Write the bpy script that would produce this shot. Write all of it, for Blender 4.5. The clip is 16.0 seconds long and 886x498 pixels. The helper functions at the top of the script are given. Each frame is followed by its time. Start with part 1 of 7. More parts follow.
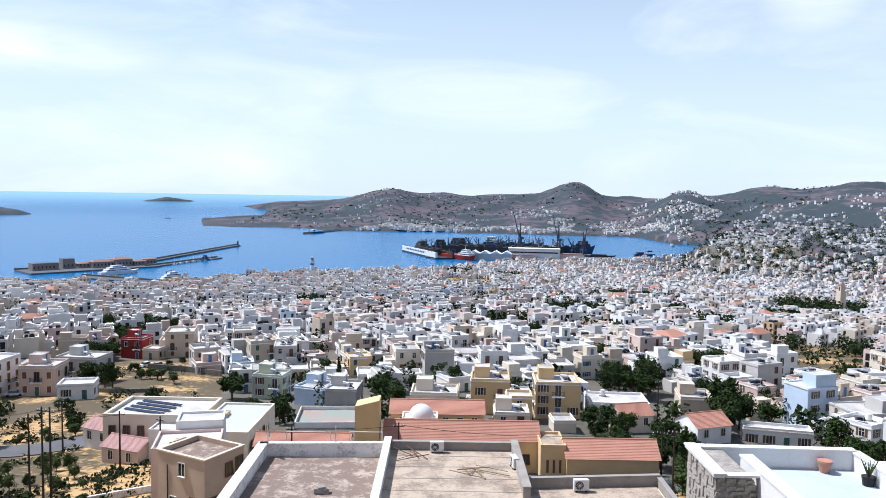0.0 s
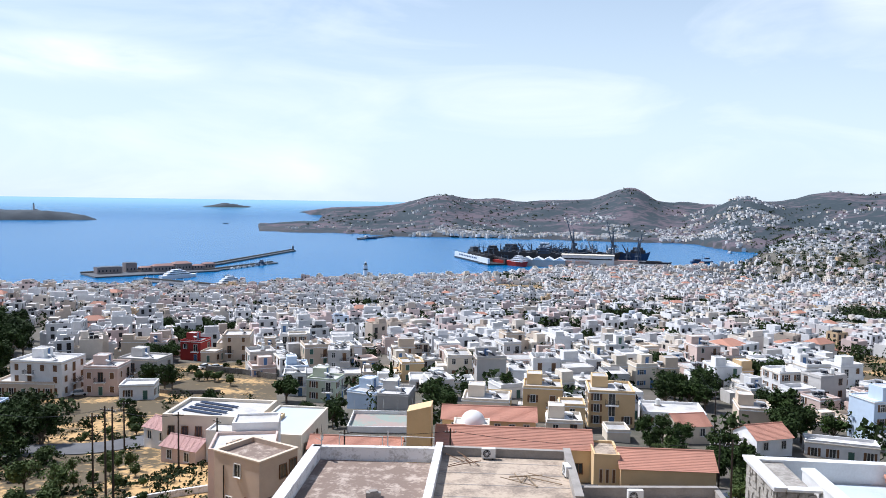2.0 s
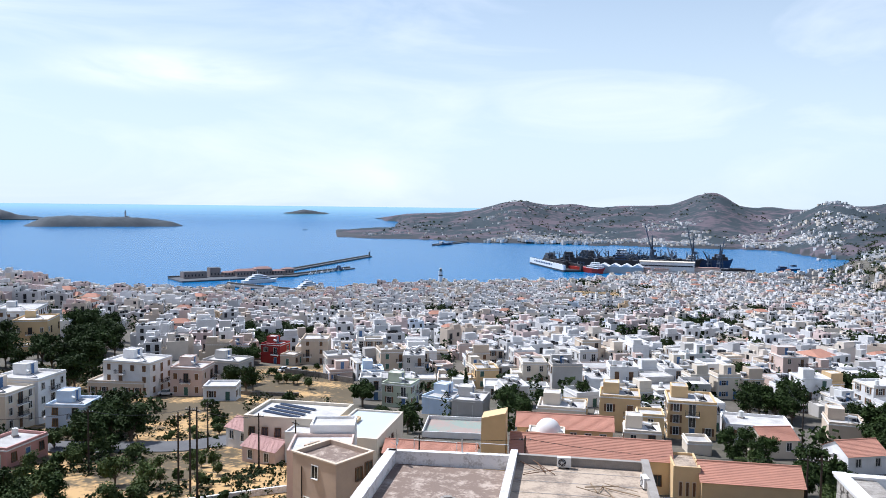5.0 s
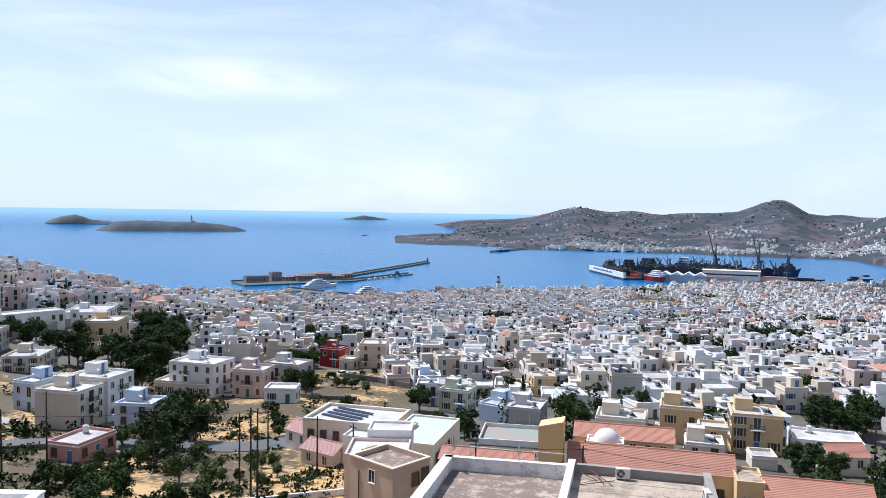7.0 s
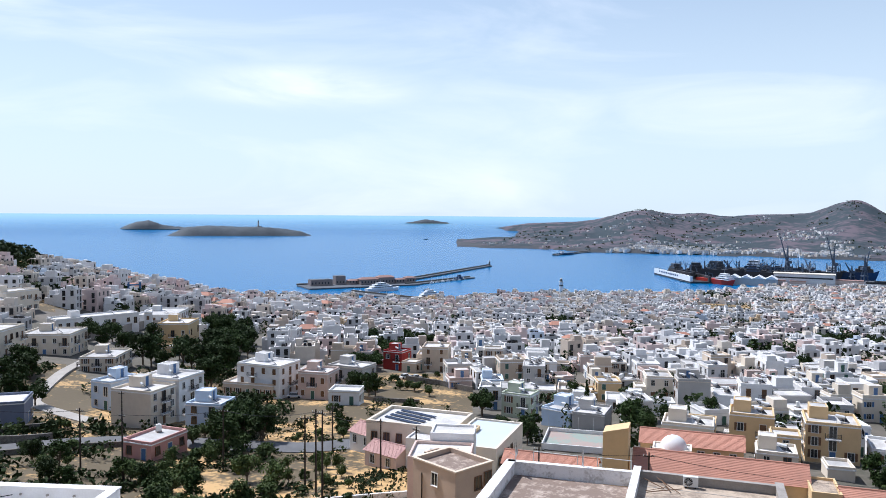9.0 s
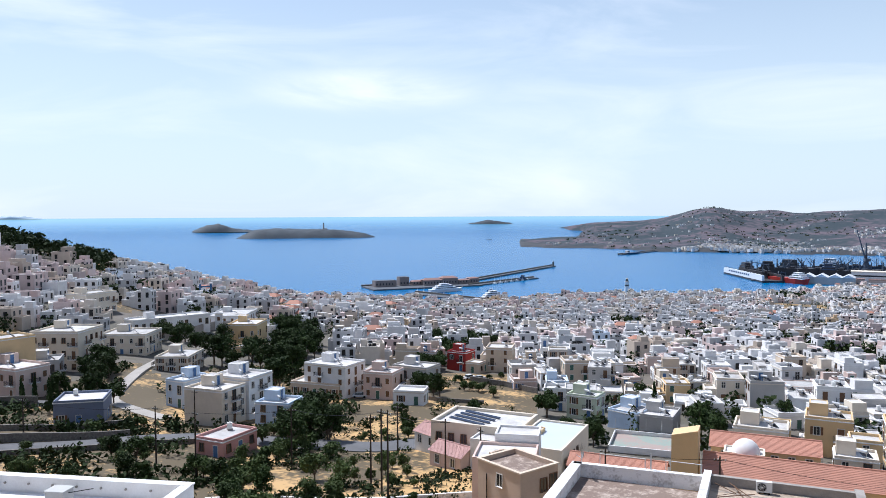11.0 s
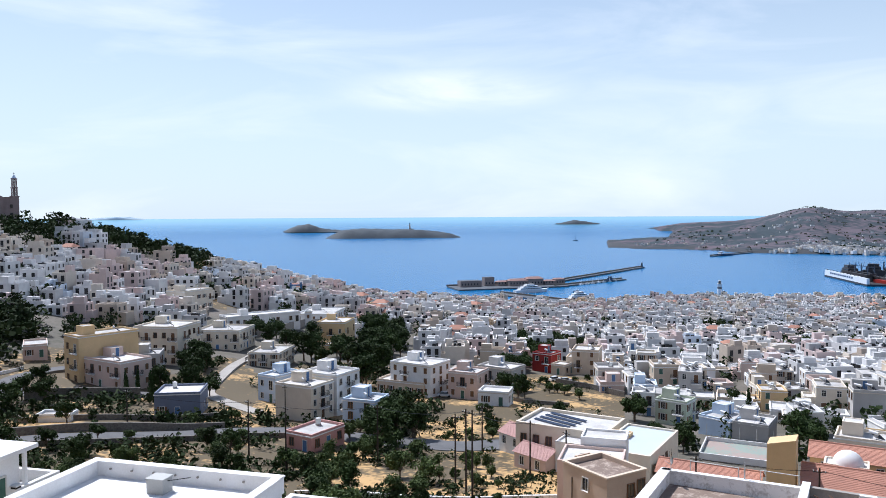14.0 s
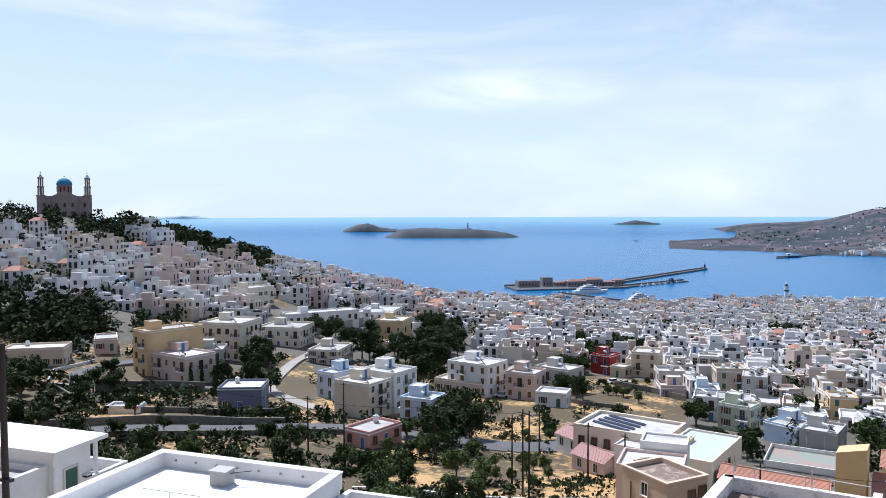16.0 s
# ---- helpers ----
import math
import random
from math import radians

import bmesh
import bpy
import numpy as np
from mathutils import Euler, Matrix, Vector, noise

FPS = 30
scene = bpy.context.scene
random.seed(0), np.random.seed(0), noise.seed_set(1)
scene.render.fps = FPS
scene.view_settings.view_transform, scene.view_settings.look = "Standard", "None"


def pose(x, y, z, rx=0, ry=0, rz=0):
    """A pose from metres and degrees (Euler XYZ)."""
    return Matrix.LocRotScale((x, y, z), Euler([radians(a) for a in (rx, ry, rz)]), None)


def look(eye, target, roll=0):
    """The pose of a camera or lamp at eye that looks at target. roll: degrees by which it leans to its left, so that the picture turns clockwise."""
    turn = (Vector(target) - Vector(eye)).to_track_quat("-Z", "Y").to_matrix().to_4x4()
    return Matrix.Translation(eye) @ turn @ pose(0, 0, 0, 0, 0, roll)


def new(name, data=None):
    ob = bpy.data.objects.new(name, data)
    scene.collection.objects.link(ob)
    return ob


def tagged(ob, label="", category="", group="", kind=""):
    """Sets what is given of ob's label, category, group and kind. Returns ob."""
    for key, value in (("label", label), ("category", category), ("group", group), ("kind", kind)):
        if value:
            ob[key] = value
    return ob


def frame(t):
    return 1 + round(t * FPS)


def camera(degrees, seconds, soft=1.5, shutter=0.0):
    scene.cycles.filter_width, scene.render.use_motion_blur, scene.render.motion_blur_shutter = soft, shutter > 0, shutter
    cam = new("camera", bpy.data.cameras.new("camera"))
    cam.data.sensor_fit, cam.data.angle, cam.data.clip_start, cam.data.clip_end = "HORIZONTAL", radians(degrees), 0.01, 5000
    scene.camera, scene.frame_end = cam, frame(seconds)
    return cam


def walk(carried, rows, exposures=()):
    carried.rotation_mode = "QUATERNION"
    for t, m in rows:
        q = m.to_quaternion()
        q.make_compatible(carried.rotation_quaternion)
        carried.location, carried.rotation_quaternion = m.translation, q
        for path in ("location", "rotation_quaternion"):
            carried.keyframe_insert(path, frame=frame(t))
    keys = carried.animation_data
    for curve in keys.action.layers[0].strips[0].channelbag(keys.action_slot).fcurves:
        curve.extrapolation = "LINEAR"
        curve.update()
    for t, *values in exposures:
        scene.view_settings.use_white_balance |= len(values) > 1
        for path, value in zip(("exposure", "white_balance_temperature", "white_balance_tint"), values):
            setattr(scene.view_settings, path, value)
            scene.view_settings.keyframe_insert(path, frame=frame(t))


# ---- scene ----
EYE, EXPOSURE = 115.0, 0.3
cam = camera(59.78, 16.0, soft=0.9)
# seconds, yaw, pitch, lean
ROWS = [
    (0, 0.000, -4.125, 0.939),
    (0.5, 0.987, -3.994, 0.917),
    (1, 1.992, -3.900, 0.919),
    (1.5, 2.921, -3.822, 0.926),
    (2, 3.912, -3.748, 0.920),
    (2.5, 4.910, -3.686, 0.852),
    (3, 5.881, -3.626, 0.812),
    (3.5, 6.833, -3.580, 0.768),
    (4, 7.690, -3.540, 0.709),
    (6.5, 12.641, -3.032, 0.879),
    (7, 13.811, -2.955, 0.902),
    (7.5, 14.977, -2.878, 0.819),
    (8, 16.141, -2.808, 0.741),
    (8.5, 17.322, -2.779, 0.617),
    (9, 18.416, -2.749, 0.462),
    (9.5, 19.602, -2.738, 0.269),
    (10, 20.811, -2.742, 0.068),
    (12.5, 26.302, -2.649, -0.421),
    (13, 27.357, -2.653, -0.426),
    (13.5, 28.436, -2.665, -0.386),
    (14, 29.440, -2.661, -0.300),
    (14.5, 30.520, -2.659, -0.240),
    (15, 31.589, -2.673, -0.196),
    (15.5, 32.671, -2.691, -0.140),
    (16, 33.744, -2.670, -0.138),
]
walk(cam, [(t, pose(0, 0, EYE, 0, 0, yaw) @ pose(0, 0, 0, 90 + pitch, 0, 0) @ pose(0, 0, 0, 0, 0, lean)) for t, yaw, pitch, lean in ROWS],
     [(0, EXPOSURE, 5950, 12), (8, EXPOSURE - 0.06, 5880, 12), (16, EXPOSURE - 0.1, 5880, 12)])


# ---- lie of the land: azimuth in degrees to the left of straight ahead, distance in metres ----
def smooth(v):
    v = np.clip(v, 0.0, 1.0)
    return v * v * (3 - 2 * v)


def vnoise(x, y, seed=0.0):
    """Value noise between -1 and 1."""
    xi, yi = np.floor(x), np.floor(y)
    fx, fy = smooth(x - xi), smooth(y - yi)

    def h(a, b):
        s = np.sin(a * 127.1 + b * 311.7 + seed * 74.7) * 43758.5453
        return (s - np.floor(s)) * 2 - 1
    top = h(xi, yi) * (1 - fx) + h(xi + 1, yi) * fx
    low = h(xi, yi + 1) * (1 - fx) + h(xi + 1, yi + 1) * fx
    return top * (1 - fy) + low * fy


def fbm(x, y, seed=0.0):
    return vnoise(x, y, seed) * 0.55 + vnoise(x * 2.1, y * 2.1, seed + 1) * 0.3 + vnoise(x * 4.3, y * 4.3, seed + 2) * 0.15


SLOPE_D = (0, 30, 45, 60, 90, 130, 200, 270, 400, 600, 800, 1000, 1150, 9000)
SLOPE_Z = (111, 99, 92.5, 87, 78, 71.5, 65, 60, 47, 30, 16, 6, 2.5, 2.5)
COAST_AZ = (-19.5, -18.6, -17.4, -13, -10.3, -4.9, -0.7, 1.8, 9.5, 14.6, 17.9, 20.7, 24, 26, 32, 60, 90)
COAST_D = (9000, 1880, 1560, 1370, 1345, 1270, 1150, 1110, 1040, 985, 915, 850, 865, 920, 990, 900, 800)
FAR_AZ = (-40, -18.6, -16.6, -13.8, -9.8, -1.5, 2.7, 7.7, 10.4, 15, 17.3, 17.6)
FAR_D = (1700, 1905, 1990, 2251, 2229, 2252, 2265, 2285, 2440, 2490, 2530, 9000)
PLATEAU_AZ = (-40, 0, 4, 8.5, 12, 14, 17.4)
PLATEAU_Z = (84, 86, 78, 60, 46, 22, 14)
# azimuth, distance, height of the summit, spread in degrees and in metres
HILLS = ((3.9, 3700, 136, 1.7, 500), (0.6, 4000, 112, 1.2, 400), (-4.2, 4000, 118, 1.8, 400), (-9.6, 3600, 168, 1.5, 420), (-13.0, 3800, 118, 1.6, 400),
         (-17.5, 3000, 135, 1.7, 420), (-22.6, 3400, 148, 2.6, 500), (-28.5, 3400, 168, 3.0, 600), (-36, 3300, 190, 4.5, 700), (8.3, 4300, 70, 2.0, 300))


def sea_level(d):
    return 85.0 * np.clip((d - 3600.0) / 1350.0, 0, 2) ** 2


def terrain(x, y):
    x, y = np.asarray(x, float), np.asarray(y, float)
    az, d = np.degrees(np.arctan2(-x, y)), np.hypot(x, y)
    base = np.interp(d, SLOPE_D, SLOPE_Z)
    base = base + 80 * np.exp(-np.maximum(0, 66 - az) ** 2 / 677.0) * np.exp(-(d - 520.0) ** 2 / 46800.0)
    base = base + smooth((d - 40) / 80) * smooth((700 - d) / 400) * 1.5 * fbm(x / 40, y / 40, 3)
    inland = smooth((-17.0 - az) / 4) * np.clip(d - 1150, 0, 1500) * 0.035
    shore = smooth((np.interp(az, COAST_AZ, COAST_D) - d) / 10.0)
    h = np.maximum(base + inland, 1.8) * shore - 7.0 * (1 - shore)
    near = np.interp(az, FAR_AZ, FAR_D)
    rise = smooth((d - near) / np.maximum(4000.0 - near, 300))
    flat = np.interp(az, PLATEAU_AZ, PLATEAU_Z)
    far = 4 + flat * rise + np.clip((d - near) / 60, 0, 1) * 5
    for a, dd, z, sa, sd in HILLS:
        bump = np.exp(-((az - a) / sa) ** 2 / 2 - ((d - dd) / sd) ** 2 / 2)
        far = np.maximum(far, far + (z - far) * bump)
    far = far + fbm(x / 260, y / 260, 9) * np.clip((d - near) / 400, 0, 1) * 20 + fbm(x / 60, y / 60, 5) * np.clip((d - near) / 100, 0, 1) * 6
    near = near + 18 * vnoise(az * 1.3, az * 0 + 3, 6) + 9 * vnoise(az * 4.1, az * 0 + 5, 7)
    land = smooth((d - near) / 25.0)
    spit = smooth((17.8 - az) / 4.5)
    far = far * (0.25 + 0.75 * spit)
    # an inlet parts the low near spit from the far cape
    inlet = smooth((az - 12.2) / 1.2) * smooth((d - near - 620) / 150) * smooth((4250 - d) / 150)
    cape = smooth((15.9 - az) / 0.35) * smooth((d - 4080 - 90 * (az - 13)) / 120)
    land = land * (1 - inlet) * np.where(d > 4000, np.maximum(cape, smooth((12.2 - az) / 1.2)), 1)
    far = np.where(d > 4000, np.maximum(far, sea_level(d) + 2 + 42 * smooth((16.0 - az) / 5.5) * smooth((az - 5.0) / 4) * smooth((d - 4000) / 400)), far)
    limit = 115 + d * np.tan(np.radians(np.interp(az, (3.2, 6, 8.5, 12.2, 15.8, 17), (2.0, -0.15, -0.62, -0.78, -1.36, -1.6))))
    far = np.where(d > 2900, np.minimum(far, limit), far)
    land = land * (1 - smooth((az - 4) / 3) * smooth((d - 4440) / 80))
    h = np.maximum(h, far * land - 7.0 * (1 - land))
    back = smooth((np.abs(az) - 80) / 40)
    return h * (1 - back) + (111 + np.clip(d - 10, 0, 200) * 0.3) * back


def ground_z(x, y):
    return float(terrain(x, y))

# ---- light ----
SUN_AZ, SUN_EL = 70.0, 56.0
world = bpy.data.worlds.new("world")
scene.world = world
world.use_nodes = True
wt = world.node_tree
wt.nodes.clear()


def wnode(kind, **values):
    n = wt.nodes.new(kind)
    for key, value in values.items():
        n.inputs[key].default_value = value
    return n


sky = wt.nodes.new("ShaderNodeTexSky")
sky.sky_type, sky.sun_disc = "NISHITA", False
sky.sun_elevation, sky.sun_rotation = radians(SUN_EL), radians(-SUN_AZ)
sky.altitude, sky.air_density, sky.dust_density, sky.ozone_density = 100, 1.0, 0.8, 2.0
coord = wt.nodes.new("ShaderNodeTexCoord")
squash = wt.nodes.new("ShaderNodeMapping")
squash.inputs["Scale"].default_value = (2.2, 2.2, 9.0)
cirrus = wnode("ShaderNodeTexNoise", Scale=1.3, Detail=6.0, Roughness=0.55, Distortion=0.6)
veil = wt.nodes.new("ShaderNodeMapRange")
for key, value in (("From Min", 0.46), ("From Max", 0.80), ("To Min", 0.0), ("To Max", 0.6)):
    veil.inputs[key].default_value = value


def cloud_bank(az, el, wide, high, strength):
    """A soft lens of cirrus round one heading, torn by the same noise."""
    a, e = radians(az), radians(el)
    turn = wt.nodes.new("ShaderNodeMapping")
    turn.vector_type = "TEXTURE"
    turn.inputs["Location"].default_value = (-math.sin(a) * math.cos(e), math.cos(a) * math.cos(e), math.sin(e))
    turn.inputs["Rotation"].default_value = (0, 0, a)
    turn.inputs["Scale"].default_value = (radians(wide), 1.0, radians(high))
    far = wt.nodes.new("ShaderNodeVectorMath")
    far.operation = "LENGTH"
    fade = wnode("ShaderNodeMapRange", **{"From Min": 0.2, "From Max": 1.35, "To Min": strength, "To Max": 0.0})
    fade.interpolation_type = "SMOOTHSTEP"
    torn = wnode("ShaderNodeMapRange", **{"From Min": 0.36, "From Max": 0.62, "To Min": 0.0, "To Max": 1.0})
    both = wt.nodes.new("ShaderNodeMath")
    both.operation = "MULTIPLY"
    wt.links.new(coord.outputs["Generated"], turn.inputs["Vector"])
    wt.links.new(turn.outputs["Vector"], far.inputs[0])
    wt.links.new(far.outputs["Value"], fade.inputs["Value"])
    wt.links.new(cirrus.outputs["Fac"], torn.inputs["Value"])
    wt.links.new(fade.outputs["Result"], both.inputs[0])
    wt.links.new(torn.outputs["Result"], both.inputs[1])
    return both.outputs[0]


banks = [cloud_bank(28.5, 8.9, 9.0, 1.7, 1.0), cloud_bank(-25.0, 13.0, 3.6, 2.4, 0.75)]
mix = wt.nodes.new("ShaderNodeMix")
mix.data_type = "RGBA"
mix.inputs["B"].default_value = (9.6, 9.8, 9.9, 1)
shine = wnode("ShaderNodeBackground", Strength=0.1)
out = wt.nodes.new("ShaderNodeOutputWorld")
wt.links.new(coord.outputs["Generated"], squash.inputs["Vector"])
wt.links.new(squash.outputs["Vector"], cirrus.inputs["Vector"])
wt.links.new(cirrus.outputs["Fac"], veil.inputs["Value"])
cover = veil.outputs["Result"]
for bank in banks:
    most = wt.nodes.new("ShaderNodeMath")
    most.operation = "MAXIMUM"
    wt.links.new(cover, most.inputs[0])
    wt.links.new(bank, most.inputs[1])
    cover = most.outputs[0]
wt.links.new(cover, mix.inputs["Factor"])
# sea haze: pale low down, thinning towards the zenith
parts = wt.nodes.new("ShaderNodeSeparateXYZ")
low = wt.nodes.new("ShaderNodeMapRange")
for key, value in (("From Min", 0.08), ("From Max", 0.5), ("To Min", 0.84), ("To Max", 0.0)):
    low.inputs[key].default_value = value
haze = wt.nodes.new("ShaderNodeMix")
haze.data_type = "RGBA"
haze.inputs["B"].default_value = (6.9, 7.95, 8.5, 1)
wt.links.new(coord.outputs["Generated"], parts.inputs["Vector"])
wt.links.new(parts.outputs["Z"], low.inputs["Value"])
wt.links.new(low.outputs["Result"], haze.inputs["Factor"])
wt.links.new(sky.outputs["Color"], haze.inputs["A"])
wt.links.new(haze.outputs["Result"], mix.inputs["A"])
wt.links.new(mix.outputs["Result"], shine.inputs["Color"])
wt.links.new(shine.outputs["Background"], out.inputs["Surface"])

sun = new("sun", bpy.data.lights.new("sun", "SUN"))
sun.data.energy, sun.data.angle, sun.data.color = 5.0, radians(0.6), (1.0, 0.965, 0.91)
sa, se = radians(SUN_AZ), radians(SUN_EL)
sun.matrix_basis = look((-math.sin(sa) * math.cos(se) * 500, math.cos(sa) * math.cos(se) * 500, 115 + math.sin(se) * 500), (0, 0, 115))


# ---- materials ----
def surface(name, colour, second=None, rough=0.8, scale=0.6, fine=12.0, amount=0.5, bump=0.15, bump_scale=None, spread=0.0, metal=0.0, island=False, spec=0.3, lo=0.52, hi=0.92):
    """A worn surface: two colours mixed by large stains and by grain, relief, and some difference from piece to piece."""
    m = bpy.data.materials.new(name)
    m.use_nodes = True
    t = m.node_tree
    b = t.nodes["Principled BSDF"]
    b.inputs["Roughness"].default_value, b.inputs["Metallic"].default_value = rough, metal
    b.inputs["Specular IOR Level"].default_value = spec
    second = second or tuple(c * 0.72 for c in colour)
    pos = t.nodes.new("ShaderNodeTexCoord")
    big, small = t.nodes.new("ShaderNodeTexNoise"), t.nodes.new("ShaderNodeTexNoise")
    big.inputs["Scale"].default_value, big.inputs["Detail"].default_value, big.inputs["Roughness"].default_value = scale, 5, 0.62
    small.inputs["Scale"].default_value, small.inputs["Detail"].default_value = fine, 3
    add = t.nodes.new("ShaderNodeMath")
    add.operation = "MULTIPLY_ADD"
    add.inputs[1].default_value = 0.45
    ramp = t.nodes.new("ShaderNodeMapRange")
    for key, value in (("From Min", lo), ("From Max", hi), ("To Min", 0.0), ("To Max", amount)):
        ramp.inputs[key].default_value = value
    blend = t.nodes.new("ShaderNodeMix")
    blend.data_type = "RGBA"
    blend.inputs["A"].default_value, blend.inputs["B"].default_value = (*colour, 1), (*second, 1)
    for n in (big, small):
        t.links.new(pos.outputs["Object"], n.inputs["Vector"])
    t.links.new(small.outputs["Fac"], add.inputs[0])
    t.links.new(big.outputs["Fac"], add.inputs[2])
    t.links.new(add.outputs[0], ramp.inputs["Value"])
    t.links.new(ramp.outputs["Result"], blend.inputs["Factor"])
    shade = blend.outputs["Result"]
    if spread:
        hue = t.nodes.new("ShaderNodeHueSaturation")
        var = t.nodes.new("ShaderNodeMapRange")
        var.inputs["To Min"].default_value, var.inputs["To Max"].default_value = 1 - spread, 1 + spread * 0.6
        rnd = t.nodes.new("ShaderNodeNewGeometry") if island else t.nodes.new("ShaderNodeObjectInfo")
        t.links.new(rnd.outputs["Random Per Island" if island else "Random"], var.inputs["Value"])
        t.links.new(var.outputs["Result"], hue.inputs["Value"])
        t.links.new(shade, hue.inputs["Color"])
        shade = hue.outputs["Color"]
    t.links.new(shade, b.inputs["Base Color"])
    if bump:
        bn = t.nodes.new("ShaderNodeBump")
        bn.inputs["Strength"].default_value, bn.inputs["Distance"].default_value = bump, 0.05
        t.links.new(small.outputs["Fac"], bn.inputs["Height"])
        t.links.new(bn.outputs["Normal"], b.inputs["Normal"])
    return m


WALLS = {
    "white": surface("white_limewash", (0.80, 0.795, 0.79), (0.60, 0.58, 0.56), amount=0.55, spread=0.1),
    "cream": surface("cream_render", (0.72, 0.64, 0.53), (0.56, 0.49, 0.40), spread=0.1),
    "sand": surface("sand_render", (0.62, 0.51, 0.40), (0.48, 0.39, 0.30), spread=0.1),
    "pink": surface("pink_render", (0.64, 0.49, 0.43), (0.50, 0.39, 0.34), spread=0.12),
    "grey": surface("grey_render", (0.50, 0.48, 0.46), (0.38, 0.36, 0.34), spread=0.12),
    "ochre": surface("ochre_render", (0.68, 0.49, 0.27), (0.54, 0.39, 0.22), spread=0.06),
    "blue": surface("pale_blue_render", (0.55, 0.66, 0.80), (0.44, 0.52, 0.62), spread=0.08),
    "green": surface("pale_green_render", (0.50, 0.55, 0.42), (0.40, 0.43, 0.34), spread=0.08),
    "red": surface("dark_red_render", (0.33, 0.035, 0.03), (0.24, 0.03, 0.03)),
    "slate": surface("slate_blue_render", (0.16, 0.19, 0.27), (0.12, 0.14, 0.19)),
    "beige": surface("weathered_beige_render", (0.56, 0.43, 0.33), (0.42, 0.32, 0.25), scale=0.35, amount=0.8),
    "rose": surface("old_rose_render", (0.55, 0.30, 0.27), (0.44, 0.25, 0.23)),
}
FAR_WALLS = {k: surface("distant_" + k, c, d, spread=0.2, island=True, bump=0, fine=2.0) for k, c, d in (
    ("white", (0.72, 0.715, 0.715), (0.54, 0.525, 0.52)), ("cream", (0.68, 0.61, 0.53), (0.54, 0.48, 0.41)), ("sand", (0.55, 0.46, 0.38), (0.43, 0.36, 0.30)),
    ("pink", (0.66, 0.53, 0.50), (0.52, 0.42, 0.40)), ("grey", (0.56, 0.55, 0.55), (0.44, 0.43, 0.43)), ("ochre", (0.58, 0.42, 0.26), (0.50, 0.37, 0.24)), ("blue", (0.56, 0.62, 0.70), (0.46, 0.51, 0.58)))}
ROOF = surface("limewashed_roof", (0.64, 0.63, 0.62), (0.33, 0.31, 0.29), scale=0.3, amount=0.9, spread=0.25)
ROOF_FAR = surface("distant_roofs", (0.60, 0.59, 0.585), (0.30, 0.28, 0.265), scale=0.14, fine=1.5, amount=0.9, spread=0.3, island=True, bump=0)
SCREED = surface("weathered_screed", (0.21, 0.155, 0.125), (0.44, 0.36, 0.30), scale=0.9, fine=6, amount=1.0, bump=0.6, lo=0.71, hi=0.9)
SCREED_PALE = surface("pale_screed", (0.46, 0.37, 0.285), (0.24, 0.19, 0.15), scale=0.7, fine=6, amount=1.0, bump=0.5, lo=0.64, hi=0.88)
LIME = surface("chipped_limewash", (0.76, 0.75, 0.74), (0.30, 0.27, 0.24), scale=1.4, fine=7, amount=0.6, bump=0.4, lo=0.72, hi=0.9)
TERRACOTTA = surface("terracotta_tiles", (0.50, 0.245, 0.175), (0.38, 0.19, 0.14), scale=0.4, fine=6, amount=0.8, spread=0.1)
STONE = surface("rubble_stone", (0.42, 0.39, 0.35), (0.19, 0.17, 0.15), scale=2.2, fine=9, amount=1.0, bump=0.6)
# darker copy of the rubble; the field walls' shade is in its colour
DARKENED_STONE = surface("darkened_rubble_stone", (0.22, 0.20, 0.175), (0.10, 0.09, 0.08), scale=2.2, fine=9, amount=1.0, bump=0.6)
CONCRETE = surface("old_concrete", (0.36, 0.33, 0.30), (0.22, 0.20, 0.18), scale=0.8, amount=0.8, bump=0.3)
ASPHALT = surface("asphalt", (0.13, 0.13, 0.135), (0.08, 0.08, 0.085), scale=0.3, amount=0.7)
PALE_PAVING = surface("pale_street", (0.40, 0.37, 0.34), (0.27, 0.25, 0.22), scale=0.15, fine=3, amount=0.8)
GLASS = surface("dark_window_glass", (0.025, 0.03, 0.035), rough=0.12, bump=0, spec=0.6, amount=0.2)
GLASS_FAR = surface("distant_window_dark", (0.025, 0.025, 0.028), rough=0.3, bump=0, spread=0.5, island=True)
WHITE_WOOD = surface("white_joinery", (0.70, 0.68, 0.64), rough=0.5, bump=0)
BROWN_WOOD = surface("brown_shutters", (0.16, 0.085, 0.045), (0.10, 0.055, 0.03), rough=0.6, bump=0.1, fine=30)
GREEN_WOOD = surface("green_shutters", (0.06, 0.13, 0.10), (0.04, 0.09, 0.07), rough=0.6, bump=0.1)
BLUE_WOOD = surface("blue_shutters", (0.08, 0.16, 0.32), (0.06, 0.12, 0.24), rough=0.6, bump=0.1)
POLE_WOOD = surface("tarred_pole", (0.045, 0.035, 0.028), (0.025, 0.02, 0.018), fine=25)
IRON = surface("dark_iron", (0.03, 0.03, 0.032), rough=0.5, metal=0.6, bump=0)
STEEL = surface("galvanised_steel", (0.55, 0.56, 0.57), (0.40, 0.40, 0.41), rough=0.4, metal=0.7, bump=0.05)
PLASTIC = surface("white_casing", (0.72, 0.72, 0.70), rough=0.45, bump=0)
PANEL = surface("solar_glass", (0.02, 0.03, 0.06), rough=0.08, bump=0, spec=0.7)
LEAF = surface("dark_leaves", (0.040, 0.068, 0.016), (0.016, 0.028, 0.008), scale=0.5, amount=0.9, bump=0, spread=0.3, rough=0.7, spec=0.12)
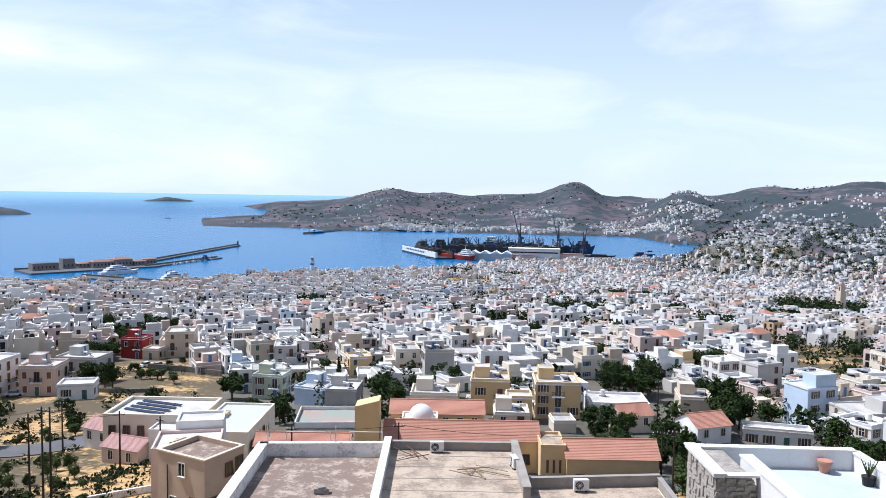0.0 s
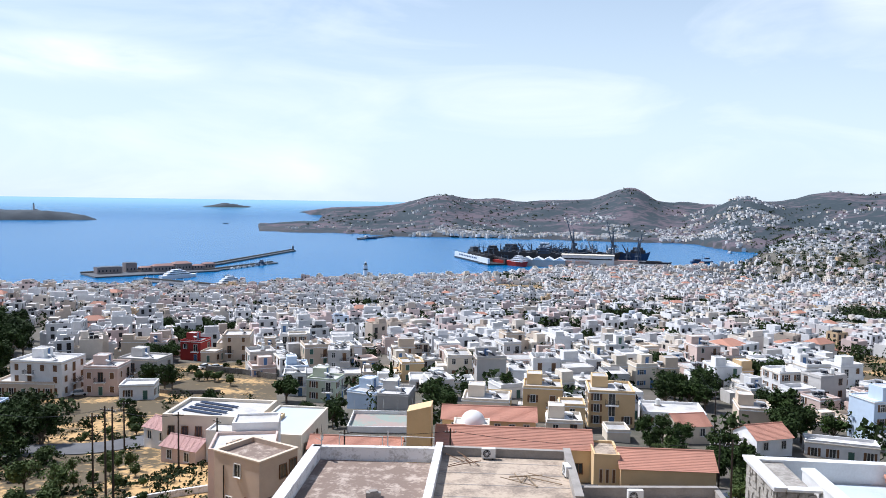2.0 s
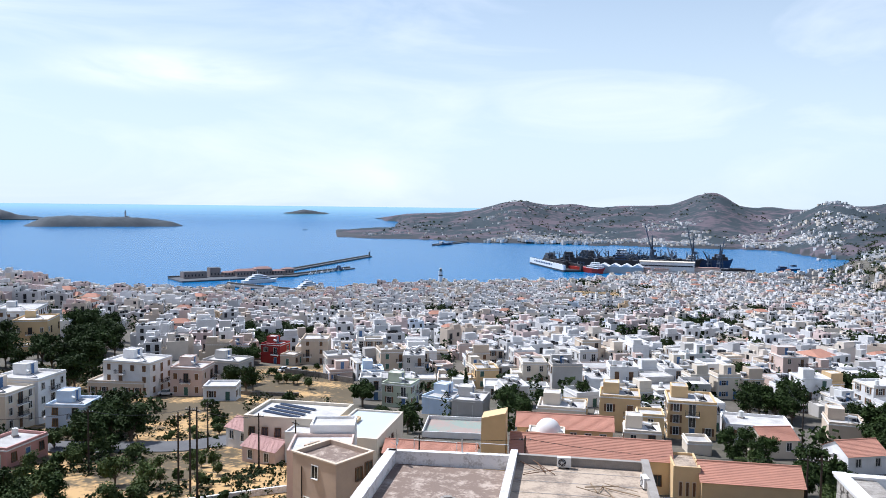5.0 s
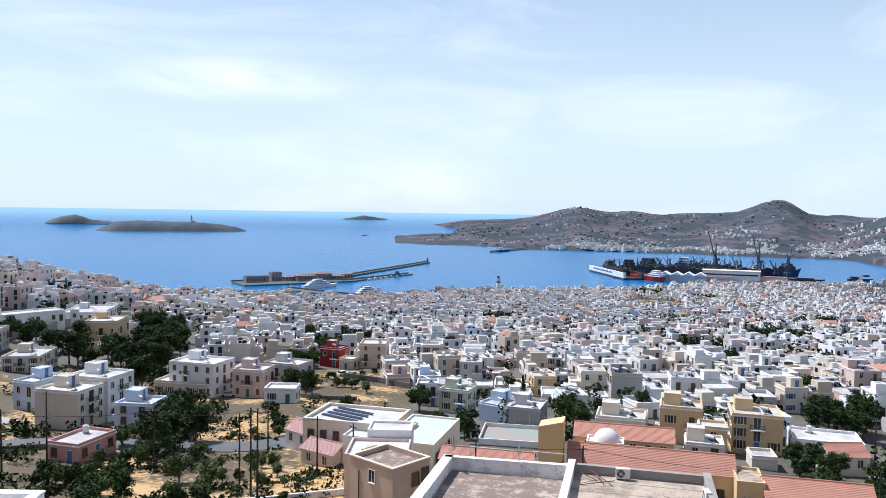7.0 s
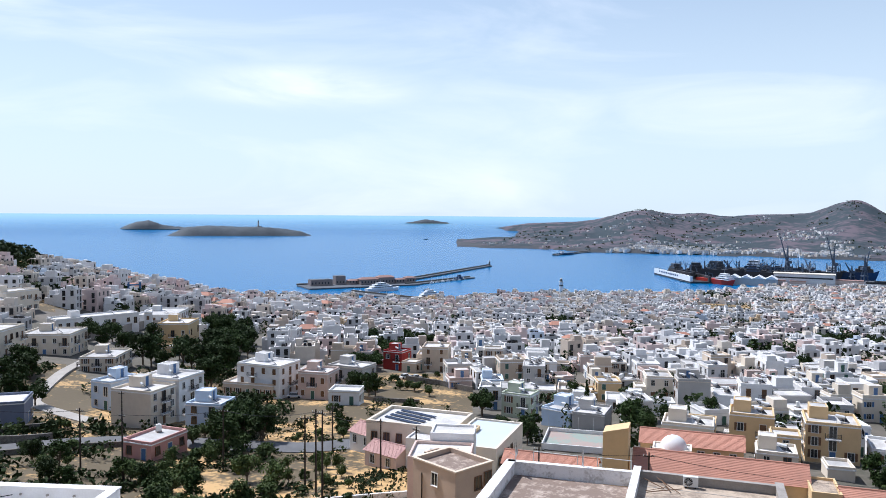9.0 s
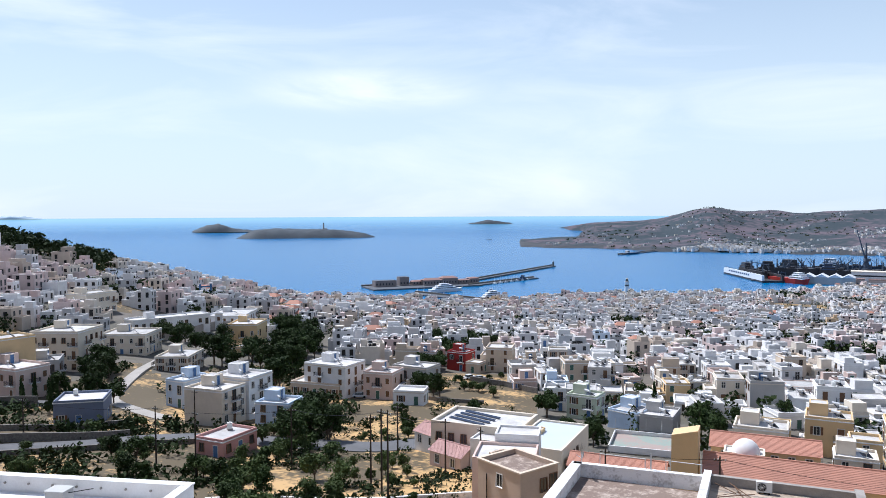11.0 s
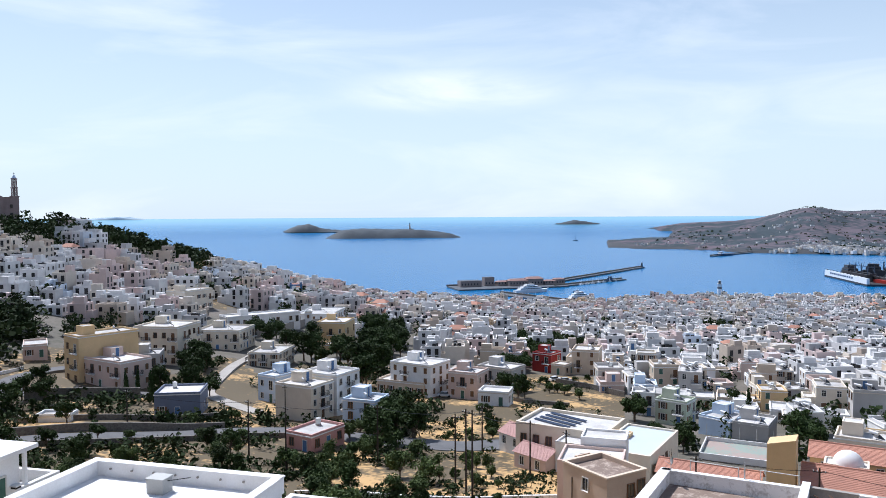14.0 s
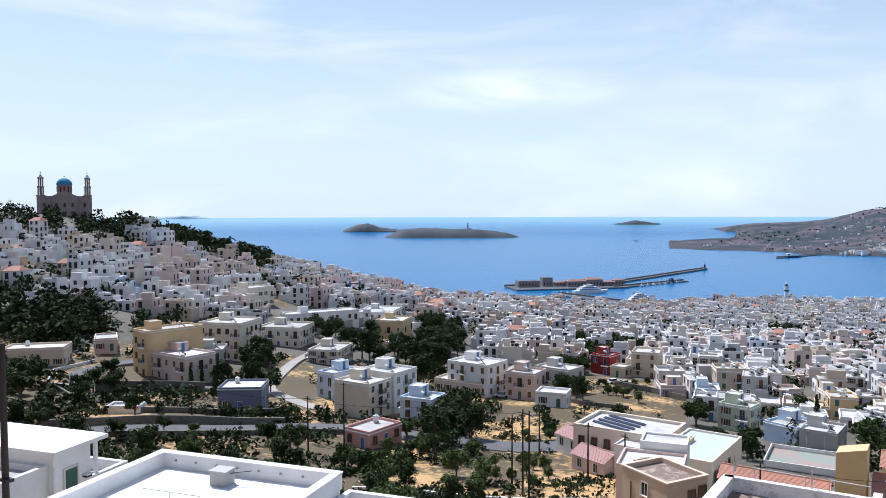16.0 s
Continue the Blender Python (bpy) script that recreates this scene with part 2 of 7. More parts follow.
LEAF_PALE = surface("olive_leaves", (0.085, 0.120, 0.035), (0.035, 0.052, 0.018), scale=0.5, amount=0.9, bump=0, spread=0.2, rough=0.7, spec=0.12)
LEAF_FAR = surface("distant_leaves", (0.036, 0.056, 0.018), (0.016, 0.026, 0.010), scale=0.06, amount=0.9, bump=0, spread=0.35, island=True, spec=0.1)
BARK = surface("bark", (0.12, 0.09, 0.065), (0.06, 0.045, 0.035), fine=14, bump=0.5)
FIELD = surface("dry_grass_field", (0.105, 0.080, 0.045), (0.50, 0.32, 0.14), scale=0.06, fine=0.9, amount=1.0, bump=0.9, lo=0.735, hi=0.85)
# scrub colours cooled to purple-grey, with far haze mixed into them
SCRUB = surface("hazed_hillside_scrub", (0.125, 0.105, 0.122), (0.050, 0.064, 0.074), scale=0.006, fine=0.04, amount=1.0, bump=0, lo=0.62, hi=0.75, spec=0.05, rough=0.95)
ROCK = surface("shore_rock", (0.050, 0.053, 0.060), (0.028, 0.031, 0.036), scale=0.02, fine=0.2, amount=1.0, bump=0.4)
DIRT = surface("town_ground", (0.15, 0.13, 0.11), (0.07, 0.07, 0.05), scale=0.05, fine=0.8, amount=0.9)


def water():
    m = bpy.data.materials.new("sea_water")
    m.use_nodes = True
    t = m.node_tree
    b = t.nodes["Principled BSDF"]
    b.inputs["Roughness"].default_value, b.inputs["IOR"].default_value = 0.24, 1.33
    b.inputs["Specular IOR Level"].default_value = 0.12
    pos = t.nodes.new("ShaderNodeTexCoord")
    n1, n2 = t.nodes.new("ShaderNodeTexNoise"), t.nodes.new("ShaderNodeTexNoise")
    n1.inputs["Scale"].default_value, n1.inputs["Detail"].default_value = 0.003, 6
    n2.inputs["Scale"].default_value, n2.inputs["Detail"].default_value = 0.08, 4
    blend = t.nodes.new("ShaderNodeMix")
    blend.data_type = "RGBA"
    blend.inputs["A"].default_value, blend.inputs["B"].default_value = (0.000, 0.105, 0.275, 1), (0.001, 0.125, 0.31, 1)
    bn = t.nodes.new("ShaderNodeBump")
    bn.inputs["Strength"].default_value, bn.inputs["Distance"].default_value = 0.25, 0.5
    for n in (n1, n2):
        t.links.new(pos.outputs["Object"], n.inputs["Vector"])
    t.links.new(n1.outputs["Fac"], blend.inputs["Factor"])
    t.links.new(blend.outputs["Result"], b.inputs["Base Color"])
    t.links.new(n2.outputs["Fac"], bn.inputs["Height"])
    t.links.new(bn.outputs["Normal"], b.inputs["Normal"])
    return m


WATER = water()


# ---- mesh helpers ----
class Shape:
    """Collects faces with their materials, and becomes one mesh."""

    def __init__(self):
        self.v, self.f, self.m, self.mats = [], [], [], []

    def slot(self, material):
        if material not in self.mats:
            self.mats.append(material)
        return self.mats.index(material)

    def faces(self, verts, faces, material):
        k, s = len(self.v), self.slot(material)
        self.v.extend(verts)
        for f in faces:
            self.f.append(tuple(i + k for i in f))
            self.m.append(s)
        return self

    def box(self, x, y, z, w, d, h, material, turn=0.0, taper=1.0, bottom=True):
        """A block on z, centred on x, y."""
        c, s = math.cos(radians(turn)), math.sin(radians(turn))
        vs = []
        for zz, k in ((z, 1.0), (z + h, taper)):
            for a, b in ((-1, -1), (1, -1), (1, 1), (-1, 1)):
                p, q = a * w / 2 * k, b * d / 2 * k
                vs.append((x + p * c - q * s, y + p * s + q * c, zz))
        fs = [(0, 1, 5, 4), (1, 2, 6, 5), (2, 3, 7, 6), (3, 0, 4, 7), (4, 5, 6, 7)]
        if bottom:
            fs.append((3, 2, 1, 0))
        return self.faces(vs, fs, material)

    def beam(self, a, b, r, material, sides=6, r2=None):
        """A round bar from a to b."""
        a, b = Vector(a), Vector(b)
        r2 = r if r2 is None else r2
        w = (b - a).normalized()
        u = w.orthogonal().normalized()
        n = w.cross(u)
        vs = []
        for p, rr in ((a, r), (b, r2)):
            for i in range(sides):
                t = 2 * math.pi * i / sides
                vs.append(tuple(p + u * (rr * math.cos(t)) + n * (rr * math.sin(t))))
        fs = [(i, (i + 1) % sides, sides + (i + 1) % sides, sides + i) for i in range(sides)]
        fs += [tuple(range(sides - 1, -1, -1)), tuple(range(sides, 2 * sides))]
        return self.faces(vs, fs, material)

    def tray(self, x, y, z, w, d, h, rim, wall, deck, turn=0.0, thick=0.25):
        """A flat-roofed block: walls, parapet of height rim, and a deck sunk behind it."""
        c, s = math.cos(radians(turn)), math.sin(radians(turn))

        def ring(a, b, zz):
            return [(x + p * a / 2 * c - q * b / 2 * s, y + p * a / 2 * s + q * b / 2 * c, zz) for p, q in ((-1, -1), (1, -1), (1, 1), (-1, 1))]
        vs = ring(w, d, z) + ring(w, d, z + h + rim) + ring(w - 2 * thick, d - 2 * thick, z + h + rim) + ring(w - 2 * thick, d - 2 * thick, z + h)
        fs = []
        for k in (0, 4, 8):
            fs += [(k + i, k + (i + 1) % 4, k + 4 + (i + 1) % 4, k + 4 + i) for i in range(4)]
        self.faces(vs, fs, wall)
        if deck is not None:
            self.faces(ring(w - 2 * thick, d - 2 * thick, z + h), [(0, 1, 2, 3)], deck)
        return self

    def data(self, name, flat=True):
        me = bpy.data.meshes.new(name)
        me.from_pydata(self.v, [], self.f)
        for m in self.mats:
            me.materials.append(m)
        me.polygons.foreach_set("material_index", self.m)
        if not flat:
            me.polygons.foreach_set("use_smooth", [True] * len(self.f))
        me.update()
        return me


def part(name, shape, parent, label="", at=None, flat=True):
    ob = new(name, shape if isinstance(shape, bpy.types.Mesh) else shape.data(name, flat))
    ob.parent = parent
    if at is not None:
        ob.matrix_basis = at
    if label:
        tagged(ob, label)
    return ob


def thing(name, label, category, m=None, group="", kind="", shape=None, flat=True):
    ob = new(name, shape.data(name, flat) if shape else None)
    if m is not None:
        ob.matrix_basis = m
    if shape is None:
        ob.empty_display_size = 0.5
    return tagged(ob, label, category, group, kind)


# ---- ground and sea ----
def polar_sheet(name, azs, ds, height, pick, mats):
    a, d = np.meshgrid(np.radians(azs), ds)
    x, y = -np.sin(a) * d, np.cos(a) * d
    z = height(x, y, d)
    n, k = len(azs), len(ds)
    me = bpy.data.meshes.new(name)
    verts = np.stack([x, y, z], -1).reshape(-1, 3)
    i, j = np.meshgrid(np.arange(k - 1), np.arange(n), indexing="ij")
    j2 = (j + 1) % n
    quads = np.stack([i * n + j, i * n + j2, (i + 1) * n + j2, (i + 1) * n + j], -1).reshape(-1, 4)[:, ::-1]
    faces = [tuple(q) for q in quads.tolist()]
    faces.append(tuple(range(n)))
    me.from_pydata(verts.tolist(), [], faces)
    for m in mats:
        me.materials.append(m)
    if pick is not None:
        mid = verts[quads].mean(1)
        me.polygons.foreach_set("material_index", np.append(pick(mid), 0).astype(np.int32))
    me.polygons.foreach_set("use_smooth", [True] * len(faces))
    me.update()
    return new(name, me)


IN_VIEW = np.arange(-40.0, 72.01, 0.3)
AROUND = np.concatenate([IN_VIEW, np.arange(75.0, 318.0, 4.0)])


def pick_ground(mid):
    az, d = np.degrees(np.arctan2(-mid[:, 0], mid[:, 1])), np.hypot(mid[:, 0], mid[:, 1])
    out = np.full(len(mid), 1)
    out[(d < 235 + 12 * np.sin(az)) & ((az > 16) | (d < 105))] = 0
    out[(az > 18) & (az < 24.5) & (d > 150) & (d < 250)] = 0
    out[(az > 30) & (d > 150) & (vnoise(mid[:, 0] / 28, mid[:, 1] / 28, 4) > 0.25)] = 0
    out[(az < -22.6) & (az > -30) & (d > 232) & (d < 388)] = 0
    out[(az < 0) & (az > -3.6) & (d > 800) & (d < 985)] = 0
    out[(d > 1750) | ((d > 1250) & (az < -25))] = 2
    out[(mid[:, 2] < 5) & (d > 1000)] = 3
    return out


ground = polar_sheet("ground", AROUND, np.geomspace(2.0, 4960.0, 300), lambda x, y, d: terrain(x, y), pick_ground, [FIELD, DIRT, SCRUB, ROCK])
tagged(ground, "hillside of dry grass, streets and scrub running down to the sea", "ground", kind="structure")
sea = polar_sheet("sea", np.arange(0, 360, 2.0), np.append(np.linspace(300, 3600, 8), np.linspace(3650, 3900, 6)), lambda x, y, d: sea_level(d), None, [WATER])
tagged(sea, "calm deep blue sea reaching to the horizon", "sea", kind="structure")


def haze_glow_water():
    """The last of the sea below the horizon; its haze is a painted glow."""
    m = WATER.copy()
    m.name = "haze_glow_water"
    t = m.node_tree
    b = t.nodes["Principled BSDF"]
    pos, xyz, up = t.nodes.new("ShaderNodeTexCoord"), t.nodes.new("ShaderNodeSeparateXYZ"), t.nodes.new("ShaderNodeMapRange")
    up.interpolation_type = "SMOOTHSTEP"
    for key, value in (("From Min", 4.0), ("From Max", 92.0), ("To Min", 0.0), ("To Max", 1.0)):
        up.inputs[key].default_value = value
    # haze painted as emission, stronger with height
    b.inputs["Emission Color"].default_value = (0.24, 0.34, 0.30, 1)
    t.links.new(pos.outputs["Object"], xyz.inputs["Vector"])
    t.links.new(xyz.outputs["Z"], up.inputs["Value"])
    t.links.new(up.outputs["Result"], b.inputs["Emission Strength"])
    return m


# far sea sheet raised to the horizon line, glowing to stand for haze
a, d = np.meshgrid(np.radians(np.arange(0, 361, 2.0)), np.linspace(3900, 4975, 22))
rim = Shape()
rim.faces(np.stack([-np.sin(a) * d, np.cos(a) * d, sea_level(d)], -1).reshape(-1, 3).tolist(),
          [(i * 181 + j, (i + 1) * 181 + j, (i + 1) * 181 + j + 1, i * 181 + j + 1) for i in range(21) for j in range(180)], haze_glow_water())
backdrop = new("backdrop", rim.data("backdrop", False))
tagged(backdrop, "far sea with haze painted as a pale glow at the horizon", "backdrop", kind="structure")


# ---- windows, doors and fittings shared by the houses ----
def relief(name, xs, zs, cell):
    """One joined sheet of raised and sunk fields; cell(i, j) gives depth and material, or None."""
    s, seen = Shape(), {}

    def v(x, y, z):
        k = (round(x, 4), round(y, 4), round(z, 4))
        if k not in seen:
            seen[k] = len(s.v)
            s.v.append(k)
        return seen[k]

    def face(pts, m):
        s.f.append(tuple(v(*p) for p in pts))
        s.m.append(s.slot(m))

    nx, nz = len(xs) - 1, len(zs) - 1

    def at(i, j):
        return cell(i, j) if 0 <= i < nx and 0 <= j < nz else None

    for i in range(-1, nx):
        for j in range(-1, nz):
            c = at(i, j)
            if c:
                face([(xs[i], -c[0], zs[j]), (xs[i + 1], -c[0], zs[j]), (xs[i + 1], -c[0], zs[j + 1]), (xs[i], -c[0], zs[j + 1])], c[1])
            for o, side in ((at(i + 1, j), 0), (at(i, j + 1), 1)):
                p, q = c[0] if c else 0.0, o[0] if o else 0.0
                if abs(p - q) < 1e-6:
                    continue
                m = c[1] if p > q else o[1]
                if side == 0:
                    face([(xs[i + 1], -p, zs[j]), (xs[i + 1], -q, zs[j]), (xs[i + 1], -q, zs[j + 1]), (xs[i + 1], -p, zs[j + 1])], m)
                else:
                    face([(xs[i], -p, zs[j + 1]), (xs[i + 1], -p, zs[j + 1]), (xs[i + 1], -q, zs[j + 1]), (xs[i], -q, zs[j + 1])], m)
    return s.data(name)


def window_mesh(name, w, h, frame_m, shutters=None, sill=True):
    t = 0.09
    xs = [-w / 2 - t, -w / 2, -0.03, 0.03, w / 2, w / 2 + t]
    if shutters:
        xs = [-w - t] + xs + [w + t]

    def cell(i, j):
        i -= 1 if shutters else 0
        if i in (-1, 5):
            return (0.06, shutters) if 0 < j < 4 else None
        if j == 0:
            return (0.18 if sill else 0.1, frame_m)
        if j == 4 or i in (0, 4):
            return (0.1, frame_m)
        return (0.07, frame_m) if i == 2 else (0.065, frame_m) if j == 2 else (0.04, GLASS)
    return relief(name, xs, [-t, 0, h * 0.62, h * 0.62 + 0.05, h, h + t], cell)


def shut_mesh(name, w, h, leaf, frame_m):
    t = 0.08

    def cell(i, j):
        if j == 5 or i in (0, 6):
            return (0.1, frame_m)
        return (0.08, leaf) if i in (2, 4) and j in (1, 3) else (0.06, leaf)
    return relief(name, [-w / 2 - t, -w / 2, -w / 2 + 0.07, -0.05, 0.05, w / 2 - 0.07, w / 2, w / 2 + t], [0, h * 0.06, h * 0.48, h * 0.54, h * 0.94, h, h + t], cell)


def ring_mesh(w, h, t, depth, mat, sill):
    """A window frame in one piece, with a deeper sill."""
    s = Shape()
    vs = []
    for y in (0.0, -depth):
        vs += [(-w / 2 - t, y, -t), (w / 2 + t, y, -t), (w / 2 + t, y, h + t), (-w / 2 - t, y, h + t), (-w / 2, y, 0), (w / 2, y, 0), (w / 2, y, h), (-w / 2, y, h)]
    fs = []
    for i in range(4):
        j = (i + 1) % 4
        fs += [(8 + i, 8 + j, 12 + j, 12 + i), (i, j, 8 + j, 8 + i), (12 + i, 12 + j, 4 + j, 4 + i)]
    if sill:
        vs[8] = (-w / 2 - t - 0.08, -depth - 0.1, -t)
        vs[9] = (w / 2 + t + 0.08, -depth - 0.1, -t)
    return s.faces(vs, fs, mat).data("window")


KITS = {}


def kit(whole, w, h, frame_m, shutters=None, sill=True):
    """Keeps a window's separate pieces beside its one-piece form."""
    KITS[whole.name] = (ring_mesh(w, h, 0.09, 0.1, frame_m, sill), Shape().box(0, -0.02, 0, w, 0.04, h, GLASS).data("pane"), Shape().box(0, -0.035, 0, 0.06, 0.06, h, frame_m).data("glazing_bar"),
                        Shape().box(0, -0.03, 0, w / 2 - 0.03, 0.06, h, shutters).box(0, -0.065, h * 0.08, w / 2 - 0.14, 0.02, h * 0.84, shutters).data("shutter") if shutters else None, w)
    return whole


def put_window(parent, whole, m):
    """A window as frame with pane, bar and shutters below it."""
    if whole.name not in KITS:
        return part("window", whole, parent, at=m)
    ring, pane, bar, shutter, w = KITS[whole.name]
    f = part("window", ring, parent, at=m)
    part("pane", pane, f, "dark window glass")
    part("glazing_bar", bar, f)
    if shutter:
        for sx in (-1, 1):
            part("shutter", shutter, f, at=pose(sx * (w * 0.75 + 0.09), 0, 0))
    return f


WINDOWS = [kit(window_mesh("window", 0.9, 1.4, WHITE_WOOD), 0.9, 1.4, WHITE_WOOD), kit(window_mesh("window", 1.0, 1.5, WHITE_WOOD, BROWN_WOOD), 1.0, 1.5, WHITE_WOOD, BROWN_WOOD), kit(window_mesh("window", 0.95, 1.45, BROWN_WOOD), 0.95, 1.45, BROWN_WOOD),
           shut_mesh("window", 1.0, 1.5, GREEN_WOOD, WHITE_WOOD), shut_mesh("window", 1.0, 1.5, BROWN_WOOD, WHITE_WOOD), kit(window_mesh("window", 1.1, 1.2, WHITE_WOOD, BLUE_WOOD), 1.1, 1.2, WHITE_WOOD, BLUE_WOOD)]
FRENCH = [kit(window_mesh("window", 1.1, 2.2, BROWN_WOOD, None, False), 1.1, 2.2, BROWN_WOOD, None, False), shut_mesh("window", 1.1, 2.2, BROWN_WOOD, WHITE_WOOD), kit(window_mesh("window", 1.2, 2.2, WHITE_WOOD, None, False), 1.2, 2.2, WHITE_WOOD, None, False)]
DOORS = [shut_mesh("door", 1.0, 2.1, BROWN_WOOD, WHITE_WOOD), shut_mesh("door", 1.0, 2.1, BLUE_WOOD, WHITE_WOOD), shut_mesh("door", 1.0, 2.1, GREEN_WOOD, WHITE_WOOD)]


def balcony_mesh(w=2.6, d=1.0):
    s = Shape()
    s.box(0, -d / 2, -0.16, w, d, 0.16, LIME)
    for x in (-w / 2 + 0.3, w / 2 - 0.3):
        s.box(x, -d / 3, -0.45, 0.14, d * 0.55, 0.29, LIME)
    n = int(w / 0.16)
    for i in range(n + 1):
        s.box(-w / 2 + 0.03 + (w - 0.06) * i / n, -d + 0.04, 0, 0.03, 0.03, 0.95, IRON, bottom=False)
    for x in (-w / 2 + 0.03, w / 2 - 0.03):
        for k in range(5):
            s.box(x, -d + 0.04 + (d - 0.1) * k / 5, 0, 0.03, 0.03, 0.95, IRON, bottom=False)
        s.box(x, -d / 2, 0.95, 0.05, d, 0.05, IRON)
    s.box(0, -d + 0.04, 0.95, w, 0.05, 0.05, IRON)
    return s.data("balcony")


BALCONY = balcony_mesh()


def heater_mesh():
    """A solar water heater: tilted panel and lying tank."""
    s = Shape()
    s.faces([(-0.9, -0.8, 0.25), (0.9, -0.8, 0.25), (0.9, 0.5, 1.3), (-0.9, 0.5, 1.3), (-0.9, -0.75, 0.15), (0.9, -0.75, 0.15), (0.9, 0.55, 1.2), (-0.9, 0.55, 1.2)],
            [(0, 1, 2, 3), (7, 6, 5, 4), (0, 4, 5, 1), (1, 5, 6, 2), (2, 6, 7, 3), (3, 7, 4, 0)], PANEL)
    s.beam((-0.85, 0.75, 1.45), (0.85, 0.75, 1.45), 0.27, STEEL, 10)
    for x in (-0.7, 0.7):
        s.beam((x, 0.75, 0), (x, 0.75, 1.3), 0.03, STEEL, 5)
        s.beam((x, -0.75, 0), (x, -0.75, 0.3), 0.03, STEEL, 5)
    return s.data("solar_water_heater")


HEATER = heater_mesh()


def tank_mesh():
    s = Shape()
    s.box(0, 0, 0, 1.2, 0.9, 0.3, CONCRETE)
    s.beam((0, 0, 0.3), (0, 0, 1.4), 0.5, PLASTIC, 12)
    s.beam((0, 0, 1.4), (0, 0, 1.52), 0.3, PLASTIC, 10, 0.2)
    return s.data("water_tank")


TANK = tank_mesh()
SIDES = ((0, -1, 0), (1, 0, 90), (0, 1, 180), (-1, 0, 270))


def on_side(k, w, d, u, z, x=0.0, y=0.0):
    """A place on the k-th wall of a block w x d: u along the wall, z up; faces outwards."""
    if k == 0:
        p = (x + u, y - d / 2)
    elif k == 1:
        p = (x + w / 2, y + u)
    elif k == 2:
        p = (x - u, y + d / 2)
    else:
        p = (x - w / 2, y - u)
    return pose(p[0], p[1], z, 0, 0, SIDES[k][2])


def house_plan(r, storeys=None, w=None, d=None, size=1.0):
    """Blocks (x, y, z, w, d, h, rim), openings (wall, block, u, z, kind) and roof fittings of a town house."""
    w, d = (w or r.uniform(5.6, 9.2)) * size, (d or r.uniform(5.6, 9.2)) * size
    n = storeys or r.choice((1, 1, 2, 2, 2, 3) if size < 1.1 else (1, 2, 2, 2, 3))
    hs = r.uniform(2.6, 2.95)
    blocks, openings, fits = [(0, 0, -5, w, d, n * hs + 5, r.choice((0.25, 0.5, 0.7, 0.9)))], [], []
    if r.random() < 0.5 and n > 1:
        lw = r.uniform(2, 3)
        side = r.choice((-1, 1))
        blocks.append((side * (w / 2 + lw / 2 - 0.01), r.uniform(-1, 1), -5, lw, d * r.uniform(0.5, 0.9), hs * (n - 1) + 5, 0.5))
    if r.random() < 0.45:
        bw, bd = r.uniform(2.0, max(2.4, w * 0.75)), r.uniform(2.0, max(2.3, d * 0.55))
        blocks.append((r.choice((-1, 1)) * (w / 2 - bw / 2 - 0.3), r.choice((-1, 1)) * (d / 2 - bd / 2 - 0.3), n * hs - 0.02, bw, bd, r.uniform(2.3, 2.9), 0.12))
    for k in range(4):
        length = w if k % 2 == 0 else d
        cols = max(2, int(length / r.uniform(2.6, 3.6)))
        blank = r.random() < 0.22
        for s in range(n):
            for c in range(cols):
                if blank or r.random() < 0.12:
                    continue
                u = (c + 0.5) / cols * length - length / 2
                kind = "door" if s == 0 and c == cols // 2 else ("french" if s > 0 and r.random() < 0.3 else "window")
                openings.append((k, 0, u, s * hs + (0.95 if kind == "window" else 0.08), kind))
    for _ in range(r.choice((0, 1, 2, 2, 3, 4))):
        fits.append((r.choice(("heater", "heater", "tank")), r.uniform(-w / 2 + 1.6, w / 2 - 1.6), r.uniform(-d / 2 + 1.6, d / 2 - 1.6), n * hs))
    return blocks, openings, fits


COLOUR_WORDS = {"white": "whitewashed", "cream": "cream-rendered", "sand": "sand-coloured", "pink": "pale pink", "grey": "grey-rendered", "ochre": "ochre-painted", "blue": "pale blue",
                "green": "pale green", "red": "dark red", "slate": "slate-blue", "beige": "weathered beige", "rose": "old-rose pink"}


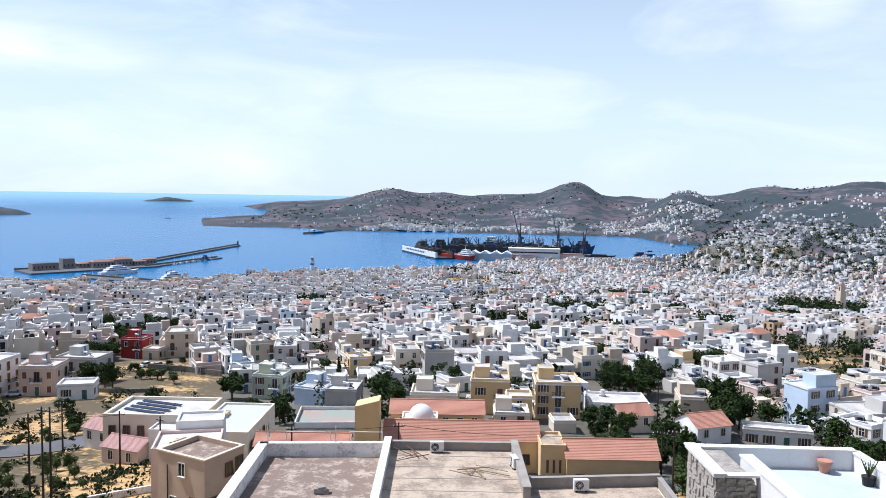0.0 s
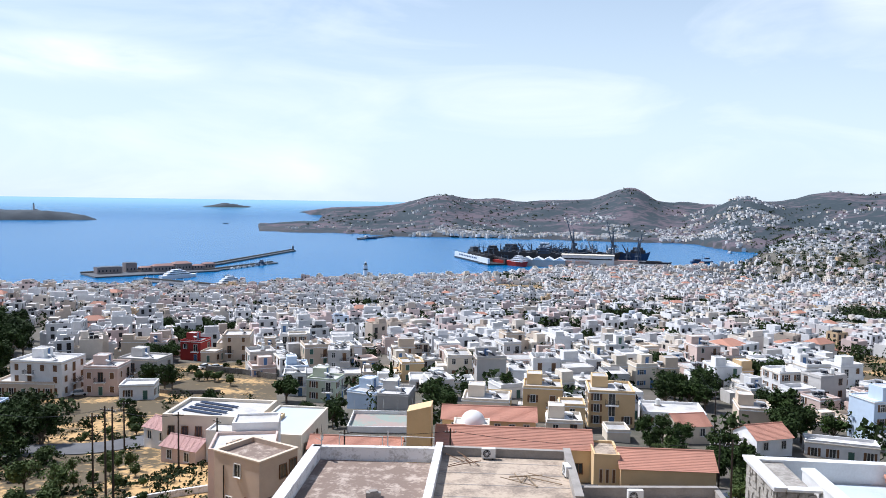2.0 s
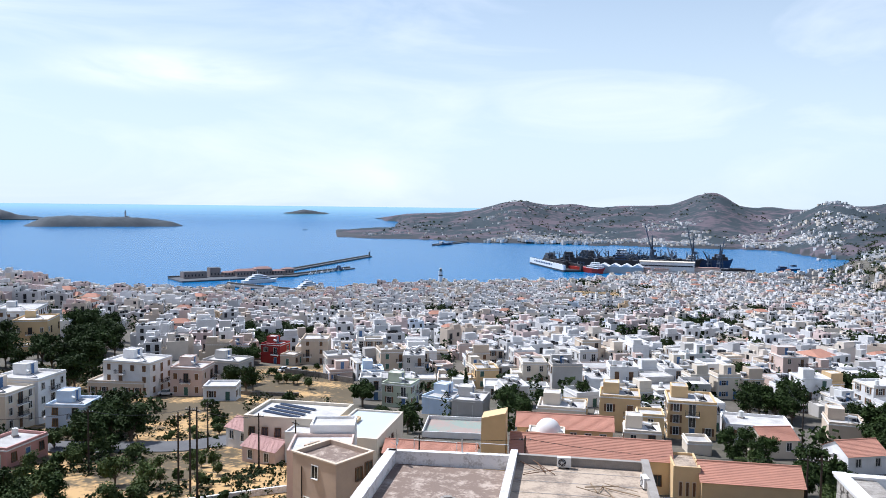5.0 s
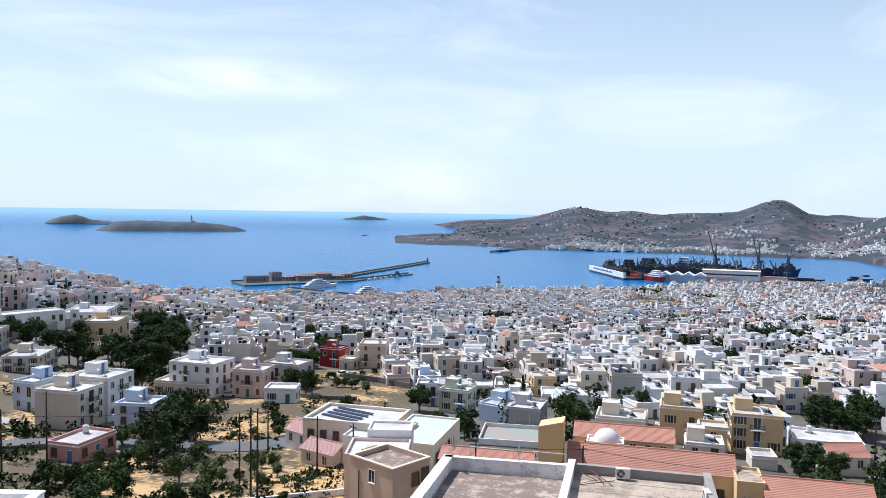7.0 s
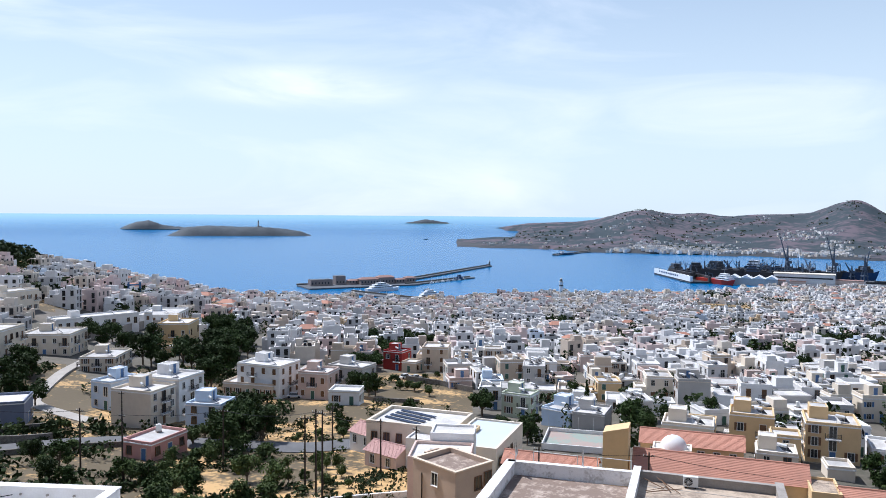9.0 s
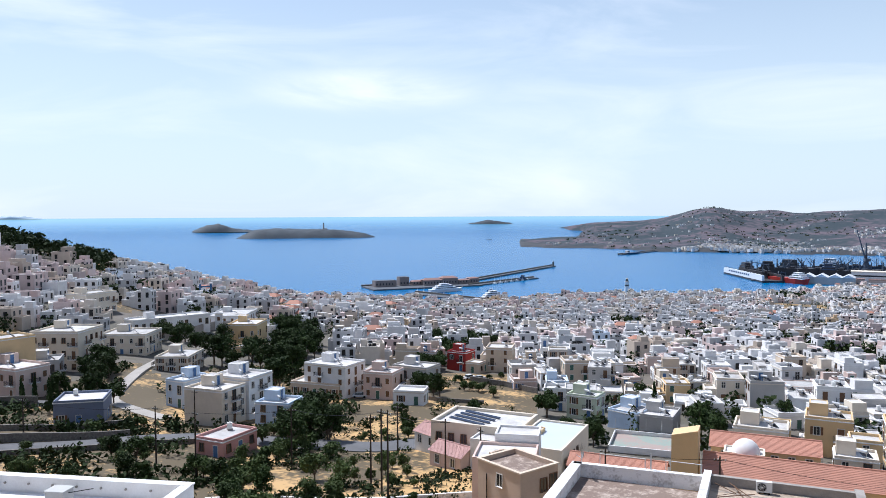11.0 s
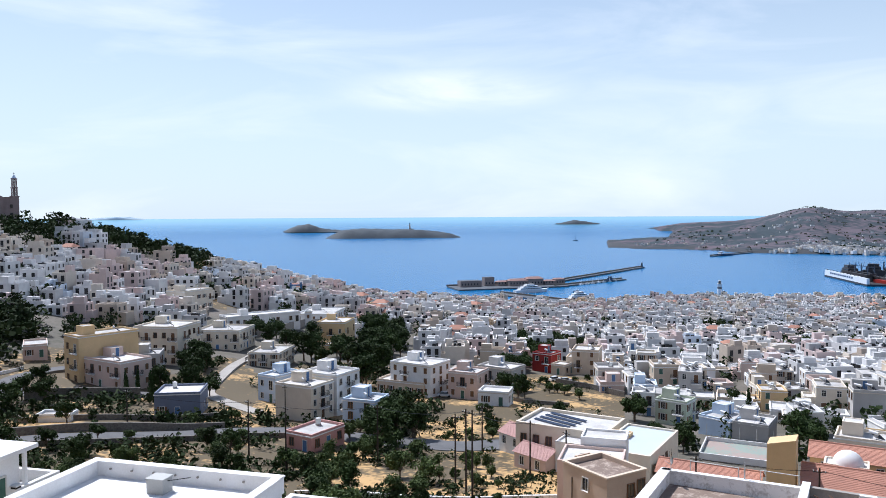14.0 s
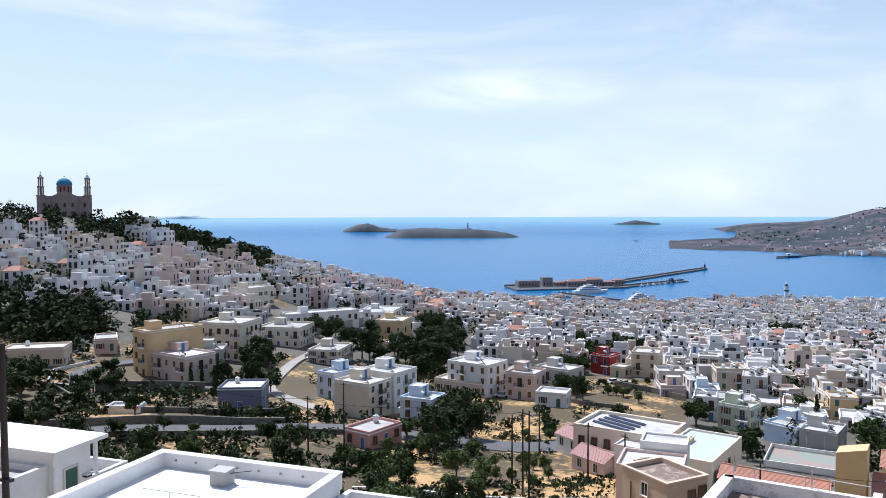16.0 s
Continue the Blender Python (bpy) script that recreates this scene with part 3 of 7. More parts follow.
def near_house(r, x, y, turn, colour, plan, z=None, roof=None, label="", group="town houses", name="house"):
    blocks, openings, fits = plan
    z = ground_z(x, y) if z is None else z
    n = max(1, round((blocks[0][5] - 5) / 3.2))
    words = label or "%s flat-roofed %s-storey house with parapet on the hillside" % (COLOUR_WORDS[colour], ("one", "two", "three", "four", "five")[min(n, 5) - 1])
    h = thing(name, words, "house", pose(x, y, z, 0, 0, turn), group)
    wall, deck = WALLS[colour], roof or ROOF
    for i, (bx, by, bz, bw, bd, bh, rim) in enumerate(blocks):
        part("wall" if bz < 0 else "roof_room", Shape().tray(bx, by, bz, bw, bd, bh, rim, wall, None), h)
        part("roof", Shape().box(bx, by, bz + bh - 0.06, bw - 0.5, bd - 0.5, 0.07, deck, bottom=False), h)
        if bz > 0:
            part("door", DOORS[i % 3], h, at=on_side(0 if by > 0 else 2, bw, bd, 0, bz + 0.05, bx, by))
    bx, by, bz, bw, bd, bh, rim = blocks[0]
    trim = WALLS["white"] if colour not in ("white", "grey") else WALLS["cream"] if r.random() < 0.4 else wall
    part("cornice", Shape().tray(bx, by, bz + bh - 0.12, bw + 0.24, bd + 0.24, 0.0, 0.2, trim, None, 0, 0.2), h)
    style, fr, dr = r.choice(WINDOWS if not label else (WINDOWS[0], WINDOWS[1], WINDOWS[2], WINDOWS[4])), r.choice(FRENCH), r.choice(DOORS)
    for k, b, u, zz, kind in openings:
        bx, by, bz, bw, bd, bh, rim = blocks[b]
        m = on_side(k, bw, bd, u, zz, bx, by)
        if label and kind != "door" and k in (0, 3):
            put_window(h, style if kind == "window" else fr, m)
        else:
            part("door" if kind == "door" else "window", {"window": style, "french": fr, "door": dr}[kind], h, at=m)
        if kind == "french" and r.random() < 0.7:
            part("balcony", BALCONY, h, at=m @ pose(0, -0.01, -0.05))
    for kind, fx, fy, fz in fits:
        part("solar_water_heater" if kind == "heater" else "water_tank", HEATER if kind == "heater" else TANK, h, at=pose(fx, fy, fz, 0, 0, -turn - 38 + 180))
    return h


TILES_FAR = surface("distant_roof_tiles", (0.40, 0.20, 0.14), (0.30, 0.15, 0.11), scale=0.3, fine=2, island=True, spread=0.2, bump=0)


def far_house(s, r, x, y, z, turn, colour, plan, detail):
    blocks, openings, fits = plan
    c, sn = math.cos(radians(turn)), math.sin(radians(turn))

    def to(px, py):
        return x + px * c - py * sn, y + px * sn + py * c
    tiled = r.random() < 0.04
    wall = other = FAR_WALLS.get(colour, FAR_WALLS["grey"])
    for bx, by, bz, bw, bd, bh, rim in blocks:
        gx, gy = to(bx, by)
        if tiled and bz < 0:
            s.box(gx, gy, z + bz, bw, bd, bh, wall, turn, bottom=False)
            q = [to(bx + u * (bw / 2 + 0.3), by + v * (bd / 2 + 0.3)) for u, v in ((-1, -1), (1, -1), (1, 1), (-1, 1), (-0.55, 0), (0.55, 0))]
            s.faces([(p[0], p[1], z + bz + bh + (1.6 if k > 3 else 0)) for k, p in enumerate(q)], [(0, 1, 5, 4), (1, 2, 5), (2, 3, 4, 5), (3, 0, 4)], TILES_FAR)
            continue
        if tiled and bz > 0:
            continue
        other = wall if bz < 0 and bx == 0 or r.random() < 0.6 else FAR_WALLS[r.choice(("white", "cream", "pink", "grey"))]
        s.tray(gx, gy, z + bz, bw, bd, bh, rim, other, ROOF_FAR, turn, 0.3)
    # low walls, tanks and sheds on the flat roof
    bx, by, bz, bw, bd, bh, rim = blocks[0]
    for _ in range(0 if tiled else r.choice((1, 2, 2, 3))):
        q = r.random()
        fx, fy = r.uniform(-0.34, 0.34) * bw, r.uniform(-0.34, 0.34) * bd
        gx, gy = to(fx, fy)
        if q < 0.4:
            s.box(gx, gy, z + bz + bh, r.uniform(1.2, 2.0), r.uniform(0.8, 1.2), r.uniform(0.9, 1.5), GLASS_FAR if q < 0.22 else wall, turn + 90 * (q < 0.3), 0.85, False)
        elif q < 0.7:
            gx, gy = to(fx, 0)
            s.box(gx, gy, z + bz + bh, 0.25, bd - 0.6, r.uniform(0.7, 1.3), wall, turn, 1.0, False)
        else:
            s.box(gx, gy, z + bz + bh, r.uniform(1.4, 2.4), r.uniform(1.6, 2.6), r.uniform(1.4, 2.2), other, turn, 1.0, False)
    for k, b, u, zz, kind in openings:
        if detail < 1 and r.random() > detail:
            continue
        bx, by, bz, bw, bd, bh, rim = blocks[b]
        ww, hh = (0.6, 1.5) if kind == "window" else (0.65, 2.2)
        m = on_side(k, bw, bd, u, zz, bx, by)
        o = 0.05
        vs = []
        for px, pz in ((-ww, 0), (ww, 0), (ww, hh), (-ww, hh)):
            q = m @ Vector((px, -o, pz))
            gx, gy = to(q.x, q.y)
            vs.append((gx, gy, z + q.z))
        s.faces(vs, [(0, 1, 2, 3)], GLASS_FAR)
        if kind == "french" and r.random() < 0.6:
            q = m @ Vector((0, -0.45, 0))
            gx, gy = to(q.x, q.y)
            s.box(gx, gy, z + q.z - 0.15, 2.4, 0.9, 0.15, wall, turn + SIDES[k][2])
    for kind, fx, fy, fz in () if tiled else fits:
        gx, gy = to(fx, fy)
        s.box(gx, gy, z + fz, 1.6, 1.3, 1.1, GLASS_FAR if kind == "heater" else wall, turn, 0.8, False)


HERO_SPOTS = []          # x, y, radius kept free of common houses


# ---- buildings that stand out ----
def hero(x, y, z, turn, w, d, h, colour, storeys, label, blank=()):
    rr = random.Random(int(abs(x * 13 + y * 7)))
    hs = (h - 0.5) / storeys
    blocks, openings, fits = [(0, 0, -5, w, d, h - 0.5 + 5, 0.5)], [], []
    for k in range(4):
        if k in blank:
            continue
        length = w if k % 2 == 0 else d
        cols = max(1, int(length / 2.7))
        for s in range(storeys):
            for c in range(cols):
                kind = "french" if s > 0 and c % 3 == 1 else ("door" if s == 0 and c == cols // 2 and k in (0, 3) and hs > 2.3 else "window")
                if (kind == "window" and rr.random() < 0.12) or hs < 2.2:
                    continue
                openings.append((k, 0, (c + 0.5) / cols * length - length / 2, s * hs + (0.8 if kind == "window" else 0.06), kind))
    if storeys > 1 and min(w, d) > 5.5:
        blocks.append((w * 0.2, d * 0.22, h - 0.52, min(3.6, w * 0.5), min(3.2, d * 0.45), 2.2, 0.12))
        fits.append(("heater", -w * 0.22, -d * 0.2, h - 0.5))
    elif w > 6 and d > 6:
        fits.append(("tank", w * 0.25, d * 0.2, h - 0.5))
    HERO_SPOTS.append((x, y, math.hypot(w, d) / 2 + 4.5))
    return near_house(rr, x, y, turn, colour, (blocks, openings, fits), z, label=label, group="")


hero(-111.5, 134.1, 69.8, 91, 8.4, 9.9, 7.8, "cream", 3, "cream three-storey apartment house with a blank tan gable wall", (3,))
hero(-111.2, 142.9, 69.6, 91, 9.0, 10.4, 9.0, "white", 3, "tall white wing of the apartment house with blue-grey shade")
hero(-128.8, 145.4, 69.2, 86, 9.0, 5.9, 6.7, "blue", 2, "low pale bluish-white wing beside the apartment house")
hero(-97.1, 137.3, 70.0, 99, 7.1, 7.8, 5.1, "blue", 2, "pale blue two-storey house with a rooftop room")
hero(-91.2, 112.5, 71.8, 87, 9.2, 6.4, 3.4, "rose", 1, "old-rose pink bungalow with a white flat roof")
hero(-108.2, 178.8, 66.3, 87, 9.8, 13.1, 8.7, "white", 3, "white three-storey house with shuttered windows and iron balconies")
hero(-111.3, 179.6, 66.3, 94, 14.0, 14.3, 3.9, "sand", 1, "sand-coloured ground-floor terrace below a white house")
hero(-94.1, 180.2, 66.5, 94, 8.0, 8.2, 7.1, "pink", 2, "pale pink two-storey house with brown shutters and wall lamps")
hero(-81.9, 171.4, 67.9, 103, 6.0, 7.6, 3.6, "white", 1, "long low white house with three small windows")
hero(-92.8, 197.9, 65.0, 84, 8.0, 11.2, 6.9, "grey", 2, "grey-white two-storey house with a ruined gable")
hero(-98.1, 245.7, 60.9, 83, 7.0, 7.2, 6.7, "red", 2, "dark red two-storey house with cream window frames")
hero(-90.5, 240.3, 61.7, 86, 6.0, 5.1, 3.6, "sand", 1, "small sand-coloured annex beside the red house")
hero(-167.6, 128.0, 72.0, 88, 9.0, 16.0, 7.3, "pink", 2, "pale pink house on the inner bend of the road")
hero(-176.9, 131.0, 72.1, 170, 8.0, 16.0, 12.5, "ochre", 3, "tall plain ochre apartment block on the bend", (3, 0))
hero(-183.0, 157.8, 71.6, 110, 14.0, 13.7, 11.3, "cream", 3, "cream apartment block with arched balconies")
hero(-171.9, 141.7, 71.5, 132, 9.2, 6.8, 6.5, "grey", 2, "grey-mauve two-storey house with white trim")
hero(-136.0, 120.8, 70.6, 126, 9.0, 9.8, 5.4, "slate", 1, "slate-blue bungalow with a pale flat roof")
hero(-146.2, 97.4, 73.0, 123, 4.0, 6.9, 1.7, "white", 1, "small white shed with a flat concrete roof")
hero(-204.5, 110.2, 74.5, 136, 9.0, 15.2, 5.4, "sand", 1, "long brown workshop with a white flat roof")
hero(-206.5, 131.5, None, 57, 6.0, 10.5, 3.8, "pink", 1, "long low pinkish house with a shaded porch above the road")
hero(-188.9, 186.9, 70.6, 113, 14.0, 14.8, 6.9, "cream", 2, "cream two-storey villa with shuttered windows and balcony")
hero(-162.4, 179.7, 68.6, 112, 14.0, 9.8, 5.0, "cream", 2, "cream and pink two-storey house among dark trees")
hero(-167.8, 214.5, 66.4, 141, 6.0, 7.7, 3.4, "ochre", 1, "ochre garden terrace in front of a villa")
hero(-177.7, 232.3, 65.9, 111, 14.0, 10.7, 9.3, "ochre", 2, "ochre neoclassical villa with a triangular gable")
hero(-212.6, 229.1, 68.4, 155, 9.0, 30.0, 7.6, "white", 2, "long white school wing with a flat roof")
hero(-205.0, 249.5, 67.8, 123, 3.0, 2.8, 7.1, "white", 2, "white stair tower of the school")
hero(-215.7, 271.4, 65.5, 113, 24.0, 16.0, 6.6, "white", 2, "white school hall with a wide flat roof")
hero(-244.4, 211.3, 75.9, 142, 9.0, 12.9, 6.4, "white", 2, "small white two-storey cubic house")
hero(-247.6, 225.2, 75.8, -177, 10.0, 16.0, 8.5, "cream", 2, "long cream building with a covered terrace above the road")
hero(-54.2, 207.1, 64.2, 108, 8.0, 6.0, 4.9, "blue", 2, "pale blue two-storey house by the bend in the street")
hero(-40.4, 181.7, 66.0, 81, 5.9, 7.4, 5.8, "green", 2, "pale green two-storey house with flower balconies")
hero(-28.1, 174.0, 67.5, 69, 9.0, 7.3, 3.8, "blue", 2, "pale blue two-storey house with iron balcony by the court")
hero(-21.9, 172.5, 67.8, 86, 9.0, 7.1, 3.6, "grey", 2, "grey-pink two-storey house facing the court")
hero(23.8, 157.1, 70.1, 88, 9.0, 9.0, 7.4, "ochre", 3, "ochre three-storey house with dark shutters and balconies")
hero(-0.2, 175.2, 68.0, 87, 7.0, 9.0, 2.6, "ochre", 1, "ochre house with parapet and roof drums")
hero(-1.2, 148.5, 69.6, 88, 7.0, 9.0, 7.4, "cream", 2, "cream two-storey house with a white flat roof behind the dome")
hero(10.4, 160.0, 69.2, 87, 7.0, 8.0, 7.8, "ochre", 2, "ochre two-storey house with a bright white roof")
hero(13.0, 139.0, 70.4, 88, 6.0, 6.3, 5.6, "cream", 2, "low cream house with tanks on a white roof")
hero(3.8, 137.0, 70.4, 86, 5.5, 6.6, 6.0, "ochre", 2, "small ochre monastery annex with a parapet")
hero(15.5, 150.5, 70.0, 88, 5.0, 5.0, 5.8, "ochre", 2, "ochre stair house beside the tall ochre house")
hero(23.1, 143.1, 70.8, 93, 5.0, 4.2, 2.5, "cream", 1, "small cream block with white roof")
hero(63.0, 141.7, 68.9, 76, 4.0, 12.1, 3.7, "white", 1, "long white house with a flat roof behind the patio")
hero(54.1, 161.9, 68.7, 82, 8.0, 6.8, 4.8, "sand", 2, "sand-coloured two-storey house beside a pine")
hero(36.6, 158.2, 69.8, 86, 9.0, 12.2, 3.4, "white", 1, "long low whitewashed warehouse with a pale flat roof")
hero(42.1, 137.3, 70.7, 78, 7.0, 6.3, 2.0, "grey", 1, "low grey shed with a concrete roof by the trees")

# the roof terraces below the viewpoint
def parapet(s, a, b, z, h, t, mat, cap=None):
    """A low wall between two plan points, with a cap a little wider."""
    (x1, y1), (x2, y2) = a, b
    length, turn = math.hypot(x2 - x1, y2 - y1), math.degrees(math.atan2(y2 - y1, x2 - x1))
    s.box((x1 + x2) / 2, (y1 + y2) / 2, z, length + t, t, h, mat, turn)
    if cap:
        s.box((x1 + x2) / 2, (y1 + y2) / 2, z + h, length + t + 0.08, t + 0.08, 0.07, cap, turn)
    return s


def aircon(x, y, z, turn, name="air_conditioner"):
    a = thing(name, "white outdoor air-conditioning unit with a round fan grille", "air conditioner", pose(x, y, z, 0, 0, turn), "air conditioners on the roofs")
    part("casing", Shape().box(0, 0, 0.1, 0.95, 0.36, 0.68, PLASTIC), a)
    for fx in (-0.3, 0.3):
        part("foot", Shape().box(fx, 0, 0, 0.08, 0.42, 0.1, IRON), a)
    g = Shape()
    g.beam((-0.14, -0.18, 0.44), (-0.14, -0.2, 0.44), 0.27, IRON, 20)
    for k in range(6):
        t = math.pi * k / 6
        g.beam((-0.14 - 0.26 * math.cos(t), -0.21, 0.44 - 0.26 * math.sin(t)), (-0.14 + 0.26 * math.cos(t), -0.21, 0.44 + 0.26 * math.sin(t)), 0.012, PLASTIC, 4)
    part("fan_grille", g, a, "dark round fan grille")
    return a


POLE_PALE = surface("bleached_branches", (0.34, 0.25, 0.16), (0.22, 0.16, 0.10), fine=20)


def roof_houses():
    h = thing("terraced_house", "pair of old flat roofs with chipped whitewashed parapets below the viewpoint", "house", pose(0, 0, 0))
    ground_floor = 84.0
    part("wall", Shape().box(-8.1, 45.0, ground_floor, 8.8, 15.2, 12.5, WALLS["sand"]), h)
    part("wall", Shape().box(0.85, 45.6, ground_floor, 9.1, 16.4, 12.7, WALLS["sand"]), h)
    part("wall", Shape().box(9.8, 43.9, ground_floor, 8.8, 10.2, 12.2, WALLS["cream"]), h)
    part("roof", Shape().box(-8.1, 45.0, 96.5, 8.4, 14.8, 0.08, SCREED, bottom=False), h, "weathered grey-brown screed")
    part("roof", Shape().box(0.85, 45.6, 96.7, 8.7, 16.0, 0.08, SCREED_PALE, bottom=False), h, "pale cracked screed in strips")
    part("roof", Shape().box(9.8, 43.9, 96.2, 8.5, 9.9, 0.08, SCREED_PALE, bottom=False), h)
    for a, b, z, hh, t, m in (((-12.3, 38), (-12.3, 52.4), 96.5, 0.95, 0.62, LIME), ((-12.3, 52.5), (-3.95, 53.0), 96.5, 0.95, 0.35, LIME), ((-3.7, 38), (-3.7, 53.9), 96.5, 1.0, 0.42, LIME),
                              ((-3.6, 53.8), (5.2, 53.8), 96.7, 0.62, 0.28, CONCRETE), ((5.3, 45.5), (5.3, 53.9), 96.7, 0.7, 0.45, CONCRETE), ((5.6, 48.1), (14.2, 49.0), 96.2, 0.72, 0.26, CONCRETE), ((14.3, 39), (14.3, 48.9), 96.2, 0.6, 0.26, CONCRETE)):
        part("parapet", parapet(Shape(), a, b, z, hh, t, m, m), h)
    # joints of the screed strips
    for k in range(7):
        part("roof_joint", Shape().box(0.85, 52.4 - 2.1 * k, 96.785, 8.5, 0.07, 0.012, CONCRETE, 0.6 * (k % 3) - 0.5), h)
    for k, x in enumerate((-7.3,)):
        part("vent_pipe", Shape().beam((x, 52.9, 96.5), (x, 52.9, 98.6), 0.05, STEEL, 8), h, "thin galvanised vent pipe")
    aircon(-0.2, 53.2, 96.78, 4)
    aircon(9.0, 47.7, 96.29, 5)
    aircon(5.0, 50.4, 96.78, -80)
    dish = thing("satellite_dish", "grey satellite dish on the corner of the parapet", "satellite dish", pose(-11.9, 52.3, 97.5, 0, 0, -60))
    part("mast", Shape().beam((0, 0, 0), (0, 0, 0.7), 0.03, STEEL, 6), dish)
    bowl = Shape()
    vs = [(0, 0.12, 0.75)] + [(0.27 * (j / 3) * math.cos(a), 0.12 - 0.1 * (j / 3) ** 2, 0.75 + 0.3 * (j / 3) * math.sin(a)) for j in (1, 2, 3) for a in [math.pi * 2 * i / 16 for i in range(16)]]
    fs = [(0, 1 + i, 1 + (i + 1) % 16) for i in range(16)] + [(1 + 16 * j + i, 17 + 16 * j + i, 17 + 16 * j + (i + 1) % 16, 1 + 16 * j + (i + 1) % 16) for j in (0, 1) for i in range(16)]
    bowl.faces(vs + [(x, y + 0.02, z) for x, y, z in vs], fs + [tuple(k + 49 for k in reversed(f)) for f in fs], STEEL)
    part("dish", bowl, dish, "grey metal dish", flat=False)
    part("arm", Shape().beam((0, 0.05, 0.4), (0, -0.42, 0.7), 0.015, STEEL, 5), dish)
    for k, (x, y, l) in enumerate(((-9.6, 55.1, 3.2), (-5.4, 55.3, 2.4))):
        pipe = thing("pipe_rail", "bent pale pipe standing behind the parapet", "pipe", pose(x, y, 95.0), "pipes behind the parapet")
        part("bar", Shape().beam((-l / 2, 0, 2.5), (l / 2, 0, 2.5), 0.03, PLASTIC, 6), pipe)
        for u in (-l / 2, l / 2):
            part("post", Shape().beam((u, 0, -8), (u, 0, 2.5), 0.03, PLASTIC, 6), pipe)
    rr = random.Random(3)
    for x, y, n in ((-2.0, 51.8, 5), (2.6, 49.0, 7)):
        s = Shape()
        for _ in range(n):
            a, l = rr.uniform(0, math.pi), rr.uniform(0.6, 1.3)
            px, py = x + rr.uniform(-1.0, 1.0), y + rr.uniform(-0.8, 0.8)
            s.beam((px - l * math.cos(a), py - l * math.sin(a), 96.82 + rr.uniform(0, 0.1)), (px + l * math.cos(a), py + l * math.sin(a), 96.85 + rr.uniform(0, 0.35)), rr.uniform(0.02, 0.045), BROWN_WOOD if n < 6 else POLE_PALE, 5)
        thing("scrap_wood", "heap of weathered planks and dry branches on the roof", "scrap wood", shape=s, group="scrap on the roof")
    s = Shape()
    s.box(-7.2, 46.0, 96.58, 0.9, 0.4, 0.32, CONCRETE, 5).box(-7.2, 46.0, 96.9, 0.5, 0.35, 0.1, CONCRETE, 20)
    thing("concrete_block", "rough concrete block lying on the grey roof", "block", shape=s)
    HERO_SPOTS.append((0, 46, 16))


roof_houses()


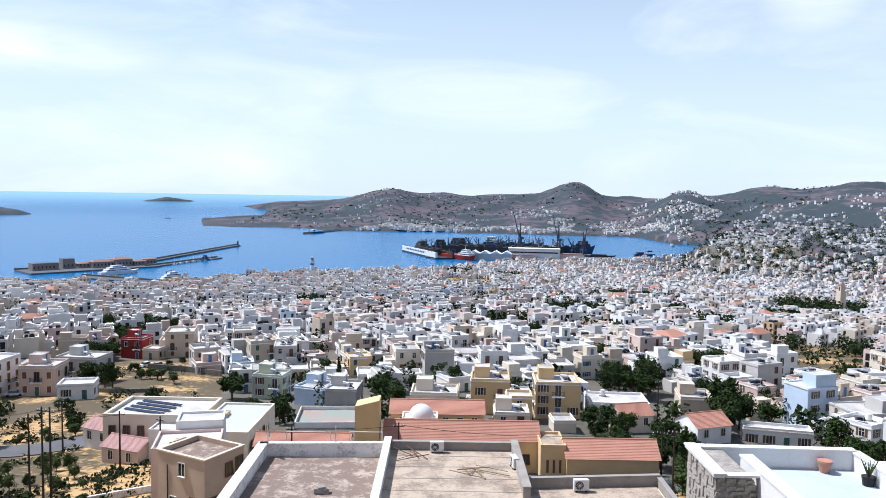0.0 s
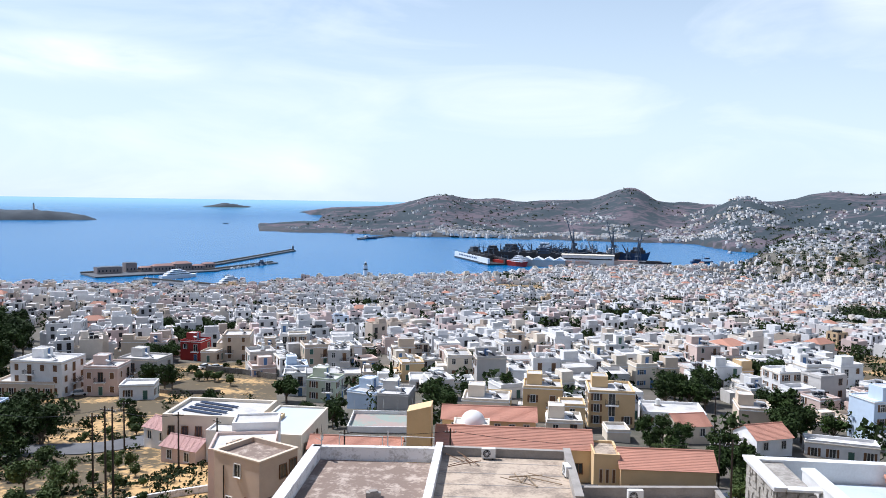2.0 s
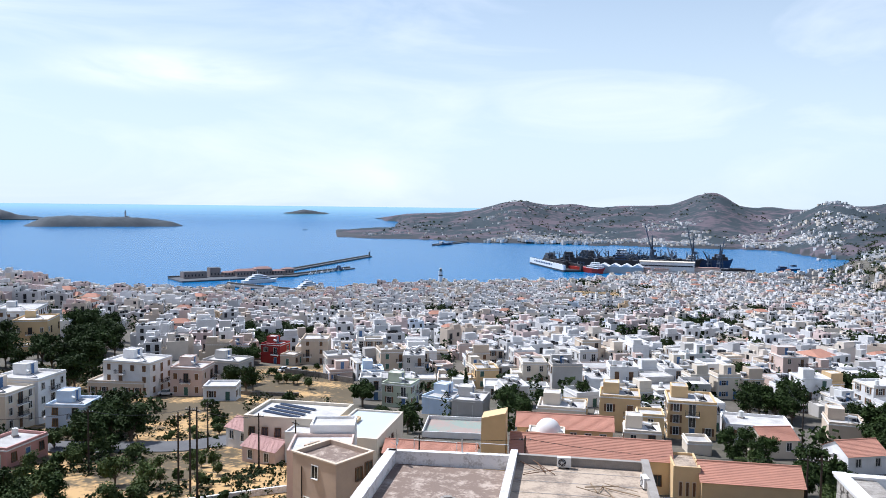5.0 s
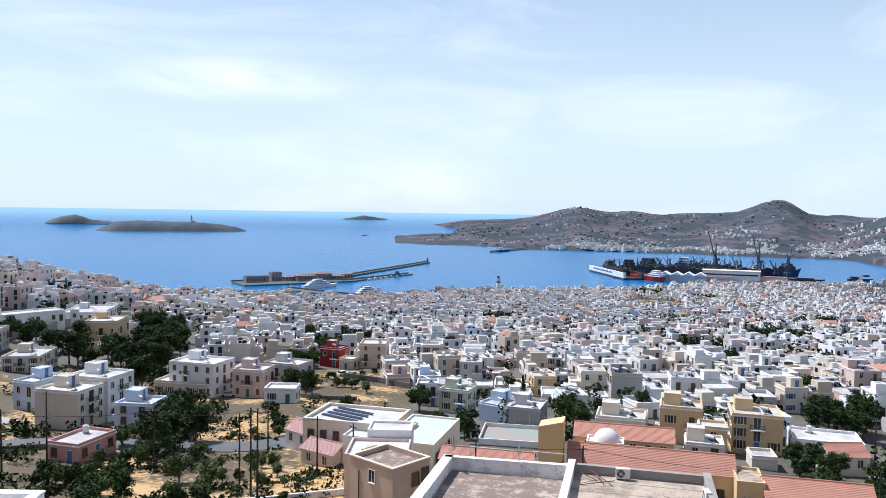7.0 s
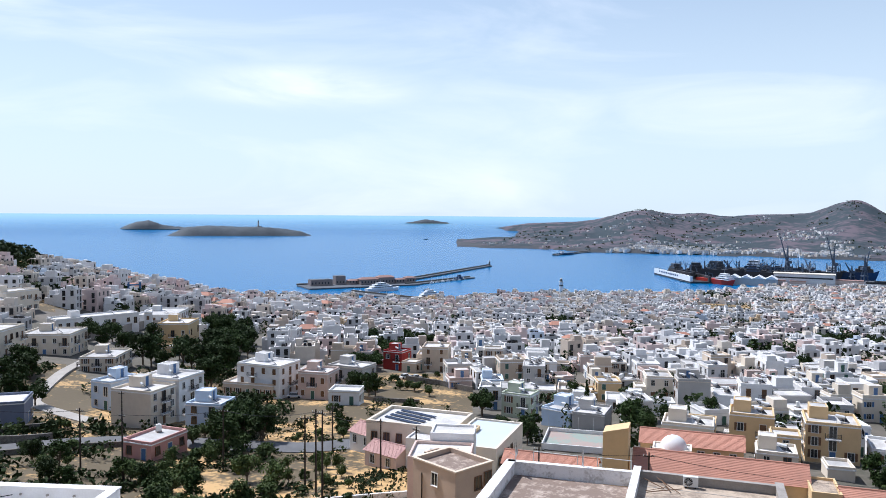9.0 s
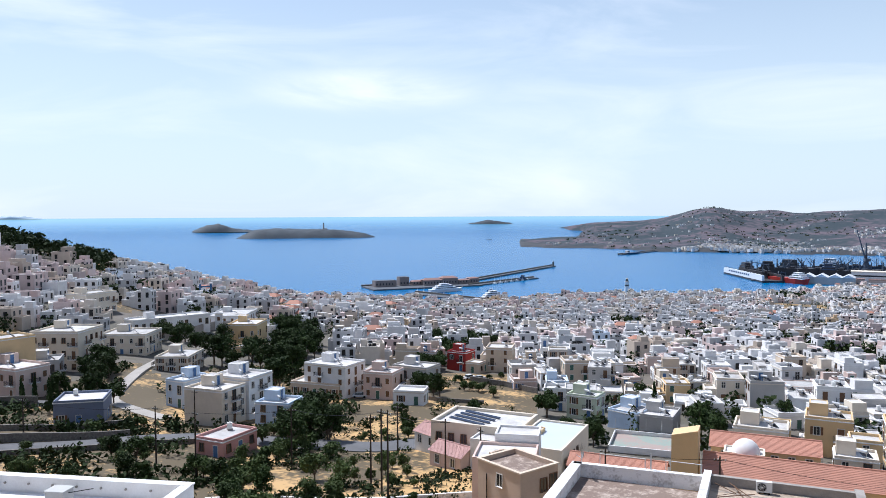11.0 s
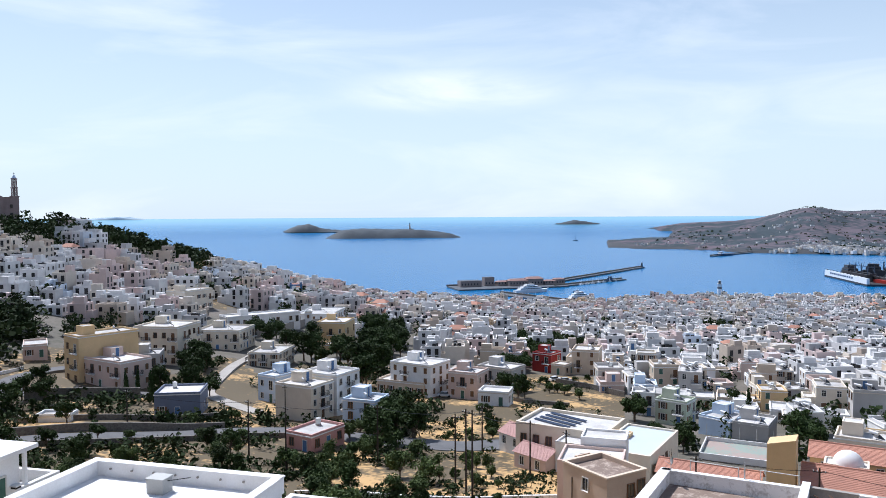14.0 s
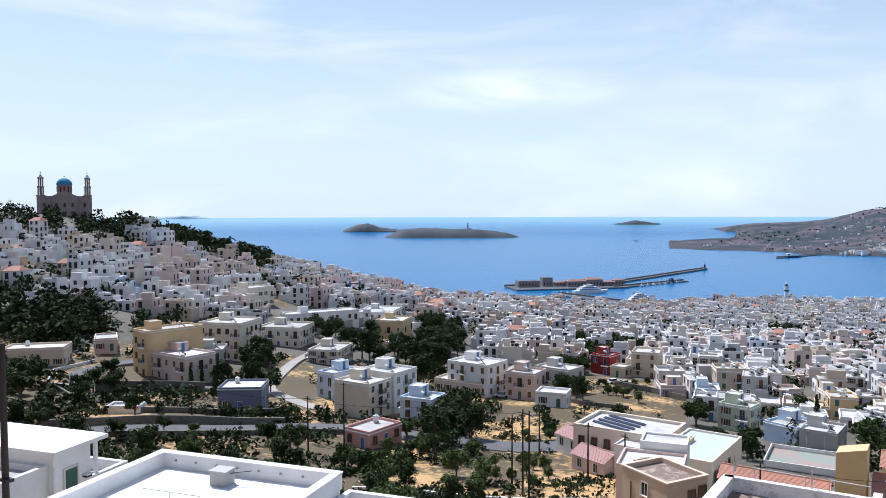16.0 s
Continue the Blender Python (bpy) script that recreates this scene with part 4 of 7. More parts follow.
def patio_house():
    h = thing("patio_house", "stone house with a white walled roof patio", "house", pose(0, 0, 0))
    part("wall", Shape().box(10.65, 28.8, 96, 1.3, 3.2, 8.95, STONE), h, "rough rubble stone wall")
    part("wall", Shape().box(14.2, 27.6, 96, 5.2, 5.6, 8.2, STONE), h)
    part("roof", Shape().box(14.2, 27.3, 104.2, 5.0, 5.4, 0.06, surface("bluish_deck_paint", (0.50, 0.56, 0.61), (0.40, 0.45, 0.49), scale=0.5, amount=0.8), bottom=False), h, "bluish-white painted patio floor")
    for a, b, hh, t in (((10.1, 27.3), (10.1, 30.3), 0.1, 0.4), ((10.5, 27.25), (11.4, 27.25), 0.03, 0.3), ((11.75, 24.0), (11.75, 28.7), 0.95, 0.42), ((10.3, 30.4), (16.4, 30.2), 0.8, 0.3), ((16.6, 24.5), (16.6, 30.0), 0.74, 0.3)):
        z = 104.95 if a[0] < 11 and b[0] < 12 else 104.2
        part("parapet", parapet(Shape(), a, b, z, hh, t, WALLS["white"], WALLS["white"]), h)
    rr = random.Random(5)
    stone = Shape().box(0, 0, 0, 0.34, 0.08, 0.2, STONE, taper=0.86).data("stone")
    for row in range(16):
        for col in range(8):
            part("stone", stone, h, at=pose(9.98, 27.35 + col * 0.38 + rr.uniform(-0.1, 0.1), 101.2 + row * 0.235 + rr.uniform(-0.06, 0.06), 0, rr.uniform(-14, 14), 90 + rr.uniform(-6, 6)) @ Matrix.Diagonal((rr.uniform(0.55, 1.3), rr.uniform(0.5, 1.2), rr.uniform(0.55, 1.35), 1)))
    for row in range(16):
        for col in range(4):
            part("stone", stone, h, at=pose(10.2 + col * 0.36 + rr.uniform(-0.1, 0.1), 27.18, 101.2 + row * 0.235 + rr.uniform(-0.06, 0.06), rr.uniform(-4, 4), rr.uniform(-14, 14), rr.uniform(-5, 5)) @ Matrix.Diagonal((rr.uniform(0.55, 1.3), rr.uniform(0.5, 1.2), rr.uniform(0.55, 1.35), 1)))
    p = thing("plant_pot", "terracotta flower pot on the white patio", "flower pot", pose(15.2, 29.75, 104.27))
    part("pot", Shape().beam((0, 0, 0), (0, 0, 0.42), 0.17, TERRACOTTA, 14, 0.27), p)
    part("rim", Shape().beam((0, 0, 0.4), (0, 0, 0.48), 0.29, TERRACOTTA, 14), p)
    b = thing("plant_pot", "black pot with a small spiky plant on the patio", "flower pot", pose(16.2, 28.4, 104.27))
    part("pot", Shape().beam((0, 0, 0), (0, 0, 0.35), 0.2, IRON, 12, 0.26), b)
    s = Shape()
    for k in range(16):
        a, l = k * 2.4, rr.uniform(0.4, 0.8)
        s.beam((0, 0, 0.3), (l * 0.5 * math.cos(a), l * 0.5 * math.sin(a), 0.4 + l), 0.03, LEAF_PALE, 4, 0.004)
    part("leaves", s, b)
    n = thing("corner_house", "pale orange house corner with white roof edge", "house", pose(18.6, 27.0, 96, 0, 0, 0))
    part("wall", Shape().box(0, 0, 0, 3.4, 4.0, 8.6, WALLS["pink"]), n)
    part("roof", Shape().box(0, 0, 8.6, 3.7, 4.3, 0.35, WALLS["white"]), n)
    HERO_SPOTS.append((13, 28, 9))


patio_house()


VENT_SHEET = surface("dull_sheet_metal", (0.42, 0.42, 0.41), (0.30, 0.30, 0.29), rough=0.6, metal=0.2, bump=0.05)


def white_terrace_house():
    h = thing("white_terrace_house", "large white flat-roofed house with broad parapets", "house", pose(-30.5, 22.15, 0, 0, 0, 13.9))
    part("wall", Shape().box(4.6, -6.2, 92, 9.2, 12.4, 11.3, WALLS["white"]), h)
    part("roof", Shape().box(4.6, -6.2, 103.3, 8.9, 12.1, 0.06, WALLS["white"], bottom=False), h)
    for k, (a, b) in enumerate((((0.1, -0.1), (9.1, -0.1)), ((0.1, -12.3), (0.1, -0.35)), ((9.1, -12.3), (9.1, -0.35)))):
        part("parapet", parapet(Shape(), a, b, 103.3, 0.68 - 0.008 * k, 0.34, WALLS["white"], WALLS["white"]), h)
    for k in range(8):
        part("drain_cap", Shape().beam((1.0 + k * 1.1, -0.3, 103.75), (1.0 + k * 1.1, -0.36, 103.75), 0.05, CONCRETE, 8), h)
    part("wall", Shape().box(10.9, -1.4, 92, 3.2, 4.0, 10.7, WALLS["white"]), h)
    part("roof", Shape().tray(10.9, -1.4, 102.7, 3.2, 4.0, 0.05, 0.35, WALLS["white"], ROOF), h)
    v = thing("roof_vent", "pale square metal chimney box on the white roof", "vent", pose(-26.1, 21.9, 103.36, 0, 0, 14))
    part("box", Shape().box(0, 0, 0, 0.78, 0.68, 0.62, VENT_SHEET), v)
    part("cap", Shape().box(0, 0, 0.6, 0.86, 0.76, 0.06, VENT_SHEET), v)
    part("pipe", Shape().beam((0.36, 0, 0.5), (1.3, 0.3, 0.62), 0.02, IRON, 6), v)
    rail = thing("roof_rail", "thin galvanised pipe frame on the white roof", "rail", pose(-26.6, 19.6, 103.36, 0, 0, 14))
    part("bar", Shape().beam((-1.5, 0, 0.25), (1.5, 0, 0.25), 0.015, STEEL, 5), rail)
    for x in (-1.5, 0, 1.5):
        part("post", Shape().beam((x, 0, 0), (x, 0, 0.25), 0.015, STEEL, 5), rail)
    # the taller white neighbour with an overhanging roof slab
    n = thing("white_house", "white house with an overhanging flat roof slab and porch posts", "house", pose(-34.6, 19.3, 0, 0, 0, 105))
    part("wall", Shape().box(1.15, 3.6, 92, 2.3, 7.0, 11.8, WALLS["white"]), n)
    part("roof", Shape().box(1.5, 3.5, 103.8, 3.4, 7.4, 0.2, WALLS["white"]), n, "bright white roof slab")
    for y in (0.4, 2.6):
        part("post", Shape().box(2.95, y, 100.5, 0.16, 0.16, 3.3, WALLS["white"]), n)
    part("window", shut_mesh("window", 0.75, 1.0, GREEN_WOOD, WHITE_WOOD), n, "grey-green shutter", at=pose(1.0, 0.09, 101.9))
    part("porch_lamp", Shape().box(1.9, -0.05, 102.2, 0.3, 0.3, 0.12, IRON).box(1.9, -0.08, 102.32, 0.45, 0.4, 0.06, PLASTIC), n)
    part("downpipe", Shape().beam((-0.05, 0.02, 97), (-0.05, 0.02, 103.2), 0.06, PLASTIC, 8), n)
    part("porch", Shape().box(3.6, 3.6, 92, 2.6, 7.0, 9.4, WALLS["white"]), n)
    part("parapet", Shape().tray(3.6, 3.6, 101.4, 2.6, 7.0, 0.05, 0.6, WALLS["white"], ROOF), n)
    part("wall", Shape().tray(-1.7, 3.2, 92, 3.4, 5.6, 11.0, 0.3, WALLS["white"], ROOF), n)
    HERO_SPOTS.append((-28, 18, 16))


white_terrace_house()


def beige_house():
    h = thing("old_house", "weathered beige two-storey house with a sunken flat roof and parapet", "house", pose(-27.0, 85.3, 0, 0, 0, 61.5))
    w, d = 6.0, 7.2
    part("wall", Shape().tray(0, 0, 76, w, d, 9.4, 0.6, WALLS["beige"], None, 0, 0.3), h)
    part("roof", Shape().box(0, 0, 85.38, w - 0.55, d - 0.55, 0.06, SCREED, bottom=False), h)
    part("cornice", Shape().tray(0, 0, 85.85, w + 0.25, d + 0.25, 0.0, 0.16, WALLS["sand"], None, 0, 0.4), h)
    part("wall", Shape().tray(w / 2 - 1.2, d / 2 + 1.0, 76, 2.4, 2.2, 8.9, 0.5, WALLS["beige"], SCREED, 0, 0.25), h)
    for k, u, z, mesh in ((0, 0.6, 83.2, WINDOWS[2]), (0, -1.6, 80.0, WINDOWS[2]), (0, 2.2, 82.7, FRENCH[0]), (3, 0.2, 83.6, WINDOWS[0]), (3, 1.9, 80.0, WINDOWS[2]), (3, -1.2, 79.6, WINDOWS[0])):
        put_window(h, mesh, on_side(k, w, d, u, z))
    part("downpipe", Shape().beam((-w / 2 - 0.06, d * 0.28, 77), (-w / 2 - 0.06, d * 0.28, 84.5), 0.06, IRON, 6), h)
    a = thing("pink_annex", "pinkish low house with a white flat roof behind the beige house", "house", pose(-31.6, 95.0, 0, 0, 0, 12))
    part("wall", Shape().tray(0, 0, 72, 8.0, 7.0, 11.4, 0.4, WALLS["pink"], ROOF), a)
    part("wall", Shape().tray(1.0, 6.0, 72, 6.0, 4.6, 12.6, 0.3, WALLS["white"], ROOF), a)
    part("chimney", Shape().box(-1.0, -2.4, 83.4, 0.5, 0.5, 1.1, CONCRETE), a)
    part("chimney", Shape().box(2.2, -1.8, 83.4, 0.5, 0.5, 1.1, CONCRETE), a)
    p = thing("standpipe", "tall pale pipe braced by thin stays", "pipe", pose(-26.6, 74.5, ground_z(-26.6, 74.5)))
    top = 83.4 - ground_z(-26.6, 74.5)
    part("pipe", Shape().beam((0, 0, 0), (0, 0, top), 0.09, PLASTIC, 8), p)
    part("stay", Shape().beam((0, 0, top * 0.97), (2.2, 0.6, 0), 0.03, STEEL, 5), p)
    part("stay", Shape().beam((0, 0, top * 0.97), (-1.5, 0.4, 0), 0.03, STEEL, 5), p)
    t = thing("water_pillar", "bluish-white square pillar beside the beige house", "pillar", pose(-23.0, 74.6, ground_z(-23, 74.6)))
    part("pillar", Shape().box(0, 0, 0, 0.55, 0.55, 83.0 - ground_z(-23, 74.6), WALLS["blue"]), t)
    HERO_SPOTS.append((-28, 88, 14))


beige_house()


def school():
    h = thing("institute_building", "long pale building with white flat roofs and dark solar panels", "building", pose(0, 0, 0))
    part("wall", Shape().tray(-46.0, 126.5, 66, 16.0, 11.0, 12.4, 0.55, WALLS["cream"], None, -1, 0.5), h)
    part("roof", Shape().box(-46.0, 126.5, 78.38, 15.1, 10.1, 0.06, ROOF, -1, bottom=False), h)
    part("wall", Shape().tray(-32.8, 121.2, 66, 8.6, 16.0, 12.5, 0.35, WALLS["cream"], None, -2, 0.3), h)
    part("roof", Shape().box(-32.8, 121.2, 78.48, 8.1, 15.5, 0.06, surface("pale_blue_deck", (0.50, 0.56, 0.62), (0.42, 0.47, 0.52), scale=0.2), -2, bottom=False), h, "pale bluish sealed deck")
    part("wall", Shape().tray(-41.0, 119.0, 66, 8.2, 4.4, 11.6, 0.3, WALLS["white"], ROOF, -1, 0.2), h)
    part("roof_room", Shape().tray(-36.0, 122.4, 77, 3.4, 2.6, 2.0, 0.15, WALLS["ochre"], ROOF, -1, 0.2), h)
    for k in range(4):
        s = Shape()
        x, y = -51.3 - 0.37 * k, 130.2 - 1.67 * k
        low, high = [(x, y, 78.62), (x + 7.5, y - 2.7, 78.62)], [(x + 0.2, y + 0.6, 78.74), (x + 7.7, y - 2.1, 78.74)]
        top = [low[0], low[1], high[1], high[0]]
        s.faces(top + [(p[0], p[1], p[2] - 0.08) for p in top], [(0, 1, 2, 3), (7, 6, 5, 4), (0, 4, 5, 1), (1, 5, 6, 2), (2, 6, 7, 3), (3, 7, 4, 0)], PANEL)
        for u in (0.05, 0.5, 0.95):
            s.beam((x + 7.5 * u + 0.15, y - 2.7 * u + 0.4, 78.4), (x + 7.5 * u + 0.15, y - 2.7 * u + 0.4, 78.64), 0.04, STEEL, 5)
        p = thing("solar_panel", "long dark tilted solar panel on the white roof", "solar panel", shape=s, group="solar panels on the roof")
    for k in range(5):
        put_window(h, WINDOWS[2], pose(-52.5 + k * 2.3, 120.98, 75.6, 0, 0, -1))
    for k in range(6):
        put_window(h, WINDOWS[2], pose(-28.5, 114.6 + k * 2.4, 75.7, 0, 0, 88))
        put_window(h, WINDOWS[2], pose(-28.5, 114.6 + k * 2.4, 72.4, 0, 0, 88))
    for k in range(2):
        put_window(h, WINDOWS[2], pose(-35.0 + k * 2.2, 113.2, 75.6, 0, 0, -2))
    HERO_SPOTS.extend([(-46, 126, 12), (-33, 121, 12)])


school()


def gable(s, x0, x1, y0, y1, zw, zt, wall, roof, base, over=0.25):
    """A long block along x with a pitched roof."""
    s.box((x0 + x1) / 2, (y0 + y1) / 2, base, x1 - x0, y1 - y0, zw - base, wall)
    ym = (y0 + y1) / 2
    for x in (x0, x1):
        s.faces([(x, y0, zw), (x, y1, zw), (x, ym, zt - 0.05)], [(0, 1, 2)], wall)
    return s


def tiled_roof(parent, x0, x1, y0, y1, zw, zt, over=0.3, tiles=TERRACOTTA, words="red clay tiled slope"):
    """Two slopes of pan tiles, each course standing proud of the next."""
    ym = (y0 + y1) / 2
    for ya, side in ((y0 - over, 1), (y1 + over, -1)):
        s = Shape()
        n = 14
        vs, fs = [], []
        for k in range(n + 1):
            t = k / n
            z, p = zw - 0.1 + (zt - zw + 0.1) * t, ya + (ym - ya) * t
            for lip in (0.03, 0.065):
                vs += [(x0 - over, p, z + lip), (x1 + over, p, z + lip)]
        for k in range(0, len(vs) - 2, 2):
            f = (k, k + 1, k + 3, k + 2)
            fs.append(f if side > 0 else f[::-1])
        s.faces(vs, fs, tiles)
        part("roof", s, parent, words)
    part("ridge", Shape().beam((x0 - over, ym, zt + 0.02), (x1 + over, ym, zt + 0.02), 0.14, tiles, 8), parent)


def ochre_church():
    h = thing("ochre_monastery", "ochre monastery church with red tiled roofs and a white dome", "church", pose(0, 0, 0))
    base = 68.0
    part("wall", gable(Shape(), -8.2, 14.6, 111.0, 117.2, 78.9, 80.9, WALLS["ochre"], TERRACOTTA, base), h)
    tiled_roof(h, -8.2, 14.6, 111.0, 117.2, 78.9, 80.9)
    part("wall", gable(Shape(), 18.0, 31.0, 106.4, 112.0, 78.0, 80.0, WALLS["ochre"], TERRACOTTA, base), h)
    tiled_roof(h, 18.0, 31.0, 106.4, 112.0, 78.0, 80.0)
    part("wall", gable(Shape(), -8.0, 7.0, 122.0, 127.0, 79.6, 81.2, WALLS["ochre"], TERRACOTTA, base), h)
    tiled_roof(h, -8.0, 7.0, 122.0, 127.0, 79.6, 81.2)
    part("wall", gable(Shape(), -27.5, -13.6, 112.0, 116.6, 77.2, 78.6, WALLS["white"], TERRACOTTA, base), h)
    tiled_roof(h, -27.5, -13.6, 112.0, 116.6, 77.2, 78.6)
    part("wall", Shape().tray(16.2, 110.6, base, 3.6, 6.4, 11.2, 0.35, WALLS["ochre"], SCREED_PALE), h)
    t = Shape()
    t.faces([(-12.6, 111.5, base), (-9.0, 111.5, base), (-9.0, 115.0, base), (-12.6, 115.0, base), (-12.6, 111.5, 83.5), (-9.0, 111.5, 84.4), (-9.0, 115.0, 84.4), (-12.6, 115.0, 83.5)],
            [(0, 1, 5, 4), (1, 2, 6, 5), (2, 3, 7, 6), (3, 0, 4, 7), (4, 5, 6, 7)], WALLS["ochre"])
    part("bell_tower", t, h, "plain ochre tower with sloping top")
    part("wall", Shape().tray(-3.2, 119.4, base, 5.6, 3.6, 11.9, 0.25, WALLS["cream"], ROOF), h)
    d = Shape()
    n, m = 18, 6
    vs, fs = [], []
    for j in range(m + 1):
        e = math.pi / 2 * j / m
        for i in range(n):
            a = 2 * math.pi * i / n
            vs.append((-3.0 + 2.0 * math.cos(e) * math.cos(a), 119.2 + 2.0 * math.cos(e) * math.sin(a), 79.9 + 2.0 * math.sin(e)))
    for j in range(m):
        fs += [(j * n + i, j * n + (i + 1) % n, (j + 1) * n + (i + 1) % n, (j + 1) * n + i) for i in range(n)]
    d.faces(vs, fs, WALLS["white"])
    part("dome", d, h, "smooth white plaster dome", flat=False)
    for k in range(6):
        put_window(h, WINDOWS[0], pose(-6.0 + k * 2.3, 121.98, 77.6))
    for k in range(9):
        put_window(h, WINDOWS[2], pose(-6.5 + k * 2.4, 110.98, 75.4))
    for k in range(4):
        put_window(h, WINDOWS[2], pose(19.8 + k * 3.0, 106.38, 74.2))
    for k in range(3):
        part("window", shut_mesh("window", 0.35, 1.9, BROWN_WOOD, WALLS["sand"]), h, at=pose(15.4 + k * 0.9, 107.38, 75.5))
    # ball court behind the tower
    c = thing("ball_court", "grey-green concrete ball court with a low white wall", "court", pose(-20.5, 149.5, ground_z(-20.5, 149.5) + 1.0, 0, 0, 4))
    part("floor", Shape().box(0, 0, -4, 15.0, 11.0, 4.0, surface("court_paint", (0.26, 0.31, 0.27), (0.36, 0.27, 0.24), scale=0.12, fine=2.0, amount=0.9, lo=0.66, hi=0.78)), c)
    for a, b in (((-7.5, -5.5), (7.5, -5.5)), ((-7.5, 5.5), (7.5, 5.5)), ((7.5, -5.5), (7.5, 5.5)), ((-7.5, -5.5), (-7.5, 5.5))):
        part("wall", parapet(Shape(), a, b, -0.5, 1.2, 0.2, WALLS["white"]), c)
    for k in range(6):
        part("fence_post", Shape().beam((-7.5 + 3 * k, 5.5, 0.7), (-7.5 + 3 * k, 5.5, 3.2), 0.04, STEEL, 5), c)
    HERO_SPOTS.extend([(-3, 116, 14), (10, 116, 12), (24, 109, 13), (-20, 117, 12), (-20.5, 149.5, 11), (0, 125, 8)])


ochre_church()


ROSE_TILES = surface("faded_rose_tiles", (0.46, 0.28, 0.25), (0.36, 0.21, 0.20), scale=0.5, fine=6, amount=0.9)


def cottage(x, y, turn, w, d, h, top, colour, label, tiles=TERRACOTTA):
    z = ground_z(x, y)
    c = thing("cottage", label, "cottage", pose(x, y, z, 0, 0, turn), "cottages by the road")
    part("wall", gable(Shape(), -w / 2, w / 2, -d / 2, d / 2, h, top, WALLS[colour], TERRACOTTA, -4), c)
    tiled_roof(c, -w / 2, w / 2, -d / 2, d / 2, h, top, tiles=tiles, words="sun-bleached tiled slope")
    for u in (-w / 4, w / 4):
        put_window(c, WINDOWS[0], on_side(0, w, d, u, h - 1.9))
    put_window(c, WINDOWS[0], on_side(3, w, d, 0, h - 1.9))
    HERO_SPOTS.append((x, y, max(w, d)))
    return c


cottage(-56.5, 129.0, -25, 6.0, 5.5, 3.6, 4.9, "white", "white cottage with a faded red tiled roof", ROSE_TILES)
cottage(-48.5, 118.5, -20, 7.0, 5.0, 2.6, 3.8, "pink", "low pink cottage with a dull rose tiled roof", ROSE_TILES)
cottage(49.0, 141.0, 20, 7.5, 6.5, 3.4, 5.2, "white", "white house with an orange tiled roof among trees")
cottage(36.5, 145.5, 15, 6.5, 6.0, 3.4, 5.0, "cream", "small house with an orange hipped tile roof")


